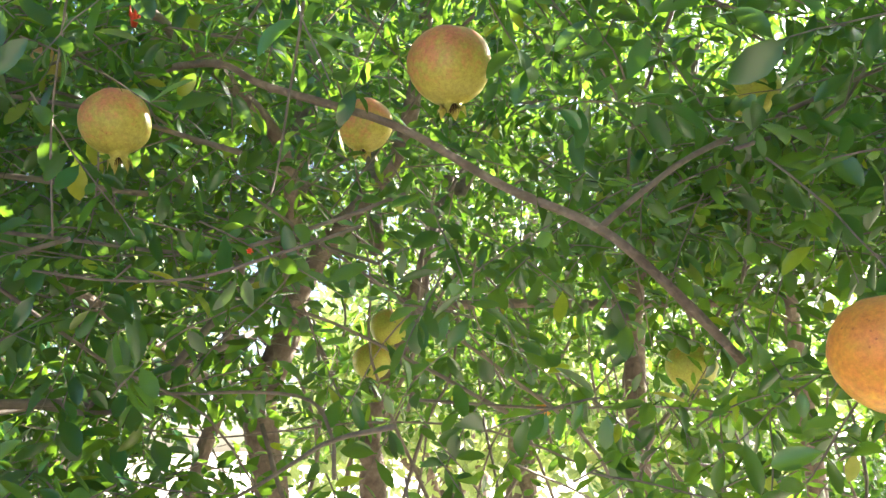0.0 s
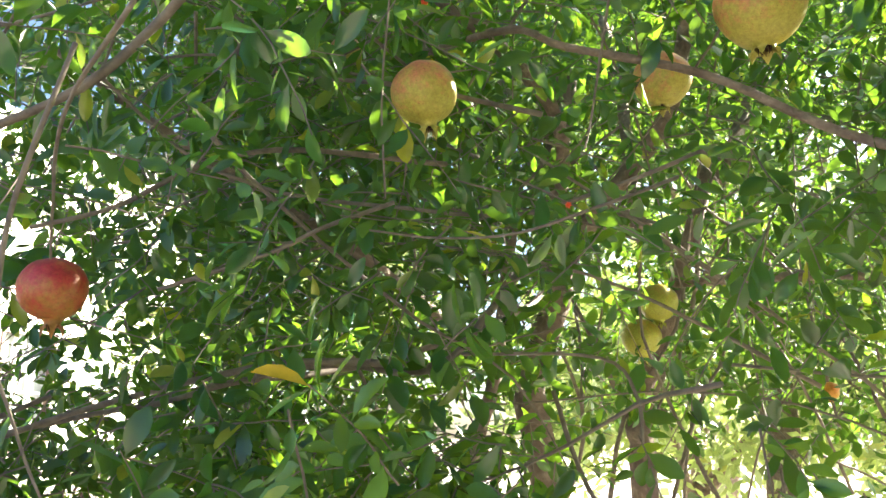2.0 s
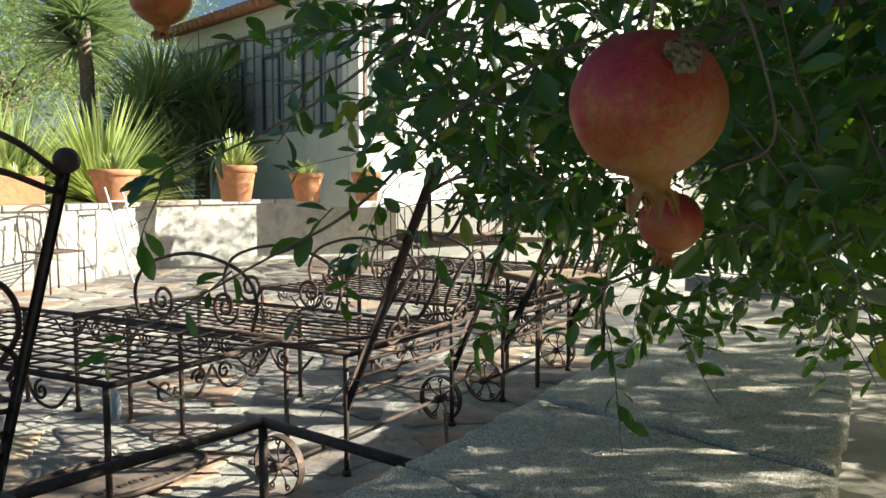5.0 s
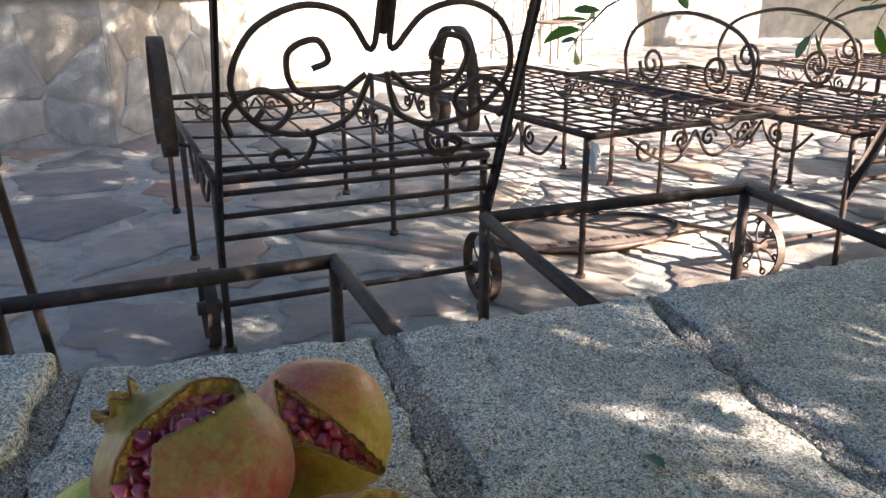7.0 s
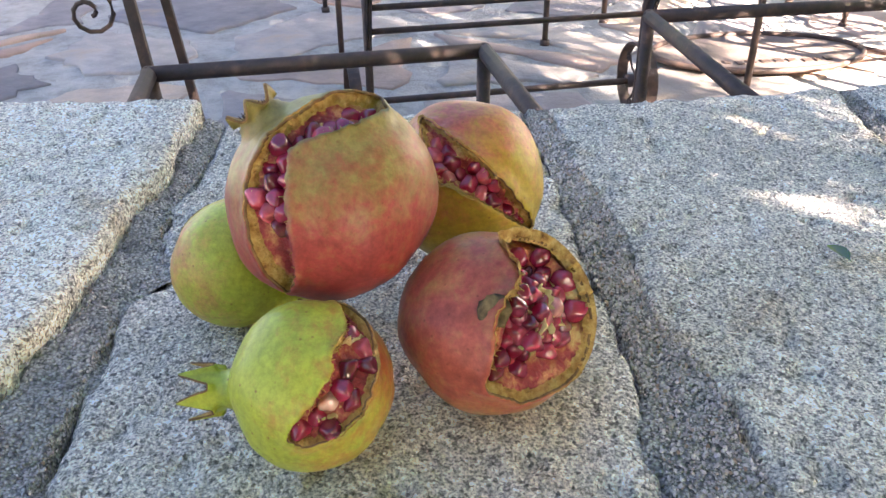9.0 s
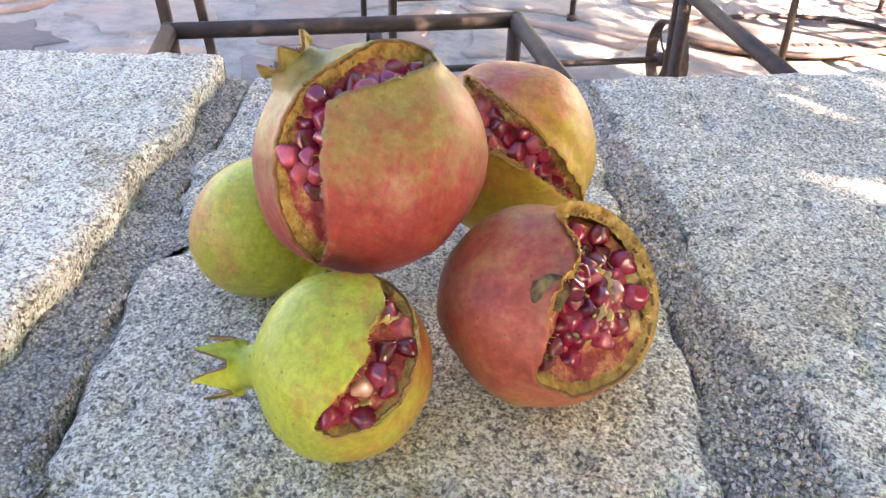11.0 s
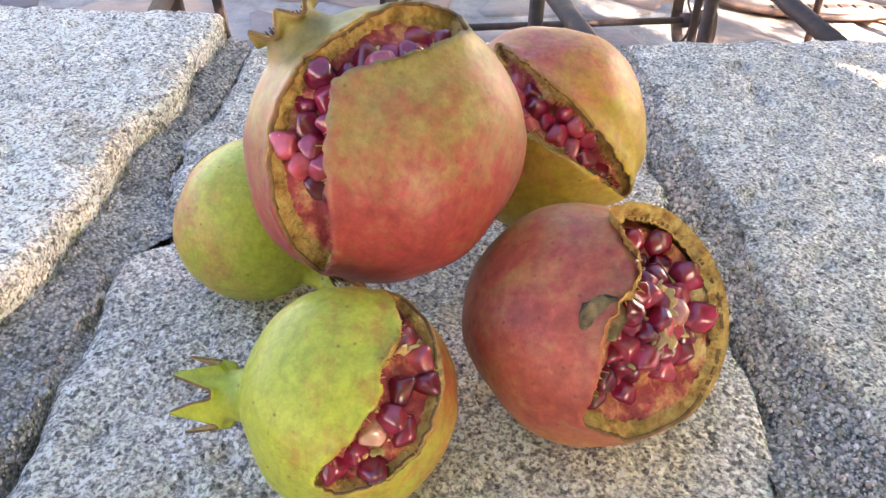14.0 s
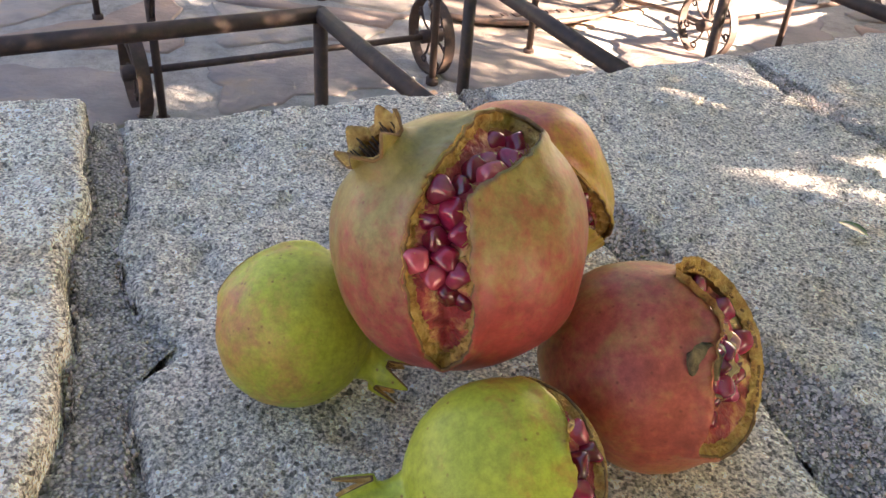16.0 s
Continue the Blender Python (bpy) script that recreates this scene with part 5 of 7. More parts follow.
def sun_gap(q):
    """Whether q stands in the sun's way to the sunlit streak on the coping."""
    foot = q - SUN_DIR * (q.z / SUN_DIR.z)
    a, b = Vector((-0.82, 0.325)), Vector((-0.575, 0.420))
    w = Vector((foot.x, foot.y)) - a
    s = w.dot(b - a) / (b - a).length_squared
    if not -0.05 < s < 1.1:
        return False
    if noise.noise(Vector((foot.x * 42, foot.y * 42, 1.5))) < 0.22:
        return False
    if noise.noise(q * 70) > -0.22:
        return False
    return (w - (b - a) * s).length < 0.020 + 0.010 * noise.noise(Vector((s * 9, 0, 0)))


def sun_shaft(q):
    """Whether q stands in one of the shafts of sun that reach the low leaves on the patio side."""
    foot = q - SUN_DIR * ((q.z - 0.40) / SUN_DIR.z)
    if q.z < 0.85 or not (-1.0 < foot.x < 0.0 and 0.50 < foot.y < 1.6):
        return False
    low = foot - SUN_DIR * (0.35 / SUN_DIR.z)
    if low.x > -0.92 and low.y < 1.0:
        return False
    return noise.noise(Vector((foot.x * 6.5, foot.y * 6.5, 4.2))) > 0.02


def below_crown(q):
    """Whether q lies under the rising underside of the crown on its open side."""
    reach, head = math.hypot(q.x - 0.15, q.y - 0.07), math.degrees(math.atan2(q.x - 0.15, q.y - 0.07))
    if q.y < 0.6 or head < -15 or reach > 4.0:
        return False
    return q.z < 0.53 - 0.085 * reach + 0.05 * noise.noise(q * 3.0)


def put_leaf(at, along, up, L):
    """One leaf; those deep in the crown have fewer corners. None below the crown's underside, nor in the gap that lets the sun onto the coping."""
    q = STAND @ at
    if sun_gap(q) or sun_shaft(q) or below_crown(q):
        return
    head = math.degrees(math.atan2(q.x - 0.14, q.y - 0.07))
    if -62 < head < -33 and math.hypot(q.x - 0.14, q.y - 0.07) > 0.75 and noise.noise(q * 4.5) > 0.13:
        return
    L *= 0.84
    along = along.normalized()
    side = along.cross(up)
    side = side.normalized() if side.length > 1e-3 else along.orthogonal().normalized()
    nrm = side.cross(along)
    W = L * rt.uniform(0.32, 0.50)
    far = (at - EYE_AT).length + (2.0 if at.y < 0.45 and (at.z > 1.1 or at.x > 0.15) else 0.0)
    if far < 1.5:
        pts, faces = leaf_points(L, W, rt.uniform(-0.05, 0.30), rt.uniform(0.05, 0.28)), LEAF_FACES
    else:
        c = rt.uniform(-0.1, 0.25) * L
        pts, faces = [(-W * 0.10, 0, 0), (W * 0.10, 0, 0), (-W * 0.45, L * 0.4, -c * 0.2), (W * 0.45, L * 0.4, -c * 0.1), (-W * 0.42, L * 0.75, -c * 0.6), (W * 0.42, L * 0.75, -c * 0.5), (0, L, -c)], SIMPLE
    LEAVES.append((far, [STAND @ (at + side * x + along * y + nrm * z) + OFF for x, y, z in pts], faces))


LEAVES = []


def grow_twig(p, d, length, leaf_size):
    """A leafy shoot: its stem, and leaves in loose pairs along it."""
    n = max(3, int(length / 0.022))
    line = [p.copy()]
    for i in range(n):
        d = (d + Vector((rt.uniform(-1, 1), rt.uniform(-1, 1), rt.uniform(-1.1, 0.7))) * 0.14).normalized()
        line.append(line[-1] + d * length / n)
    if not all(open_at(q) for q in line[1::3]):
        return
    side = d.orthogonal().normalized()
    other = d.cross(side)
    n0 = len(shoot_v)
    for i, q in enumerate(line):
        r = 0.0013 - 0.0007 * i / n
        shoot_v.extend(tuple(STAND @ (q + r * e) + OFF) for e in (side, -0.5 * side + 0.87 * other, -0.5 * side - 0.87 * other))
        if i:
            b = n0 + 3 * i
            shoot_f.extend((b - 3 + k, b - 3 + (k + 1) % 3, b + (k + 1) % 3, b + k) for k in range(3))
    for i in range(1, len(line)):
        for k in range(rt.choice((1, 2, 2, 3))):
            w = rt.uniform(0, 6.28)
            a = d.orthogonal().normalized()
            b = d.cross(a)
            out = (math.cos(w) * a + math.sin(w) * b) + d * rt.uniform(0.3, 1.0)
            q = line[i] + (line[i - 1] - line[i]) * rt.random()
            if open_at(q + out.normalized() * 0.02):
                put_leaf(q, out, Vector((rt.uniform(-0.6, 0.6), rt.uniform(-0.9, 0.3), rt.uniform(0.2, 1))), leaf_size * rt.uniform(0.55, 1.25))


made = 0
while made < 7600:
    p = Vector((rt.uniform(-1.3, 2.2), -1.4 + 4.6 * rt.random(), rt.uniform(-0.5, 2.3)))
    if rt.random() > crown_density(p) or not open_at(p):
        continue
    d = Vector((rt.uniform(-1, 1), rt.uniform(-1, 0.6), rt.uniform(-0.9, 0.5)))
    grow_twig(p, d.normalized(), rt.uniform(0.10, 0.24), 0.046)
    made += 1
# extra twigs set along the sun's path, added to shade the coping and fruit
made = 0
while made < 1130:
    foot = Vector((rt.uniform(-1.0, -0.18), rt.uniform(-0.8, 0.31), 0)) if made < 780 else Vector((rt.uniform(-1.35, -0.4), rt.uniform(0.46, 2.5), 0))
    p = UNSTAND @ (foot + SUN_DIR * (rt.uniform(0.85 if made < 780 else 0.7, 2.2 if made < 780 else 1.8) / SUN_DIR.z))
    made += 1
    if p.y < 4.8 and open_at(p):
        grow_twig(p, Vector((rt.uniform(-1, 1), rt.uniform(-1, 1), rt.uniform(-0.8, 0.4))).normalized(), rt.uniform(0.10, 0.24), 0.048)
for k in range(720):
    a, r = radians(rt.uniform(-29, -4)), rt.uniform(0.75, 2.2)
    if k >= 460:
        a, r = radians(rt.uniform(-34, -20)), rt.uniform(1.1, 2.4)
    p = Vector((r * math.sin(a), 0.1 + r * math.cos(a), rt.uniform(0.45, 1.5)))
    if crown_density(p) > 0 and open_at(p) and (a < radians(-14) or p.z > 0.85):
        grow_twig(p, Vector((rt.uniform(-1, 1), rt.uniform(-1, 0.6), rt.uniform(-0.7, 0.5))).normalized(), rt.uniform(0.10, 0.20), 0.046)
for k in range(135):
    a, r = radians(rt.uniform(-26, -5)), rt.uniform(0.8, 1.5)
    p = Vector((r * math.sin(a), 0.1 + r * math.cos(a), rt.uniform(0.57 if r > 1.0 else 0.63, 0.80)))
    if open_at(p):
        grow_twig(p, Vector((rt.uniform(-1, 1), rt.uniform(-1, 0.6), rt.uniform(-0.8, 0.2))).normalized(), rt.uniform(0.10, 0.18), 0.048)
# twigs added sunward of the wall top and lower leaves to darken both
for k in range(760):
    foot = Vector((rt.uniform(-1.5, -0.35), rt.uniform(1.3, 4.0), 0)) if k < 520 else Vector((rt.uniform(-1.9, -1.0), rt.uniform(-0.3, 1.2), 0))
    p = UNSTAND @ (foot + SUN_DIR * (rt.uniform(1.15, 2.7) / SUN_DIR.z))
    if p.y < 6.5 and open_at(p):
        grow_twig(p, Vector((rt.uniform(-1, 1), rt.uniform(-1, 1), rt.uniform(-0.8, 0.4))).normalized(), rt.uniform(0.14, 0.26), 0.058)
# high foliage added to block sun from the patio floor and retaining wall
for k in range(3500):
    foot = Vector((rt.uniform(-5.2, -2.6), rt.uniform(-1.8, 0.9), FLOOR)) if k < 1300 else Vector((rt.uniform(-6.2, -4.2), rt.uniform(-2.8, 0.5), -0.2))
    q = foot + SUN_DIR * (rt.uniform(2.0, 3.3) / SUN_DIR.z)
    if q.y > 1.6 and q.z > 1.5:
        grow_twig(UNSTAND @ q, Vector((rt.uniform(-1, 1), rt.uniform(-1, 1), rt.uniform(-0.8, 0.4))).normalized(), rt.uniform(0.14, 0.28), 0.064)
for k in range(1500):
    p = Vector((rt.uniform(-0.4, 3.2), rt.uniform(2.3, 4.4), rt.uniform(0.95, 2.7)))
    if noise.noise(p * 2.0) > -0.15:
        grow_twig(p, Vector((rt.uniform(-1, 1), rt.uniform(-1, 1), rt.uniform(-0.8, 0.5))).normalized(), rt.uniform(0.12, 0.26), 0.056)
for k in range(330):
    h, r = rt.uniform(-52, -34), rt.uniform(0.85, 1.7)
    low = 0.47 + r * math.tan(radians(max(-4.0, -4.0 - (h + 39) * 0.95)))
    p = UNSTAND @ Vector((0.04 + r * math.sin(radians(h)), 0.06 + r * math.cos(radians(h)), low + 0.03 + rt.random() ** 1.4 * 0.55))
    if open_at(p):
        grow_twig(p, Vector((rt.uniform(-1, 0.4), rt.uniform(-1, 0.6), rt.uniform(-0.6, 0.4))).normalized(), rt.uniform(0.08, 0.16), 0.044)
for k in range(750):
    a, r = radians(rt.uniform(-35, -7)), rt.uniform(1.6, 2.7)
    p = Vector((r * math.sin(a), 0.1 + r * math.cos(a), rt.uniform(0.62, 2.1)))
    if a < radians(-14) or p.z > 0.9:
        grow_twig(p, Vector((rt.uniform(-1, 1), rt.uniform(-1, 0.6), rt.uniform(-0.6, 0.5))).normalized(), rt.uniform(0.10, 0.22), 0.048)
# leaf bank added out of view at the camera's side, so fruit undersides darken
for k in range(1700):
    h, r = radians(rt.uniform(62, 112)), rt.uniform(0.70, 1.9)
    p = UNSTAND @ Vector((-0.2 + r * math.sin(h), 0.1 + r * math.cos(h), rt.uniform(-0.40, 1.5)))
    if open_at(p):
        grow_twig(p, Vector((rt.uniform(-1, 1), rt.uniform(-1, 1), rt.uniform(-0.8, 0.5))).normalized(), rt.uniform(0.12, 0.26), 0.056)
# a sun block of added leaves above the heap, against stray sun spots
for k in range(420):
    foot = Vector((rt.uniform(-0.72, -0.30), rt.uniform(-0.15, 0.27), 0.06))
    p = UNSTAND @ (foot + SUN_DIR * (rt.uniform(0.95, 1.9) / SUN_DIR.z))
    if open_at(p):
        grow_twig(p, Vector((rt.uniform(-1, 1), rt.uniform(-1, 1), rt.uniform(-0.8, 0.4))).normalized(), rt.uniform(0.10, 0.22), 0.055)
for k in range(22):
    a = rt.uniform(0, 6.28)
    r = rt.uniform(0.05, 0.5)
    grow_twig(Vector((0.05 + r * math.cos(a), 2.0 + r * math.sin(a), rt.uniform(-0.45, 0.2))), Vector((math.cos(a) * 0.5, math.sin(a) * 0.5, 1)).normalized(), rt.uniform(0.12, 0.3), 0.05)

# shoots at the edge of the crown, over the patio side
for pts in (((-0.55, 0.85, 0.82), (-0.90, 0.47, 0.50)), ((-0.60, 0.70, 0.85), (-0.79, 0.46, 0.66)), ((-0.45, 1.0, 0.62), (-0.817, 0.683, 0.428)), ((-0.6, 1.1, 0.75), (-0.95, 0.75, 0.52)), ((-0.7, 1.2, 0.8), (-1.05, 0.95, 0.55))):
    a, b = Vector(pts[0]), Vector(pts[1])
    for i in range(6):
        q = a.lerp(b, i / 5)
        grow_twig(q, (b - a).normalized() + Vector((rt.uniform(-0.5, 0.5), rt.uniform(-0.5, 0.5), rt.uniform(-0.6, 0.3))), rt.uniform(0.05, 0.10), 0.042)

array_ob("shoot", shoot_v, shoot_f, TWIG, TREE)["kind"] = "stuff"
LEAVES.sort(key=lambda leaf: leaf[0])
crown_v, crown_f = [], []
for far, pts, faces in LEAVES[300:]:
    base = len(crown_v)
    crown_v.extend(tuple(v) for v in pts)
    crown_f.extend(tuple(k + base for k in f) for f in faces)
crown = array_ob("crown", crown_v, crown_f, LEAF, TREE)
crown["kind"] = "stuff"
for i, (far, pts, faces) in enumerate(LEAVES[:300]):
    at = pts[1]
    me = bpy.data.meshes.new("leaf")
    me.from_pydata([tuple(v - at) for v in pts], [], faces)
    me.polygons.foreach_set("use_smooth", [True] * len(me.polygons))
    me.materials.append(LEAF_ONE if i % 140 else LEAF_YELLOW)
    ob = new("leaf", me)
    ob.parent = TREE
    ob.location = at


def flower(at, d, size):
    bm = bmesh.new()
    at = STAND @ Vector(at)
    tube(bm, [Vector(at), Vector(at) + d * size], size * 0.22, size * 0.42, 8)
    for k in range(6):
        w = k * math.pi / 3
        a, b, _ = frame_of(d)
        tip = Vector(at) + d * size * 1.6 + (math.cos(w) * a + math.sin(w) * b) * size * 0.5
        tube(bm, [Vector(at) + d * size * 0.8 + (math.cos(w) * a + math.sin(w) * b) * size * 0.35, tip], size * 0.16, size * 0.03, 5)
    ob = mesh_ob("flower", bm, FLOWER)
    tagged(ob, "scarlet pomegranate blossom on a twig", "flower", "pomegranate blossoms")


flower((-0.246, 1.138, 1.362), Vector((0.2, -0.4, 0.6)).normalized(), 0.017)
flower((-0.485, 1.294, 1.338), Vector((-0.3, -0.5, 0.4)).normalized(), 0.012)
flower((-0.02, 0.865, 1.0), Vector((0.2, -0.5, -0.2)).normalized(), 0.006)

# ---------------- wrought-iron furniture ----------------
IRON_R = 0.009


def scroll_part(name, lines, r, parent, mat=IRON, sides=6):
    for line in lines:
        bm = bmesh.new()
        tube(bm, line, r, None, sides)
        part(name, bm, mat, parent)


def iron_wheel(parent, c, R, axis, width=0.03):
    """A cast wheel: flat rim, hub and scrolled spokes."""
    wheel = empty("wheel")
    wheel.parent = parent
    wheel.location = c
    a, b, k = frame_of(axis)
    bm = bmesh.new()
    n = 36
    rings = []
    for rr, off in ((R, -width / 2), (R, width / 2), (R - 0.006, width / 2), (R - 0.006, -width / 2)):
        rings.append([bm.verts.new(rr * (math.cos(2 * math.pi * i / n) * a + math.sin(2 * math.pi * i / n) * b) + off * k) for i in range(n)])
    for q in range(4):
        r0, r1 = rings[q], rings[(q + 1) % 4]
        for i in range(n):
            bm.faces.new((r0[i], r0[(i + 1) % n], r1[(i + 1) % n], r1[i]))
    bmesh.ops.recalc_face_normals(bm, faces=bm.faces)
    part("rim", bm, IRON, wheel, smooth=False)
    bm = bmesh.new()
    tube(bm, [-k * 0.03, k * 0.03], R * 0.18, None, 12)
    part("hub", bm, IRON, wheel)
    for s in range(7):
        w = 2 * math.pi * s / 7
        u = math.cos(w) * a + math.sin(w) * b
        v = k.cross(u)
        line = [u * R * 0.12 + v * 0, u * R * 0.5 + v * R * 0.10, u * R * 0.82 + v * R * 0.02]
        line = smooth_line(line, 4) + spiral(u * R * 0.74 + v * R * 0.02 + v * R * 0.10, R * 0.13, 1.0, -math.pi / 2 + 0.5, u, v, 12)
        scroll_part("spoke", [line], 0.0035, wheel, sides=5)
    return wheel


def chaise(at, turn, W=0.62, L=1.45, H=0.43, back=True, hoop=None, label="", arms=False, wheel_out=0.035):
    """A wrought-iron sun lounger: rod deck on legs with scrolled aprons, two wheels and a reclining scrolled back at the head. Head at x = 0, foot at x = L."""
    root = empty("sun_lounger", (*at, FLOOR), turn)
    tagged(root, label, "sun lounger", "iron sun loungers on the patio")
    bm = bmesh.new()
    for line in ([(0, 0, H), (L, 0, H)], [(0, W, H), (L, W, H)], [(0, 0, H), (0, W, H)], [(L, 0, H), (L, W, H)]):
        tube(bm, line, 0.011, None, 8)
    part("deck_frame", bm, IRON, root)
    n, k = (6, 5) if arms else (10, 13)
    for i in range(1, n):
        y = W * i / n
        bm = bmesh.new()
        tube(bm, smooth_line([(0, y, H), (L / 3, y, H - 0.012), (2 * L / 3, y, H - 0.010), (L, y, H)], 3), 0.0045, None, 5)
        part("rod", bm, IRON, root)
    for i in range(1, k):
        x = L * i / k
        bm = bmesh.new()
        tube(bm, smooth_line([(x, 0, H), (x, W / 2, H - 0.016), (x, W, H)], 3), 0.0045, None, 5)
        part("rod", bm, IRON, root)
    for x, y in ((0.02, 0), (0.02, W), (L - 0.02, 0), (L - 0.02, W), (L * 0.55, 0), (L * 0.55, W)):
        bm = bmesh.new()
        tube(bm, [(x, y, H), (x, y, 0.015)], 0.011, 0.010, 8)
        tube(bm, [(x, y, 0.02), (x, y, 0)], 0.017, 0.017, 8)
        part("leg", bm, IRON, root)
    for y in (0, W):
        lines = []
        for c in (0.24, 0.72):
            cx = L * c
            for sgn in (-1, 1):
                lines.append(smooth_line([(cx, y, H - 0.02), (cx + sgn * 0.05, y, H - 0.09), (cx + sgn * 0.14, y, H - 0.10), (cx + sgn * 0.22, y, H - 0.03)], 5))
                lines.append(spiral((cx + sgn * 0.07, y, H - 0.055), 0.035, 1.4, math.pi / 2, (sgn, 0, 0), (0, 0, 1), 16))
        scroll_part("apron_scroll", lines, 0.0055, root)
    for x in ((L,) if arms else (0.0, L)):
        lines = []
        for sgn in (-1, 1):
            cy = W / 2
            lines.append(smooth_line([(x, cy, H - 0.02), (x, cy + sgn * 0.07, H - 0.11), (x, cy + sgn * 0.17, H - 0.09), (x, cy + sgn * 0.28, H - 0.02)], 5))
            lines.append(spiral((x, cy + sgn * 0.06, H - 0.05), 0.035, 1.4, 0, (0, sgn, 0), (0, 0, 1), 16))
            lines.append(spiral((x, cy + sgn * 0.21, H - 0.06), 0.045, 1.3, math.pi, (0, sgn, 0), (0, 0, 1), 16))
        scroll_part("apron_scroll", lines, 0.0055, root)
    if hoop is not None:
        for y in (0.03, W - 0.16):
            xa, xb = hoop
            xm, k = (xa + xb) / 2, (xb - xa) / 0.78
            lines = [smooth_line([(xa + 0.03, y, H - 0.01), (xa, y, H + 0.13), (xa + 0.10 * k, y, H + 0.25), (xm, y, H + 0.31), (xb - 0.10 * k, y, H + 0.25), (xb, y, H + 0.13), (xb - 0.03, y, H - 0.01)], 6)]
            lines.append(spiral((xa + 0.19 * k, y, H + 0.09), 0.085, 1.7, math.pi, (1, 0, 0), (0, 0, 1), 24))
            lines.append(spiral((xb - 0.19 * k, y, H + 0.09), 0.085, 1.7, math.pi, (-1, 0, 0), (0, 0, 1), 24))
            scroll_part("arm_scroll", lines, 0.0085, root)
    if back:
        tilt = radians(24)
        u = Vector((-math.sin(tilt), 0, math.cos(tilt)))
        v = Vector((0, 1, 0))
        o = Vector((0.02, 0, H - 0.20))
        top = 0.92
        for y in (0.0, W):
            bm = bmesh.new()
            m = Matrix(((u.x, 0, u.z, o.x), (0, 1, 0, y), (u.z, 0, -u.x, o.z), (0, 0, 0, 1)))
            box(bm, (0, -0.004, -0.016), (top, 0.004, 0.016), m, 0.002)
            part("back_strap", bm, IRON, root, "flat iron strap")
            bm = bmesh.new()
            bmesh.ops.create_uvsphere(bm, u_segments=14, v_segments=10, radius=0.030, matrix=Matrix.Translation(o + u * (top + 0.02) + v * y))
            part("knob", bm, IRON, root, "round iron knob")
        P = lambda s, y: o + u * s + v * y
        lines = [smooth_line([P(top - 0.02, 0), P(top + 0.07, W * 0.2), P(top + 0.12, W * 0.5), P(top + 0.07, W * 0.8), P(top - 0.02, W)], 6),
                 smooth_line([P(top - 0.06, 0), P(top + 0.0, W * 0.25), P(top - 0.02, W * 0.5), P(top + 0.0, W * 0.75), P(top - 0.06, W)], 6)]
        if arms:
            for y0, sg in ((0.0, 1), (W, -1)):
                lines.append(smooth_line([P(0.86, y0 + sg * 0.345), P(0.66, y0 + sg * 0.345), P(0.56, y0 + sg * 0.335), P(0.645, y0 + sg * 0.27), P(0.668, y0 + sg * 0.17), P(0.61, y0 + sg * 0.07), P(0.49, y0 + sg * 0.03), P(0.385, y0 + sg * 0.09), P(0.35, y0 + sg * 0.20), P(0.39, y0 + sg * 0.30), P(0.50, y0 + sg * 0.342)], 6))
                lines.append(smooth_line([P(0.50, y0 + sg * 0.33), P(0.45, y0 + sg * 0.26), P(0.47, y0 + sg * 0.17), P(0.56, y0 + sg * 0.15), P(0.59, y0 + sg * 0.21), P(0.54, y0 + sg * 0.24), P(0.52, y0 + sg * 0.205)], 6))
                lines.append(smooth_line([P(0.36, y0 + sg * 0.03), P(0.42, y0 + sg * 0.02), P(0.475, y0 + sg * 0.09), P(0.43, y0 + sg * 0.16), P(0.375, y0 + sg * 0.13), P(0.39, y0 + sg * 0.085), P(0.425, y0 + sg * 0.10)], 6))
                lines.append(smooth_line([P(0.36, y0 + sg * 0.20), P(0.33, y0 + sg * 0.22), P(0.28, y0 + sg * 0.20), P(0.255, y0 + sg * 0.15), P(0.29, y0 + sg * 0.12), P(0.31, y0 + sg * 0.15), P(0.29, y0 + sg * 0.165)], 6))
                yy = y0 - sg * 0.075
                bm = bmesh.new()
                run = smooth_line([(-0.005, 0, 0.23), (-0.04, 0, 0.16), (-0.10, 0, 0.16), (-0.11, 0, 0.23), (-0.09, 0, 0.36), (-0.02, 0, 0.44), (0.10, 0, 0.44), (0.17, 0, 0.36), (0.20, 0, 0.24), (0.19, 0, 0.16), (0.13, 0, 0.15), (0.11, 0, 0.20), (0.145, 0, 0.215)], 5)
                rows = []
                for i, q in enumerate(run):
                    e = (run[min(i + 1, len(run) - 1)] - run[max(i - 1, 0)]).normalized()
                    off = Vector((-e.z, 0, e.x)) * 0.003
                    c = Vector((q.x + 0.36, yy, q.z + H - 0.14))
                    rows.append([bm.verts.new(c + off + Vector((0, -0.019, 0))), bm.verts.new(c + off + Vector((0, 0.019, 0))), bm.verts.new(c - off + Vector((0, 0.019, 0))), bm.verts.new(c - off + Vector((0, -0.019, 0)))])
                for r0, r1 in zip(rows, rows[1:]):
                    for k in range(4):
                        bm.faces.new((r0[k], r1[k], r1[(k + 1) % 4], r0[(k + 1) % 4]))
                bm.faces.new(rows[0])
                bm.faces.new(rows[-1][::-1])
                bmesh.ops.recalc_face_normals(bm, faces=bm.faces)
                part("armrest", bm, IRON, root, "broad flat iron strap curled at both ends")
                bm = bmesh.new()
                tube(bm, [(0.44, y0, H), (0.44, yy, H + 0.02)], 0.007, None, 6)
                part("arm_bracket", bm, IRON, root)
            bm = bmesh.new()
            tube(bm, [P(0.60, W / 2), P(0.80, W / 2), P(0.90, W / 2)], 0.008, 0.022, 8)
            part("back_leaf", bm, IRON, root)
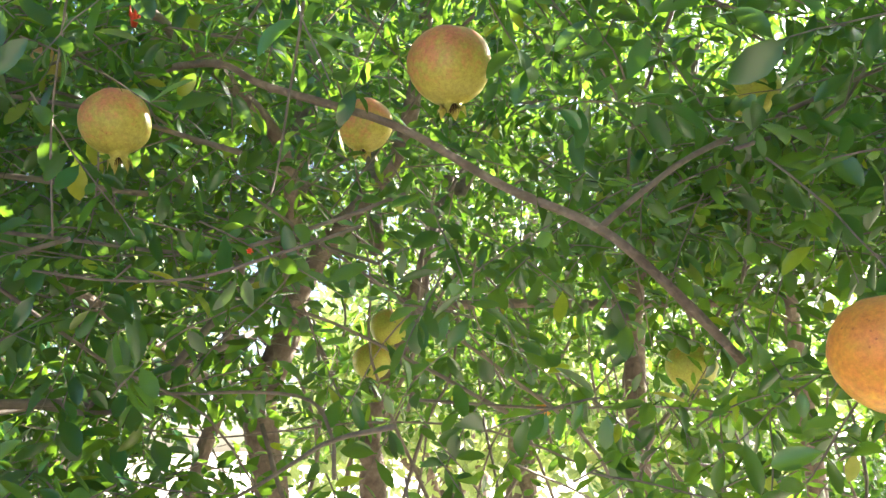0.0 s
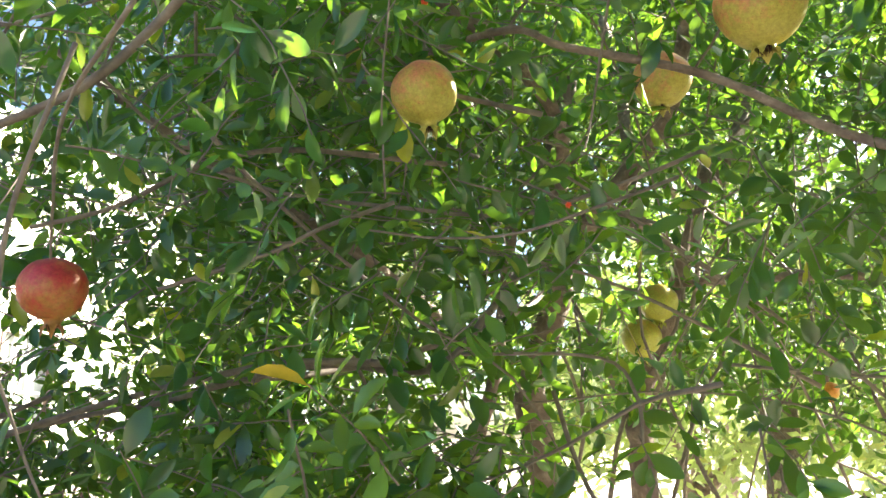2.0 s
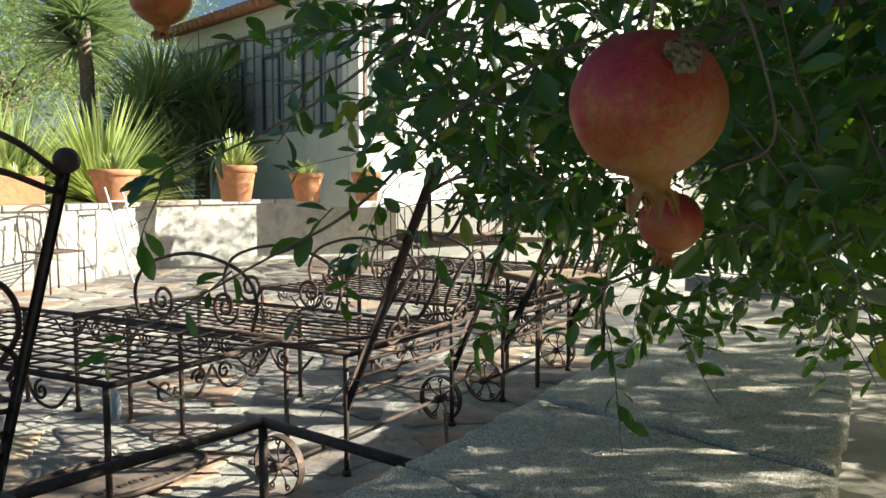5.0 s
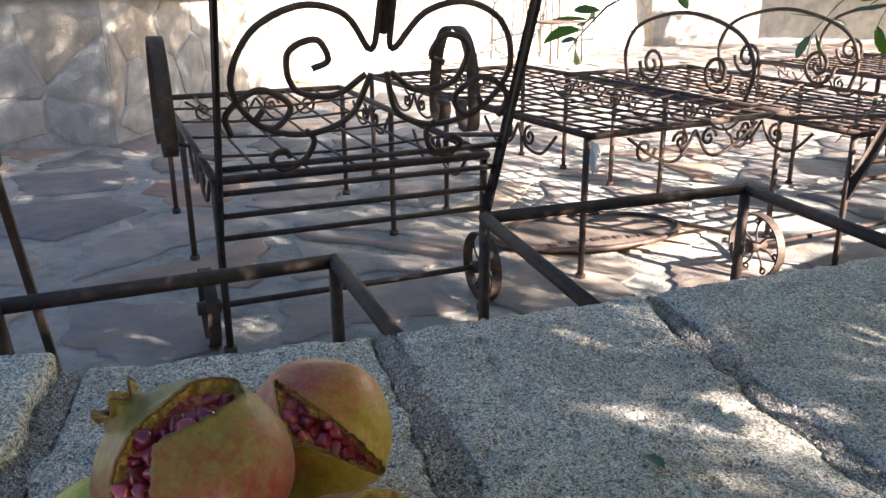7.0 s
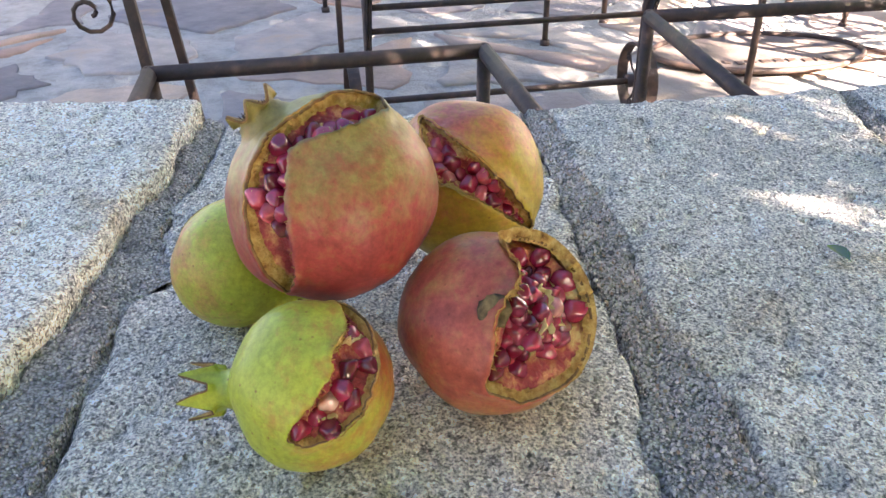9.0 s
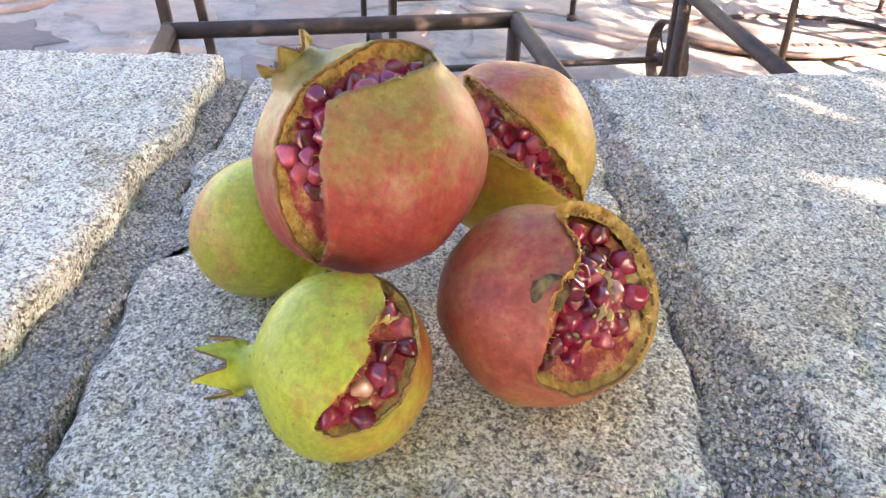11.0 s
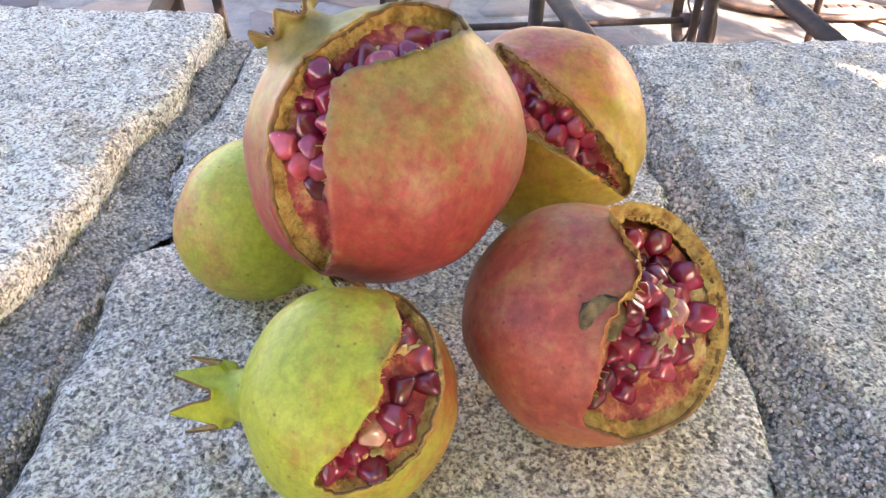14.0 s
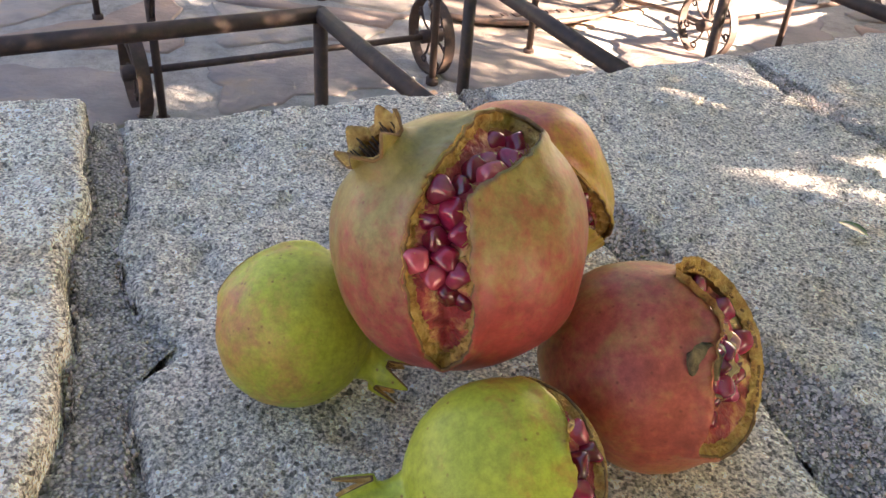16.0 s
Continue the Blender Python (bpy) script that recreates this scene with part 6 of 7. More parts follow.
        for y0, sg in (() if arms else ((0.02, 1), (W - 0.02, -1))):
            lines.append(smooth_line([P(0.30, y0), P(0.42, y0 + sg * 0.01), P(0.56, y0 + sg * 0.10), P(0.60, y0 + sg * 0.20), P(0.50, y0 + sg * 0.28), P(0.36, y0 + sg * 0.27), P(0.30, y0 + sg * 0.18), P(0.36, y0 + sg * 0.10), P(0.45, y0 + sg * 0.13), P(0.45, y0 + sg * 0.19), P(0.40, y0 + sg * 0.20)], 5))
            lines.append(smooth_line([P(0.86, y0), P(0.80, y0 + sg * 0.04), P(0.68, y0 + sg * 0.13), P(0.70, y0 + sg * 0.25), P(0.82, y0 + sg * 0.27), P(0.86, y0 + sg * 0.19), P(0.79, y0 + sg * 0.15), P(0.75, y0 + sg * 0.20)], 5))
            lines.append(spiral(P(0.30, y0 + sg * 0.12), 0.07, 1.7, 0.5, u, v * sg, 22))
        for s in (0.06, 0.13, 0.20, 0.27):
            lines.append([P(s, 0), P(s, W)])
        scroll_part("back_scroll", lines, 0.0075, root, sides=7)
        for y in (0.0, W):
            bm = bmesh.new()
            tube(bm, smooth_line([P(0.30, y), (0.2, y, H + 0.02), (0.32, y, H)], 5), 0.007, None, 6)
            part("back_stay", bm, IRON, root)
        for y in (-0.035, W + wheel_out):
            iron_wheel(root, (0.10, y, 0.105), 0.105, (0, 1, 0))
        bm = bmesh.new()
        tube(bm, [(0.10, -0.04, 0.105), (0.10, W + wheel_out + 0.005, 0.105)], 0.009, None, 8)
        part("axle", bm, IRON, root)
    return root


chaise((-2.255, 0.624), 192.8, W=0.72, L=1.45, H=0.465, label="rusty wrought-iron sun lounger with a scrolled reclining back", arms=True)
chaise((-2.71, 1.785), 198.7, W=0.844, L=1.65, H=0.465, back=False, label="rusty wrought-iron sun lounger with an open rod deck, lying flat")
chaise((-2.55, 2.53), 195.2, W=0.74, L=1.65, H=0.455, hoop=(0.62, 1.40), wheel_out=0.27, label="rusty wrought-iron sun lounger with its back raised and arched scroll arms")
chaise((-2.885, 3.765), 195.2, W=0.80, L=1.65, H=0.455, hoop=(0.62, 1.40), label="rusty wrought-iron sun lounger with its back raised, beside the side table")
chaise((-3.57, 4.95), 190.0, W=0.80, L=1.65, H=0.455, label="rusty wrought-iron sun lounger at the end of the patio")


def tow_bar(line):
    bm = bmesh.new()
    tube(bm, smooth_line(line, 6), 0.008, None, 7)
    return bm


def frame_stand(front_a, front_b, back_a, back_b, z, label):
    """An open stand of square iron bar: a three-sided top rail on four legs, its open side at the wall."""
    root = empty("iron_stand", (*front_a, FLOOR))
    tagged(root, label, "iron stand", "iron stands at the wall")
    o = Vector((*front_a, FLOOR))
    pts = [Vector((*q, z)) - o for q in (back_a, front_a, front_b, back_b)]
    for name, a, b in (("side_rail", 0, 1), ("front_rail", 1, 2), ("side_rail", 2, 3)):
        bm = bmesh.new()
        tube(bm, [pts[a], pts[a].lerp(pts[b], 0.5), pts[b]], 0.013, None, 8)
        bmesh.ops.create_uvsphere(bm, u_segments=8, v_segments=6, radius=0.0135, matrix=Matrix.Translation(pts[b]))
        part(name, bm, IRON, root)
    for p in pts:
        bm = bmesh.new()
        tube(bm, [p, (p.x, p.y, 0)], 0.012, None, 8)
        part("leg", bm, IRON, root)
    bm = bmesh.new()
    a, b = pts[1], pts[2]
    zz = 0.16
    tube(bm, [(a.x, a.y, zz), (b.x, b.y, zz)], 0.010, None, 8)
    part("stretcher", bm, IRON, root)
    return root


frame_stand((-1.346, -0.335), (-1.460, 0.178), (-1.06, -0.285), (-1.08, 0.258), -0.13, "dark iron stand with a square-cornered top rail")
frame_stand((-1.660, 0.487), (-1.775, 1.116), (-1.17, 0.548), (-1.27, 1.185), -0.13, "dark iron stand with a square-cornered top rail and rust spots")


def tiled_table(at, turn, sx, sy, h, mat_top, tiles, label, splay=0.0):
    """An iron side table with a tiled top and scrolled corners."""
    root = empty("side_table", (*at, FLOOR), turn)
    tagged(root, label, "table")
    bm = bmesh.new()
    box(bm, (0, 0, h - 0.035), (sx, sy, h - 0.004), None, 0.003)
    part("top_frame", bm, IRON, root, smooth=False)
    nx, ny = tiles
    for i in range(nx):
        for j in range(ny):
            bm = bmesh.new()
            box(bm, (sx * i / nx + 0.006, sy * j / ny + 0.006, h - 0.012), (sx * (i + 1) / nx - 0.003, sy * (j + 1) / ny - 0.003, h + 0.002), None, 0.0015)
            part("tile", bm, mat_top, root, smooth=False)
    for x in (0.02, sx - 0.02):
        for y in (0.02, sy - 0.02):
            bm = bmesh.new()
            sx2, sy2 = (splay if x > sx / 2 else -splay), (splay if y > sy / 2 else -splay)
            lean = Matrix(((1, 0, -sx2 / h, sx2), (0, 1, -sy2 / h, sy2), (0, 0, 1, 0), (0, 0, 0, 1)))
            box(bm, (x - 0.009, y - 0.009, 0), (x + 0.009, y + 0.009, h - 0.03), lean, 0.002)
            part("leg", bm, IRON, root, smooth=False)
            sgn = 1 if y < sy / 2 else -1
            scroll_part("scroll", [spiral((x, y + sgn * 0.06, h - 0.10), 0.045, 1.4, math.pi / 2, (0, sgn, 0), (0, 0, 1), 16)], 0.004, root, sides=5)
    return root


tiled_table((-1.467, -0.380), 190.0, 0.32, 0.42, 0.63, TILE, (4, 5), "small iron table with worn white ceramic tiles", 0.06)
tiled_table((-2.755, 3.305), 69.0, 0.44, 0.40, 0.575, TAN, (1, 1), "small iron side table with a tan top")


def far_chair(at, turn, label, mat=IRON, h=0.42):
    root = empty("garden_chair", (*at, FLOOR if mat is IRON else -0.08), turn)
    tagged(root, label, "chair")
    bm = bmesh.new()
    for line in ([(-0.2, -0.2, h), (0.2, -0.2, h)], [(-0.2, 0.2, h), (0.2, 0.2, h)], [(-0.2, -0.2, h), (-0.2, 0.2, h)], [(0.2, -0.2, h), (0.2, 0.2, h)]):
        tube(bm, line, 0.01, None, 6)
    for i in range(1, 6):
        tube(bm, [(-0.2 + 0.4 * i / 6, -0.2, h), (-0.2 + 0.4 * i / 6, 0.2, h)], 0.006, None, 5)
    part("seat", bm, mat, root)
    for x in (-0.2, 0.2):
        for y in (-0.2, 0.2):
            bm = bmesh.new()
            tube(bm, [(x, y, 0), (x * 0.97, y * 0.97, h)], 0.010, None, 6)
            part("leg", bm, mat, root)
    bm = bmesh.new()
    tube(bm, smooth_line([(-0.2, -0.2, h), (-0.24, -0.2, h + 0.35), (-0.25, 0, h + 0.45), (-0.24, 0.2, h + 0.35), (-0.2, 0.2, h)], 6), 0.010, None, 6)
    for i in range(1, 5):
        y = -0.2 + 0.4 * i / 5
        tube(bm, [(-0.2, y, h), (-0.24, y, h + 0.38)], 0.006, None, 5)
    part("backrest", bm, mat, root)
    return root


far_chair((-8.55, 2.75), 20, "small rusty iron garden chair against the retaining wall", h=0.40)
far_chair((-6.9, 5.8), -30, "wrought-iron garden chair by the steps")
far_chair((-6.2, 6.6), -60, "wrought-iron garden chair by the steps")
far_chair((-5.4, 7.6), -100, "wrought-iron garden chair under the house wall")


def paper_bag():
    bm = bmesh.new()
    bmesh.ops.create_icosphere(bm, subdivisions=3, radius=1.0)
    for v in bm.verts:
        v.co = Vector((v.co.x * 0.012, v.co.y * 0.016, v.co.z * 0.045)) * (1 + 0.35 * noise.noise(v.co * 2.5))
    ob = mesh_ob("plastic_bag", bm, BAG)
    ob.location = (-2.425, 0.995, -0.20)
    tagged(ob, "crumpled white plastic bag tied to a lounger leg", "plastic bag")


paper_bag()


def ground_bar():
    bm = tow_bar([(-1.9, 1.9, FLOOR + 0.03), (-2.25, 2.2, FLOOR + 0.05), (-2.50, 2.42, FLOOR + 0.105)])
    ob = mesh_ob("iron_bar", bm, IRON)
    tagged(ob, "long thin iron pull bar lying on the patio", "iron bar")
    mid, u, v = Vector((-2.86, 1.14, FLOOR)), Vector((-0.12, 0.99, 0)).normalized(), Vector((-0.99, -0.12, 0)).normalized()

    def oval(w, k, z):
        return mid + u * 0.36 * k * math.cos(w) + v * 0.20 * k * math.sin(w) + Vector((0, 0, z))

    bm = bmesh.new()
    tube(bm, [oval(w * math.pi / 16, 1.0, 0.03) for w in range(33)], 0.010, None, 7)
    tube(bm, smooth_line([oval(0, 1.0, 0.03), (-2.72, 1.62, FLOOR + 0.035), (-2.45, 1.62, FLOOR + 0.06), (-2.38, 1.53, FLOOR + 0.10)], 5), 0.008, None, 7)
    root = mesh_ob("iron_hoop", bm, IRON)
    tagged(root, "oval iron hoop with a lettered plate lying on the flagstones", "iron hoop")
    bm = bmesh.new()
    bm.faces.new([bm.verts.new(oval(w * math.pi / 20, 0.98, 0.026)) for w in range(40)])
    part("plate", bm, SIGN, root, "rust-brown sheet plate", smooth=False)
    rs = random.Random(6)
    q = -0.20
    while q < 0.22:
        w = rs.uniform(0.014, 0.034)
        bm = bmesh.new()
        o = mid + u * q - v * (0.10 + rs.uniform(-0.008, 0.008))
        m = Matrix(((u.x, v.x, 0, o.x), (u.y, v.y, 0, o.y), (0, 0, 1, FLOOR + 0.027), (0, 0, 0, 1)))
        box(bm, (0, -0.014, 0), (w, 0.014, 0.003), m)
        part("letter_bar", bm, IRON, root, smooth=False)
        q += w + rs.uniform(0.010, 0.022)


ground_bar()


# ---------------- house, pots and planting on the terrace ----------------
TERRACE = 0.19


def build_house():
    root = empty("house", (-9.40, 6.97, TERRACE), -1.5)
    tagged(root, "grey-green house with a glazed front and clay roof", "house")
    L, H, SILL, HEAD = 5.6, 3.03, 1.02, 2.70
    bm = bmesh.new()
    box(bm, (-L, 0, -0.05), (0, 0.25, SILL))
    box(bm, (-L, 0, HEAD), (0, 0.25, H))
    part("front_wall", bm, PAINT_GREEN, root, "grey-green rendered wall", smooth=False)
    bm = bmesh.new()
    box(bm, (-L, -0.03, SILL), (0, 0.0, SILL + 0.045), None, 0.006)
    part("window_sill", bm, PAINT_GREEN, root, smooth=False)
    for x in (-L, -0.10):
        bm = bmesh.new()
        box(bm, (x, -0.012, SILL + 0.047), (x + 0.10, 0.24, HEAD - 0.003))
        part("post", bm, PAINT_GREEN, root, smooth=False)
    bays = 9
    x0, x1 = -L + 0.105, -0.105
    for i in range(bays):
        a, b = x0 + (x1 - x0) * i / bays, x0 + (x1 - x0) * (i + 1) / bays
        win = empty("window")
        win.parent = root
        win.location = (a, 0.10, SILL + 0.05)
        bm = bmesh.new()
        w, h = b - a, HEAD - SILL - 0.055
        for q in (0.0, w / 2 - 0.009, w - 0.022):
            box(bm, (q, -0.03, 0), (q + 0.022, 0.02, h))
        rows = (0.0, h * 0.26, h * 0.52, h * 0.78, h - 0.03)
        for q in rows:
            box(bm, (0.024, -0.026, q), (w - 0.024, 0.016, q + 0.026))
        part("window_frame", bm, STEEL, win, "dark thin metal glazing bars", smooth=False)
        if i % 2:
            bm = bmesh.new()
            for q in (0.03, w - 0.075):
                box(bm, (q, -0.055, 0.03), (q + 0.045, -0.032, h * 0.76))
            for q in (0.03, h * 0.76 - 0.045):
                box(bm, (0.078, -0.053, q), (w - 0.078, -0.034, q + 0.045))
            part("casement", bm, BLUE_FRAME, win, "dark blue steel casement", smooth=False)
        bm = bmesh.new()
        box(bm, (0.01, 0.0, 0.01), (w - 0.01, 0.008, h - 0.01))
        part("pane", bm, GLASS, win, smooth=False)
    openings = ((0.10, 0.66, 0.95, 2.75), (2.55, 3.60, 0.20, 1.95))
    y, pieces = 0.02, []
    for ya, yb, za, zb in openings:
        pieces += [(y, ya, -0.05, 5.2), (ya, yb, -0.05, za), (ya, yb, zb, 5.2)]
        y = yb
    for ya, yb, za, zb in pieces + [(y, 8.0, -0.05, 5.2)]:
        bm = bmesh.new()
        box(bm, (0.0, ya, za), (0.25, yb, zb))
        part("gable_wall", bm, PAINT_WHITE, root, "sunlit white rendered wall", smooth=False)
    for ya, yb, za, zb in openings:
        win = empty("window")
        win.parent = root
        win.location = (0.12, ya, za)
        w, h = yb - ya, zb - za
        bm = bmesh.new()
        for q in (0.0, w - 0.05):
            box(bm, (0.04, q, 0), (0.15, q + 0.05, h))
        for q in (0.0, h - 0.05):
            box(bm, (0.043, 0.052, q), (0.147, w - 0.052, q + 0.05))
        part("window_frame", bm, WOOD_RED, win, "red-brown timber frame", smooth=False)
        bm = bmesh.new()
        nx, nz = 2 if w < 0.8 else 3, 5 if w < 0.8 else 4
        for k in range(1, nx):
            box(bm, (0.02, 0.05 + (w - 0.1) * k / nx - 0.012, 0.05), (0.06, 0.05 + (w - 0.1) * k / nx + 0.012, h - 0.05))
        for k in range(1, nz):
            box(bm, (0.022, 0.053, h * k / nz - 0.012), (0.058, w - 0.053, h * k / nz + 0.012))
        part("glazing_bar", bm, PAINT_WHITE, win, "white painted glazing bars", smooth=False)
        bm = bmesh.new()
        box(bm, (-0.02, 0.02, 0.02), (-0.01, w - 0.02, h - 0.02))
        part("pane", bm, GLASS, win, smooth=False)
    bm = bmesh.new()
    vs = [bm.verts.new(q) for q in ((-L - 0.3, -0.30, H + 0.02), (-0.02, -0.30, H + 0.02), (-0.02, 3.5, H + 1.12), (-L - 0.3, 3.5, H + 1.12))]
    bm.faces.new(vs)
    roof = part("roof", bm, ROOF, root, "weathered clay barrel tiles", smooth=False)
    for i in range(30):
        x = -L - 0.2 + (L + 0.08) * i / 29
        bm = bmesh.new()
        tube(bm, [(x, -0.35, H - 0.0), (x, 3.5, H + 1.12)], 0.085, None, 6)
        part("roof_course", bm, ROOF, roof)
    bm = bmesh.new()
    box(bm, (-L, 0.26, 0), (-L + 0.2, 6.5, H))
    box(bm, (-L + 0.21, 3.0, 0), (-0.01, 3.2, H))
    part("inner_wall", bm, PAINT_GREEN, root, smooth=False)


build_house()


def pot(at, r, h, label, square=False):
    root = empty("flower_pot", at)
    tagged(root, label, "flower pot", "clay pots on the terrace edge")
    bm = bmesh.new()
    n = 28
    prof = [(0.0, 0.0), (r * 0.68, 0.0), (r * 0.70, 0.01), (r * 0.92, h * 0.80), (r * 0.93, h * 0.81), (r * 1.0, h * 0.82), (r * 1.02, h * 0.98), (r * 0.98, h), (r * 0.88, h), (r * 0.86, h * 0.86), (0.0, h * 0.86)]
    rings = []
    for q, z in prof:
        rings.append([bm.verts.new((q * math.cos(2 * math.pi * i / n), q * math.sin(2 * math.pi * i / n), z)) for i in range(n)] if q else [bm.verts.new((0, 0, z))])
    for a, b in zip(rings, rings[1:]):
        for i in range(n):
            j = (i + 1) % n
            f = [a[i % len(a)], a[j % len(a)], b[j % len(b)], b[i % len(b)]]
            f = list(dict.fromkeys(f))
            bm.faces.new(f)
    bmesh.ops.recalc_face_normals(bm, faces=bm.faces)
    part("clay_pot", bm, TERRA, root, "weathered terracotta")
    return root


def blades(bm, at, count, length, width, spread, rng, droop=0.3):
    """Sword leaves that rise from one point and arch outwards."""
    for i in range(count):
        w = rng.uniform(0, 6.283)
        e = rng.uniform(0.15, 1.0) * spread
        L = length * rng.uniform(0.7, 1.1)
        side = Vector((-math.sin(w), math.cos(w), 0))
        p, d = Vector(at), Vector((math.cos(w) * math.sin(e), math.sin(w) * math.sin(e), math.cos(e)))
        prev = None
        for k in range(6):
            t = k / 5
            ww = width * (0.6 + 0.6 * t if t < 0.4 else 0.84 * (1 - t) / 0.6 + 0.02)
            a, b, c = bm.verts.new(p - side * ww / 2), bm.verts.new(p - d.cross(side) * ww * 0.15), bm.verts.new(p + side * ww / 2)
            if prev:
                bm.faces.new((prev[0], prev[1], b, a))
                bm.faces.new((prev[1], prev[2], c, b))
            prev = (a, b, c)
            p = p + d * L / 5
            d = (d + Vector((0, 0, -droop * t)) * 0.5).normalized()


rp = random.Random(8)
p1 = pot((-9.16, 5.10, 0.25), 0.25, 0.44, "terracotta pot with a spiky agave on the terrace edge")
bm = bmesh.new()
blades(bm, (0, 0, 0.36), 70, 0.52, 0.075, 1.15, rp, 0.15)
part("agave", bm, YUCCA, p1, "bright green spiky agave leaves")
p2 = pot((-8.75, 5.85, 0.25), 0.21, 0.35, "terracotta pot with a low succulent on the terrace edge")
bm = bmesh.new()
blades(bm, (0, 0, 0.28), 70, 0.27, 0.035, 1.2, rp, 0.3)
part("succulent", bm, YUCCA, p2, "grey-green succulent")
p3 = pot((-8.30, 6.45, 0.25), 0.19, 0.36, "terracotta pot with a small shrub on the terrace edge")
bm = bmesh.new()
blades(bm, (0, 0, 0.28), 60, 0.28, 0.035, 1.1, rp, 0.3)
part("shrub", bm, YUCCA, p3)
p4 = pot((-9.50, 3.74, 0.25), 0.28, 0.38, "pale clay pot with dry succulents on the terrace edge")
bm = bmesh.new()
blades(bm, (0, 0, 0.3), 50, 0.32, 0.04, 0.9, rp, 0.2)
part("succulent", bm, SCRUB, p4)


def planter():
    root = empty("planter_box", (-9.42, 2.50, 0.25), 82)
    tagged(root, "long rectangular clay planter on the terrace edge", "planter")
    bm = bmesh.new()
    box(bm, (-0.42, -0.15, 0), (0.42, 0.15, 0.30), None, 0.012)
    part("trough", bm, TERRA, root, smooth=False)
    bm = bmesh.new()
    for k in range(5):
        blades(bm, (-0.34 + 0.17 * k, 0, 0.28), 14, 0.20, 0.035, 1.1, rp, 0.4)
    part("succulent", bm, YUCCA, root)["kind"] = "stuff"


planter()


def rosette(name, at, count, length, width, spread, mat, label, trunk=0.0, heads=1, droop=0.2):
    root = empty(name, at)
    tagged(root, label, "yucca")
    rng = random.Random(int(abs(at[0] * 100 + at[1] * 10)))
    if trunk:
        bm = bmesh.new()
        tube(bm, smooth_line([(0, 0, -0.1), (0.05, 0.02, trunk * 0.5), (0, 0, trunk)], 5), 0.13, 0.10, 9, 0.3)
        part("trunk", bm, BARK, root)
    for k in range(heads):
        bm = bmesh.new()
        c = (rng.uniform(-0.35, 0.35) * (k > 0), rng.uniform(-0.35, 0.35) * (k > 0), trunk - 0.35 * k * (trunk > 0))
        blades(bm, c, count, length, width, spread, rng, droop)
        part("leaf_rosette", bm, mat, root)


rosette("yucca", (-11.0, 4.15, TERRACE), 230, 1.45, 0.07, 1.5, YUCCA, "large bright fountain of sword leaves in the sun", 0.0, 2, 0.25)
rosette("yucca", (-11.6, 2.9, TERRACE), 230, 1.45, 0.07, 1.5, YUCCA, "large bright fountain of sword leaves in the sun", 0.0, 2, 0.25)
rosette("yucca", (-11.2, 1.3, TERRACE), 190, 1.2, 0.06, 1.4, YUCCA, "bright clump of sword leaves on the terrace", 0.0, 2, 0.25)
rosette("yucca_tree", (-12.5, 5.6, TERRACE), 330, 1.15, 0.06, 2.7, YUCCA_DARK, "tall dark shaggy yucca with drooping old leaves", 1.6, 4, 0.5)
rosette("yucca_tree", (-13.6, 4.9, TERRACE), 280, 1.35, 0.06, 2.0, YUCCA_DARK, "tall yucca with a crown of stiff leaves", 2.9, 2, 0.3)
rosette("yucca_tree", (-12.9, 6.5, TERRACE), 300, 1.2, 0.06, 2.4, YUCCA_DARK, "dark shaggy yucca beside the house", 1.7, 3, 0.5)


def far_tree(at, R, H, seed, label, low=0.45):
    rng = random.Random(seed)
    root = empty("tree", at)
    tagged(root, label, "tree", "trees behind the house")
    bm = bmesh.new()
    tube(bm, smooth_line([(0, 0, -0.2), (0.1, 0.05, H * 0.3), (0, 0, H * 0.6)], 5), 0.14, 0.05, 8, 0.3)
    for k in range(6):
        w = rng.uniform(0, 6.28)
        tube(bm, smooth_line([(0, 0, H * rng.uniform(0.25, 0.5)), (R * 0.4 * math.cos(w), R * 0.4 * math.sin(w), H * 0.6), (R * 0.7 * math.cos(w), R * 0.7 * math.sin(w), H * rng.uniform(0.6, 0.9))], 4), 0.05, 0.015, 6)
    part("trunk", bm, BARK, root)
    verts, faces = [], []
    clumps = [Vector((R * 0.8 * rng.uniform(-1, 1), R * 0.8 * rng.uniform(-1, 1), H * rng.uniform(low, 1.0))) for k in range(26)]
    for k in range(6500):
        c = rng.choice(clumps)
        q = c + Vector((rng.gauss(0, 1), rng.gauss(0, 1), rng.gauss(0, 0.8))) * R * 0.19
        a = Vector((rng.uniform(-1, 1), rng.uniform(-1, 1), rng.uniform(-1, 1))).normalized()
        b = a.orthogonal().normalized()
        s = rng.uniform(0.04, 0.09)
        i = len(verts)
        verts += [q - a * s, q + b * s * 0.4, q + a * s, q - b * s * 0.4]
        faces.append((i, i + 1, i + 2, i + 3))
    array_ob("crown", [tuple(v) for v in verts], faces, SCRUB, root)["kind"] = "stuff"


far_tree((-20.0, 5.4, TERRACE), 2.6, 4.6, 1, "feathery green tree beyond the terrace")
far_tree((-22.5, 8.2, TERRACE), 3.0, 5.6, 2, "feathery green tree beyond the terrace")
far_tree((-19.5, 3.2, TERRACE), 2.8, 4.6, 3, "feathery green tree beyond the terrace")
far_tree((-12.0, -2.5, TERRACE), 2.0, 3.4, 4, "feathery green tree beyond the terrace")
far_tree((-17.2, 0.8, TERRACE), 2.6, 4.2, 10, "feathery green tree beyond the terrace")
far_tree((-12.5, -5.5, TERRACE), 2.2, 3.4, 11, "feathery green tree beyond the terrace")
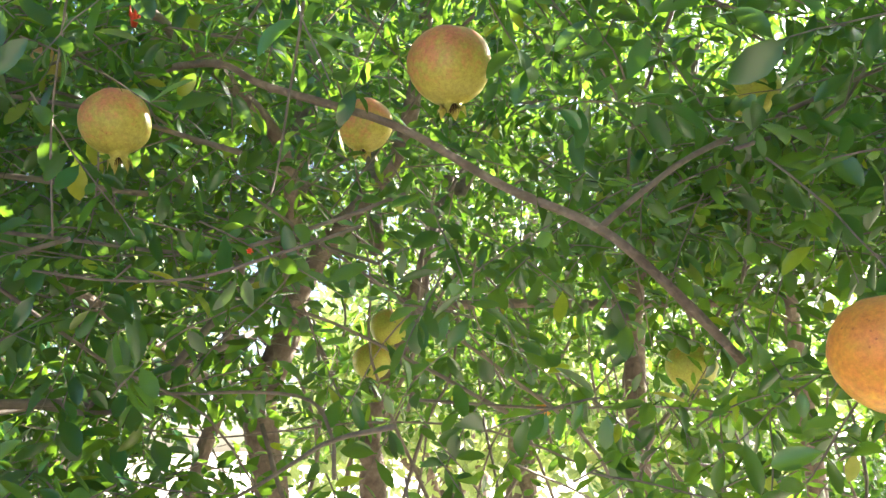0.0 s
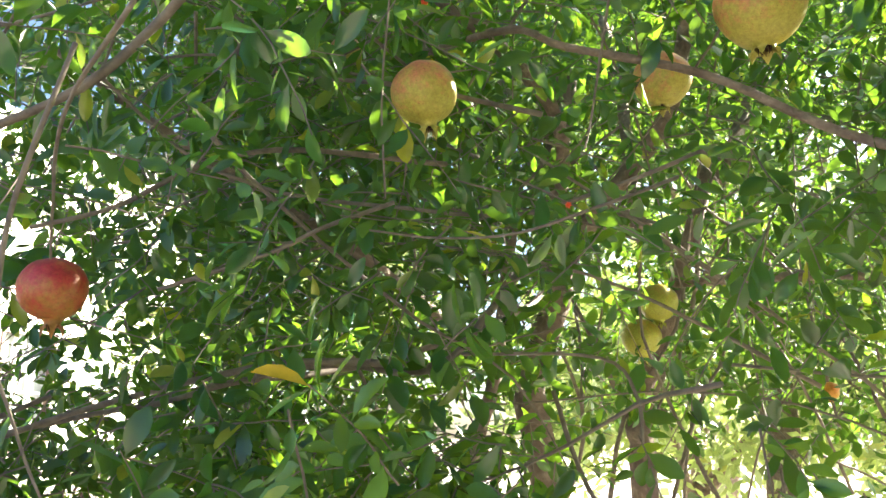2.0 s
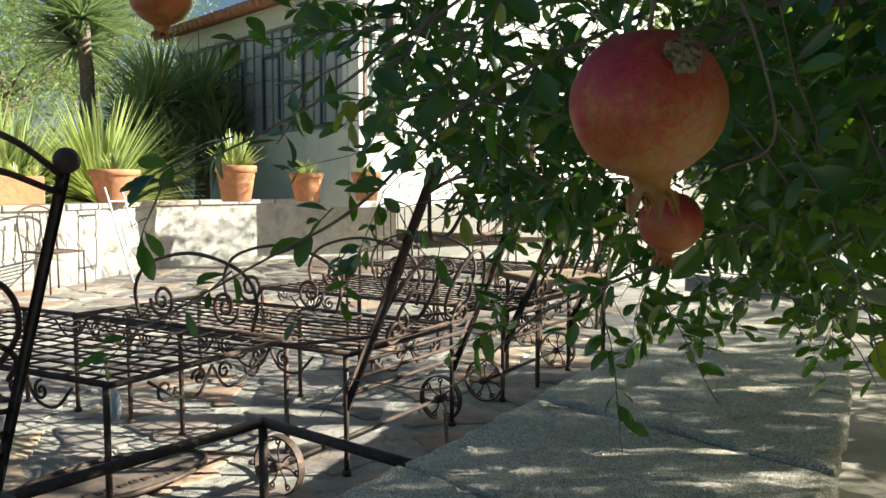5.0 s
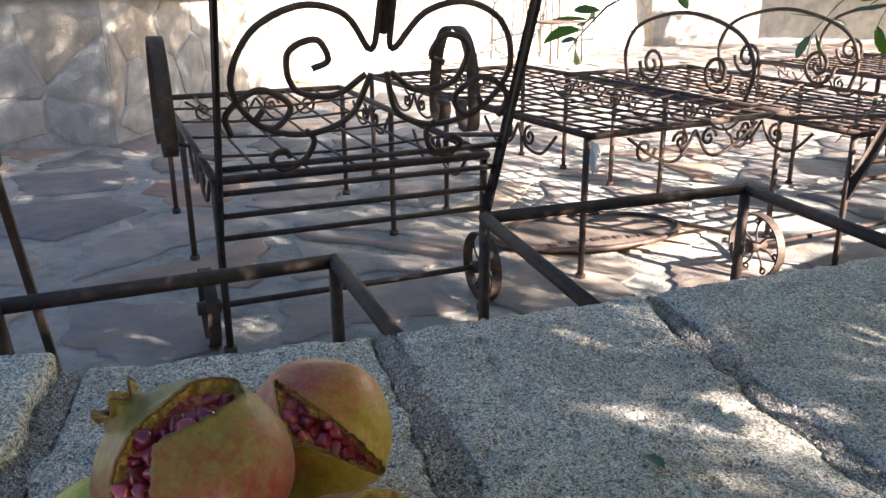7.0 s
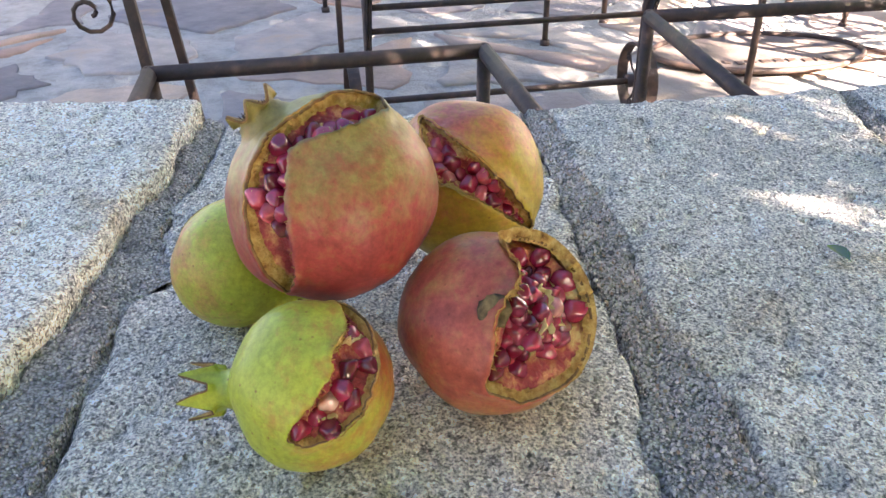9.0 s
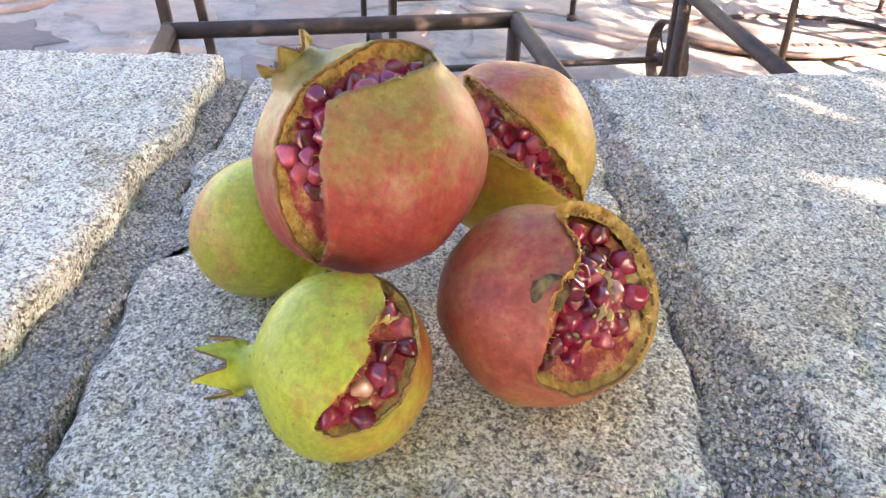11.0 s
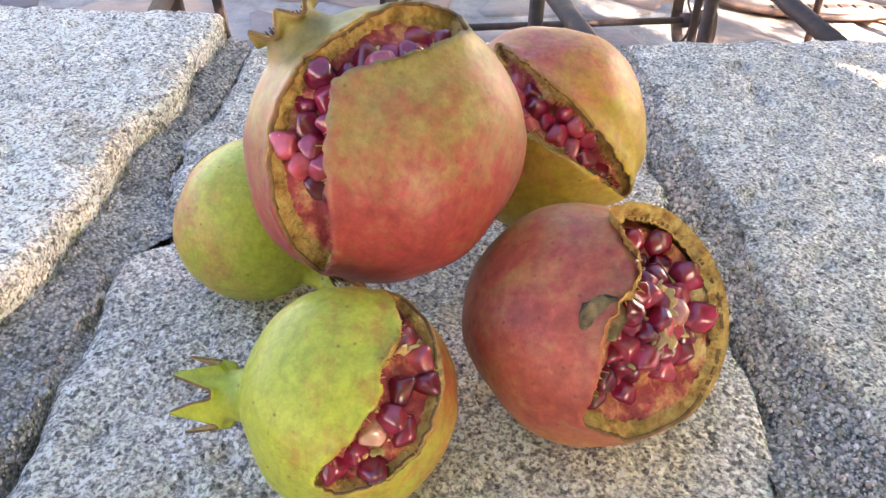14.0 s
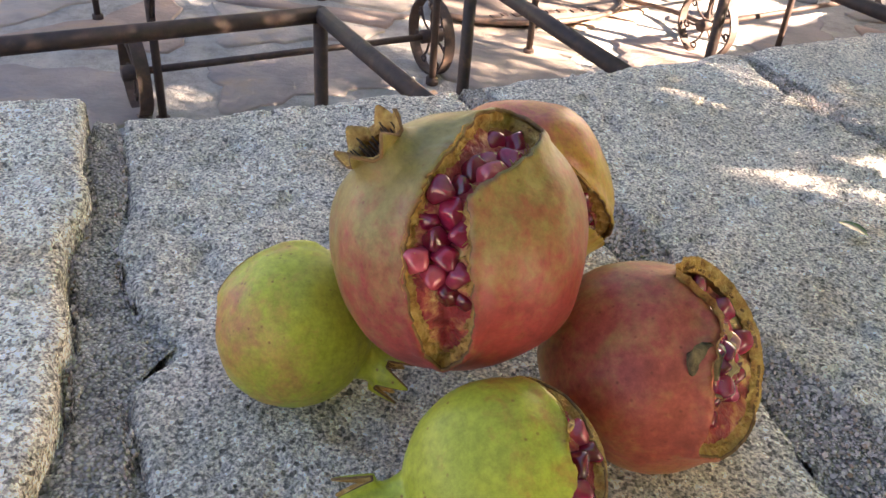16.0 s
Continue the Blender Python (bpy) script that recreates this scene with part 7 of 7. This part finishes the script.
# this high crown is added to cast shade on the far retaining wall
far_tree((0.7, 6.1, FLOOR), 1.5, 5.2, 12, "taller tree added beyond the garden wall to shade the retaining wall", 0.68)
far_tree((0.2, 6.9, FLOOR), 1.3, 2.2, 8, "young sunlit tree beyond the garden wall")
far_tree((1.9, 6.7, FLOOR), 1.3, 2.2, 9, "young sunlit tree beyond the garden wall")
far_tree((6.6, 8.2, FLOOR), 2.2, 4.2, 5, "sunlit green tree across the track")
far_tree((0.6, 11.5, FLOOR), 2.4, 4.6, 6, "sunlit green tree across the track")
far_tree((-4.6, 10.5, FLOOR), 2.2, 4.0, 7, "sunlit green tree across the track")


def folding_chair():
    root = empty("folding_chair", (-8.98, 3.52, 0.25), 38)
    tagged(root, "white metal folding chair leaning at the terrace edge", "chair")
    for y in (-0.16, 0.16):
        bm = bmesh.new()
        tube(bm, [(0.30, y, -0.84), (0.0, y, 0.18)], 0.014, None, 6)
        part("side_bar", bm, WHITE_METAL, root)
    bm = bmesh.new()
    tube(bm, [(0.044, -0.16, 0.03), (0.044, 0.16, 0.03)], 0.010, None, 6)
    tube(bm, [(0.19, -0.16, -0.46), (0.19, 0.16, -0.46)], 0.010, None, 6)
    part("cross_bar", bm, WHITE_METAL, root)


folding_chair()


def wooden_rail():
    root = empty("wooden_rail", (-0.95, 4.08, FLOOR))
    tagged(root, "weathered timber rail on posts in front of the garden wall", "fence rail")
    bm = bmesh.new()
    tube(bm, smooth_line([(0, 0, 0.80), (0.63, 0.05, 0.72), (1.26, 0.04, 0.68), (2.4, 0.0, 0.70)], 5), 0.045, 0.04, 8, 0.2)
    part("rail", bm, WOOD, root)
    for x, z in ((0.1, 0.78), (1.3, 0.66), (2.35, 0.68)):
        bm = bmesh.new()
        tube(bm, [(x, 0.05, -0.05), (x, 0.04, z * 0.5), (x, 0.03, z)], 0.05, 0.045, 8, 0.2)
        part("post", bm, WOOD, root)


wooden_rail()


def bucket():
    bm = bmesh.new()
    bmesh.ops.create_cone(bm, cap_ends=True, segments=20, radius1=0.15, radius2=0.19, depth=0.42)
    ob = mesh_ob("bucket", bm, BLUE)
    ob.location = (-4.2, 16.6, FLOOR + 0.19)
    tagged(ob, "blue plastic bucket standing on the pale track", "bucket")


bucket()


def fallen_leaf(at, turn, mat, size=0.016):
    me = bpy.data.meshes.new("fallen_leaf")
    me.from_pydata(leaf_points(size * 1.6, size * 0.7, 0.1, 0.15), [], LEAF_FACES)
    me.polygons.foreach_set("use_smooth", [True] * len(me.polygons))
    me.materials.append(mat)
    ob = new("fallen_leaf", me)
    ob.matrix_world = pose(*at, 0, 0, turn)
    tagged(ob, "small green leaf fallen on the coping stone", "leaf", "fallen leaves")


fallen_leaf((-0.579, 0.379, 0.009), 100, LEAF_ONE)
fallen_leaf((-1.05, 1.35, 0.012), 30, LEAF_ONE, 0.03)
fallen_leaf((-0.95, 1.05, 0.012), 70, LEAF_ONE, 0.02)


def shrub(at, R, H, seed, mat, label):
    """A loose bush: stems and a rough cloud of leaves in clumps."""
    rng = random.Random(seed)
    root = empty("shrub", at)
    tagged(root, label, "shrub", "shrubs behind the tree")
    bm = bmesh.new()
    clumps = []
    for k in range(16):
        w = rng.uniform(0, 6.28)
        tip = Vector((R * rng.uniform(0.2, 1) * math.cos(w), R * rng.uniform(0.2, 1) * math.sin(w), H * rng.uniform(0.35, 1)))
        tube(bm, smooth_line([(0, 0, -0.05), tip * 0.5 + Vector((0, 0, H * 0.1)), tip], 4), 0.012, 0.004, 5)
        clumps += [tip, tip * 0.75 + Vector((0, 0, 0.1)), tip * 0.55]
    part("stem", bm, BARK, root)
    verts, faces = [], []
    for k in range(3800):
        c = rng.choice(clumps)
        q = c + Vector((rng.gauss(0, 1), rng.gauss(0, 1), rng.gauss(0, 1))) * R * 0.15
        a = Vector((rng.uniform(-1, 1), rng.uniform(-1, 1), rng.uniform(-1, 1))).normalized()
        b = a.orthogonal().normalized()
        s = rng.uniform(0.022, 0.045)
        i = len(verts)
        verts += [q - a * s, q + b * s * 0.42, q + a * s, q - b * s * 0.42]
        faces.append((i, i + 1, i + 2, i + 3))
    array_ob("foliage", [tuple(v) for v in verts], faces, mat, root)["kind"] = "stuff"


for n, (x, y, R, H) in enumerate(((1.7, 4.2, 0.7, 1.2), (2.5, 3.9, 0.8, 1.2), (2.2, 4.8, 0.8, 1.4))):
    shrub((x, y, FLOOR), R, H, 300 + n, LEAF, "sunlit yellow-green bush behind the tree")

# ---------------- the flagstones of the patio ----------------
def build_flagstones():
    m = Matrix.Translation((-9.9, -1.6, FLOOR + 0.002))
    stone_face(PATIO, m, 9.0, 8.6, 17, 18, SLATE, 0.044, 0.007, 33, "flagstone", 0.5, 0.001)


build_flagstones()
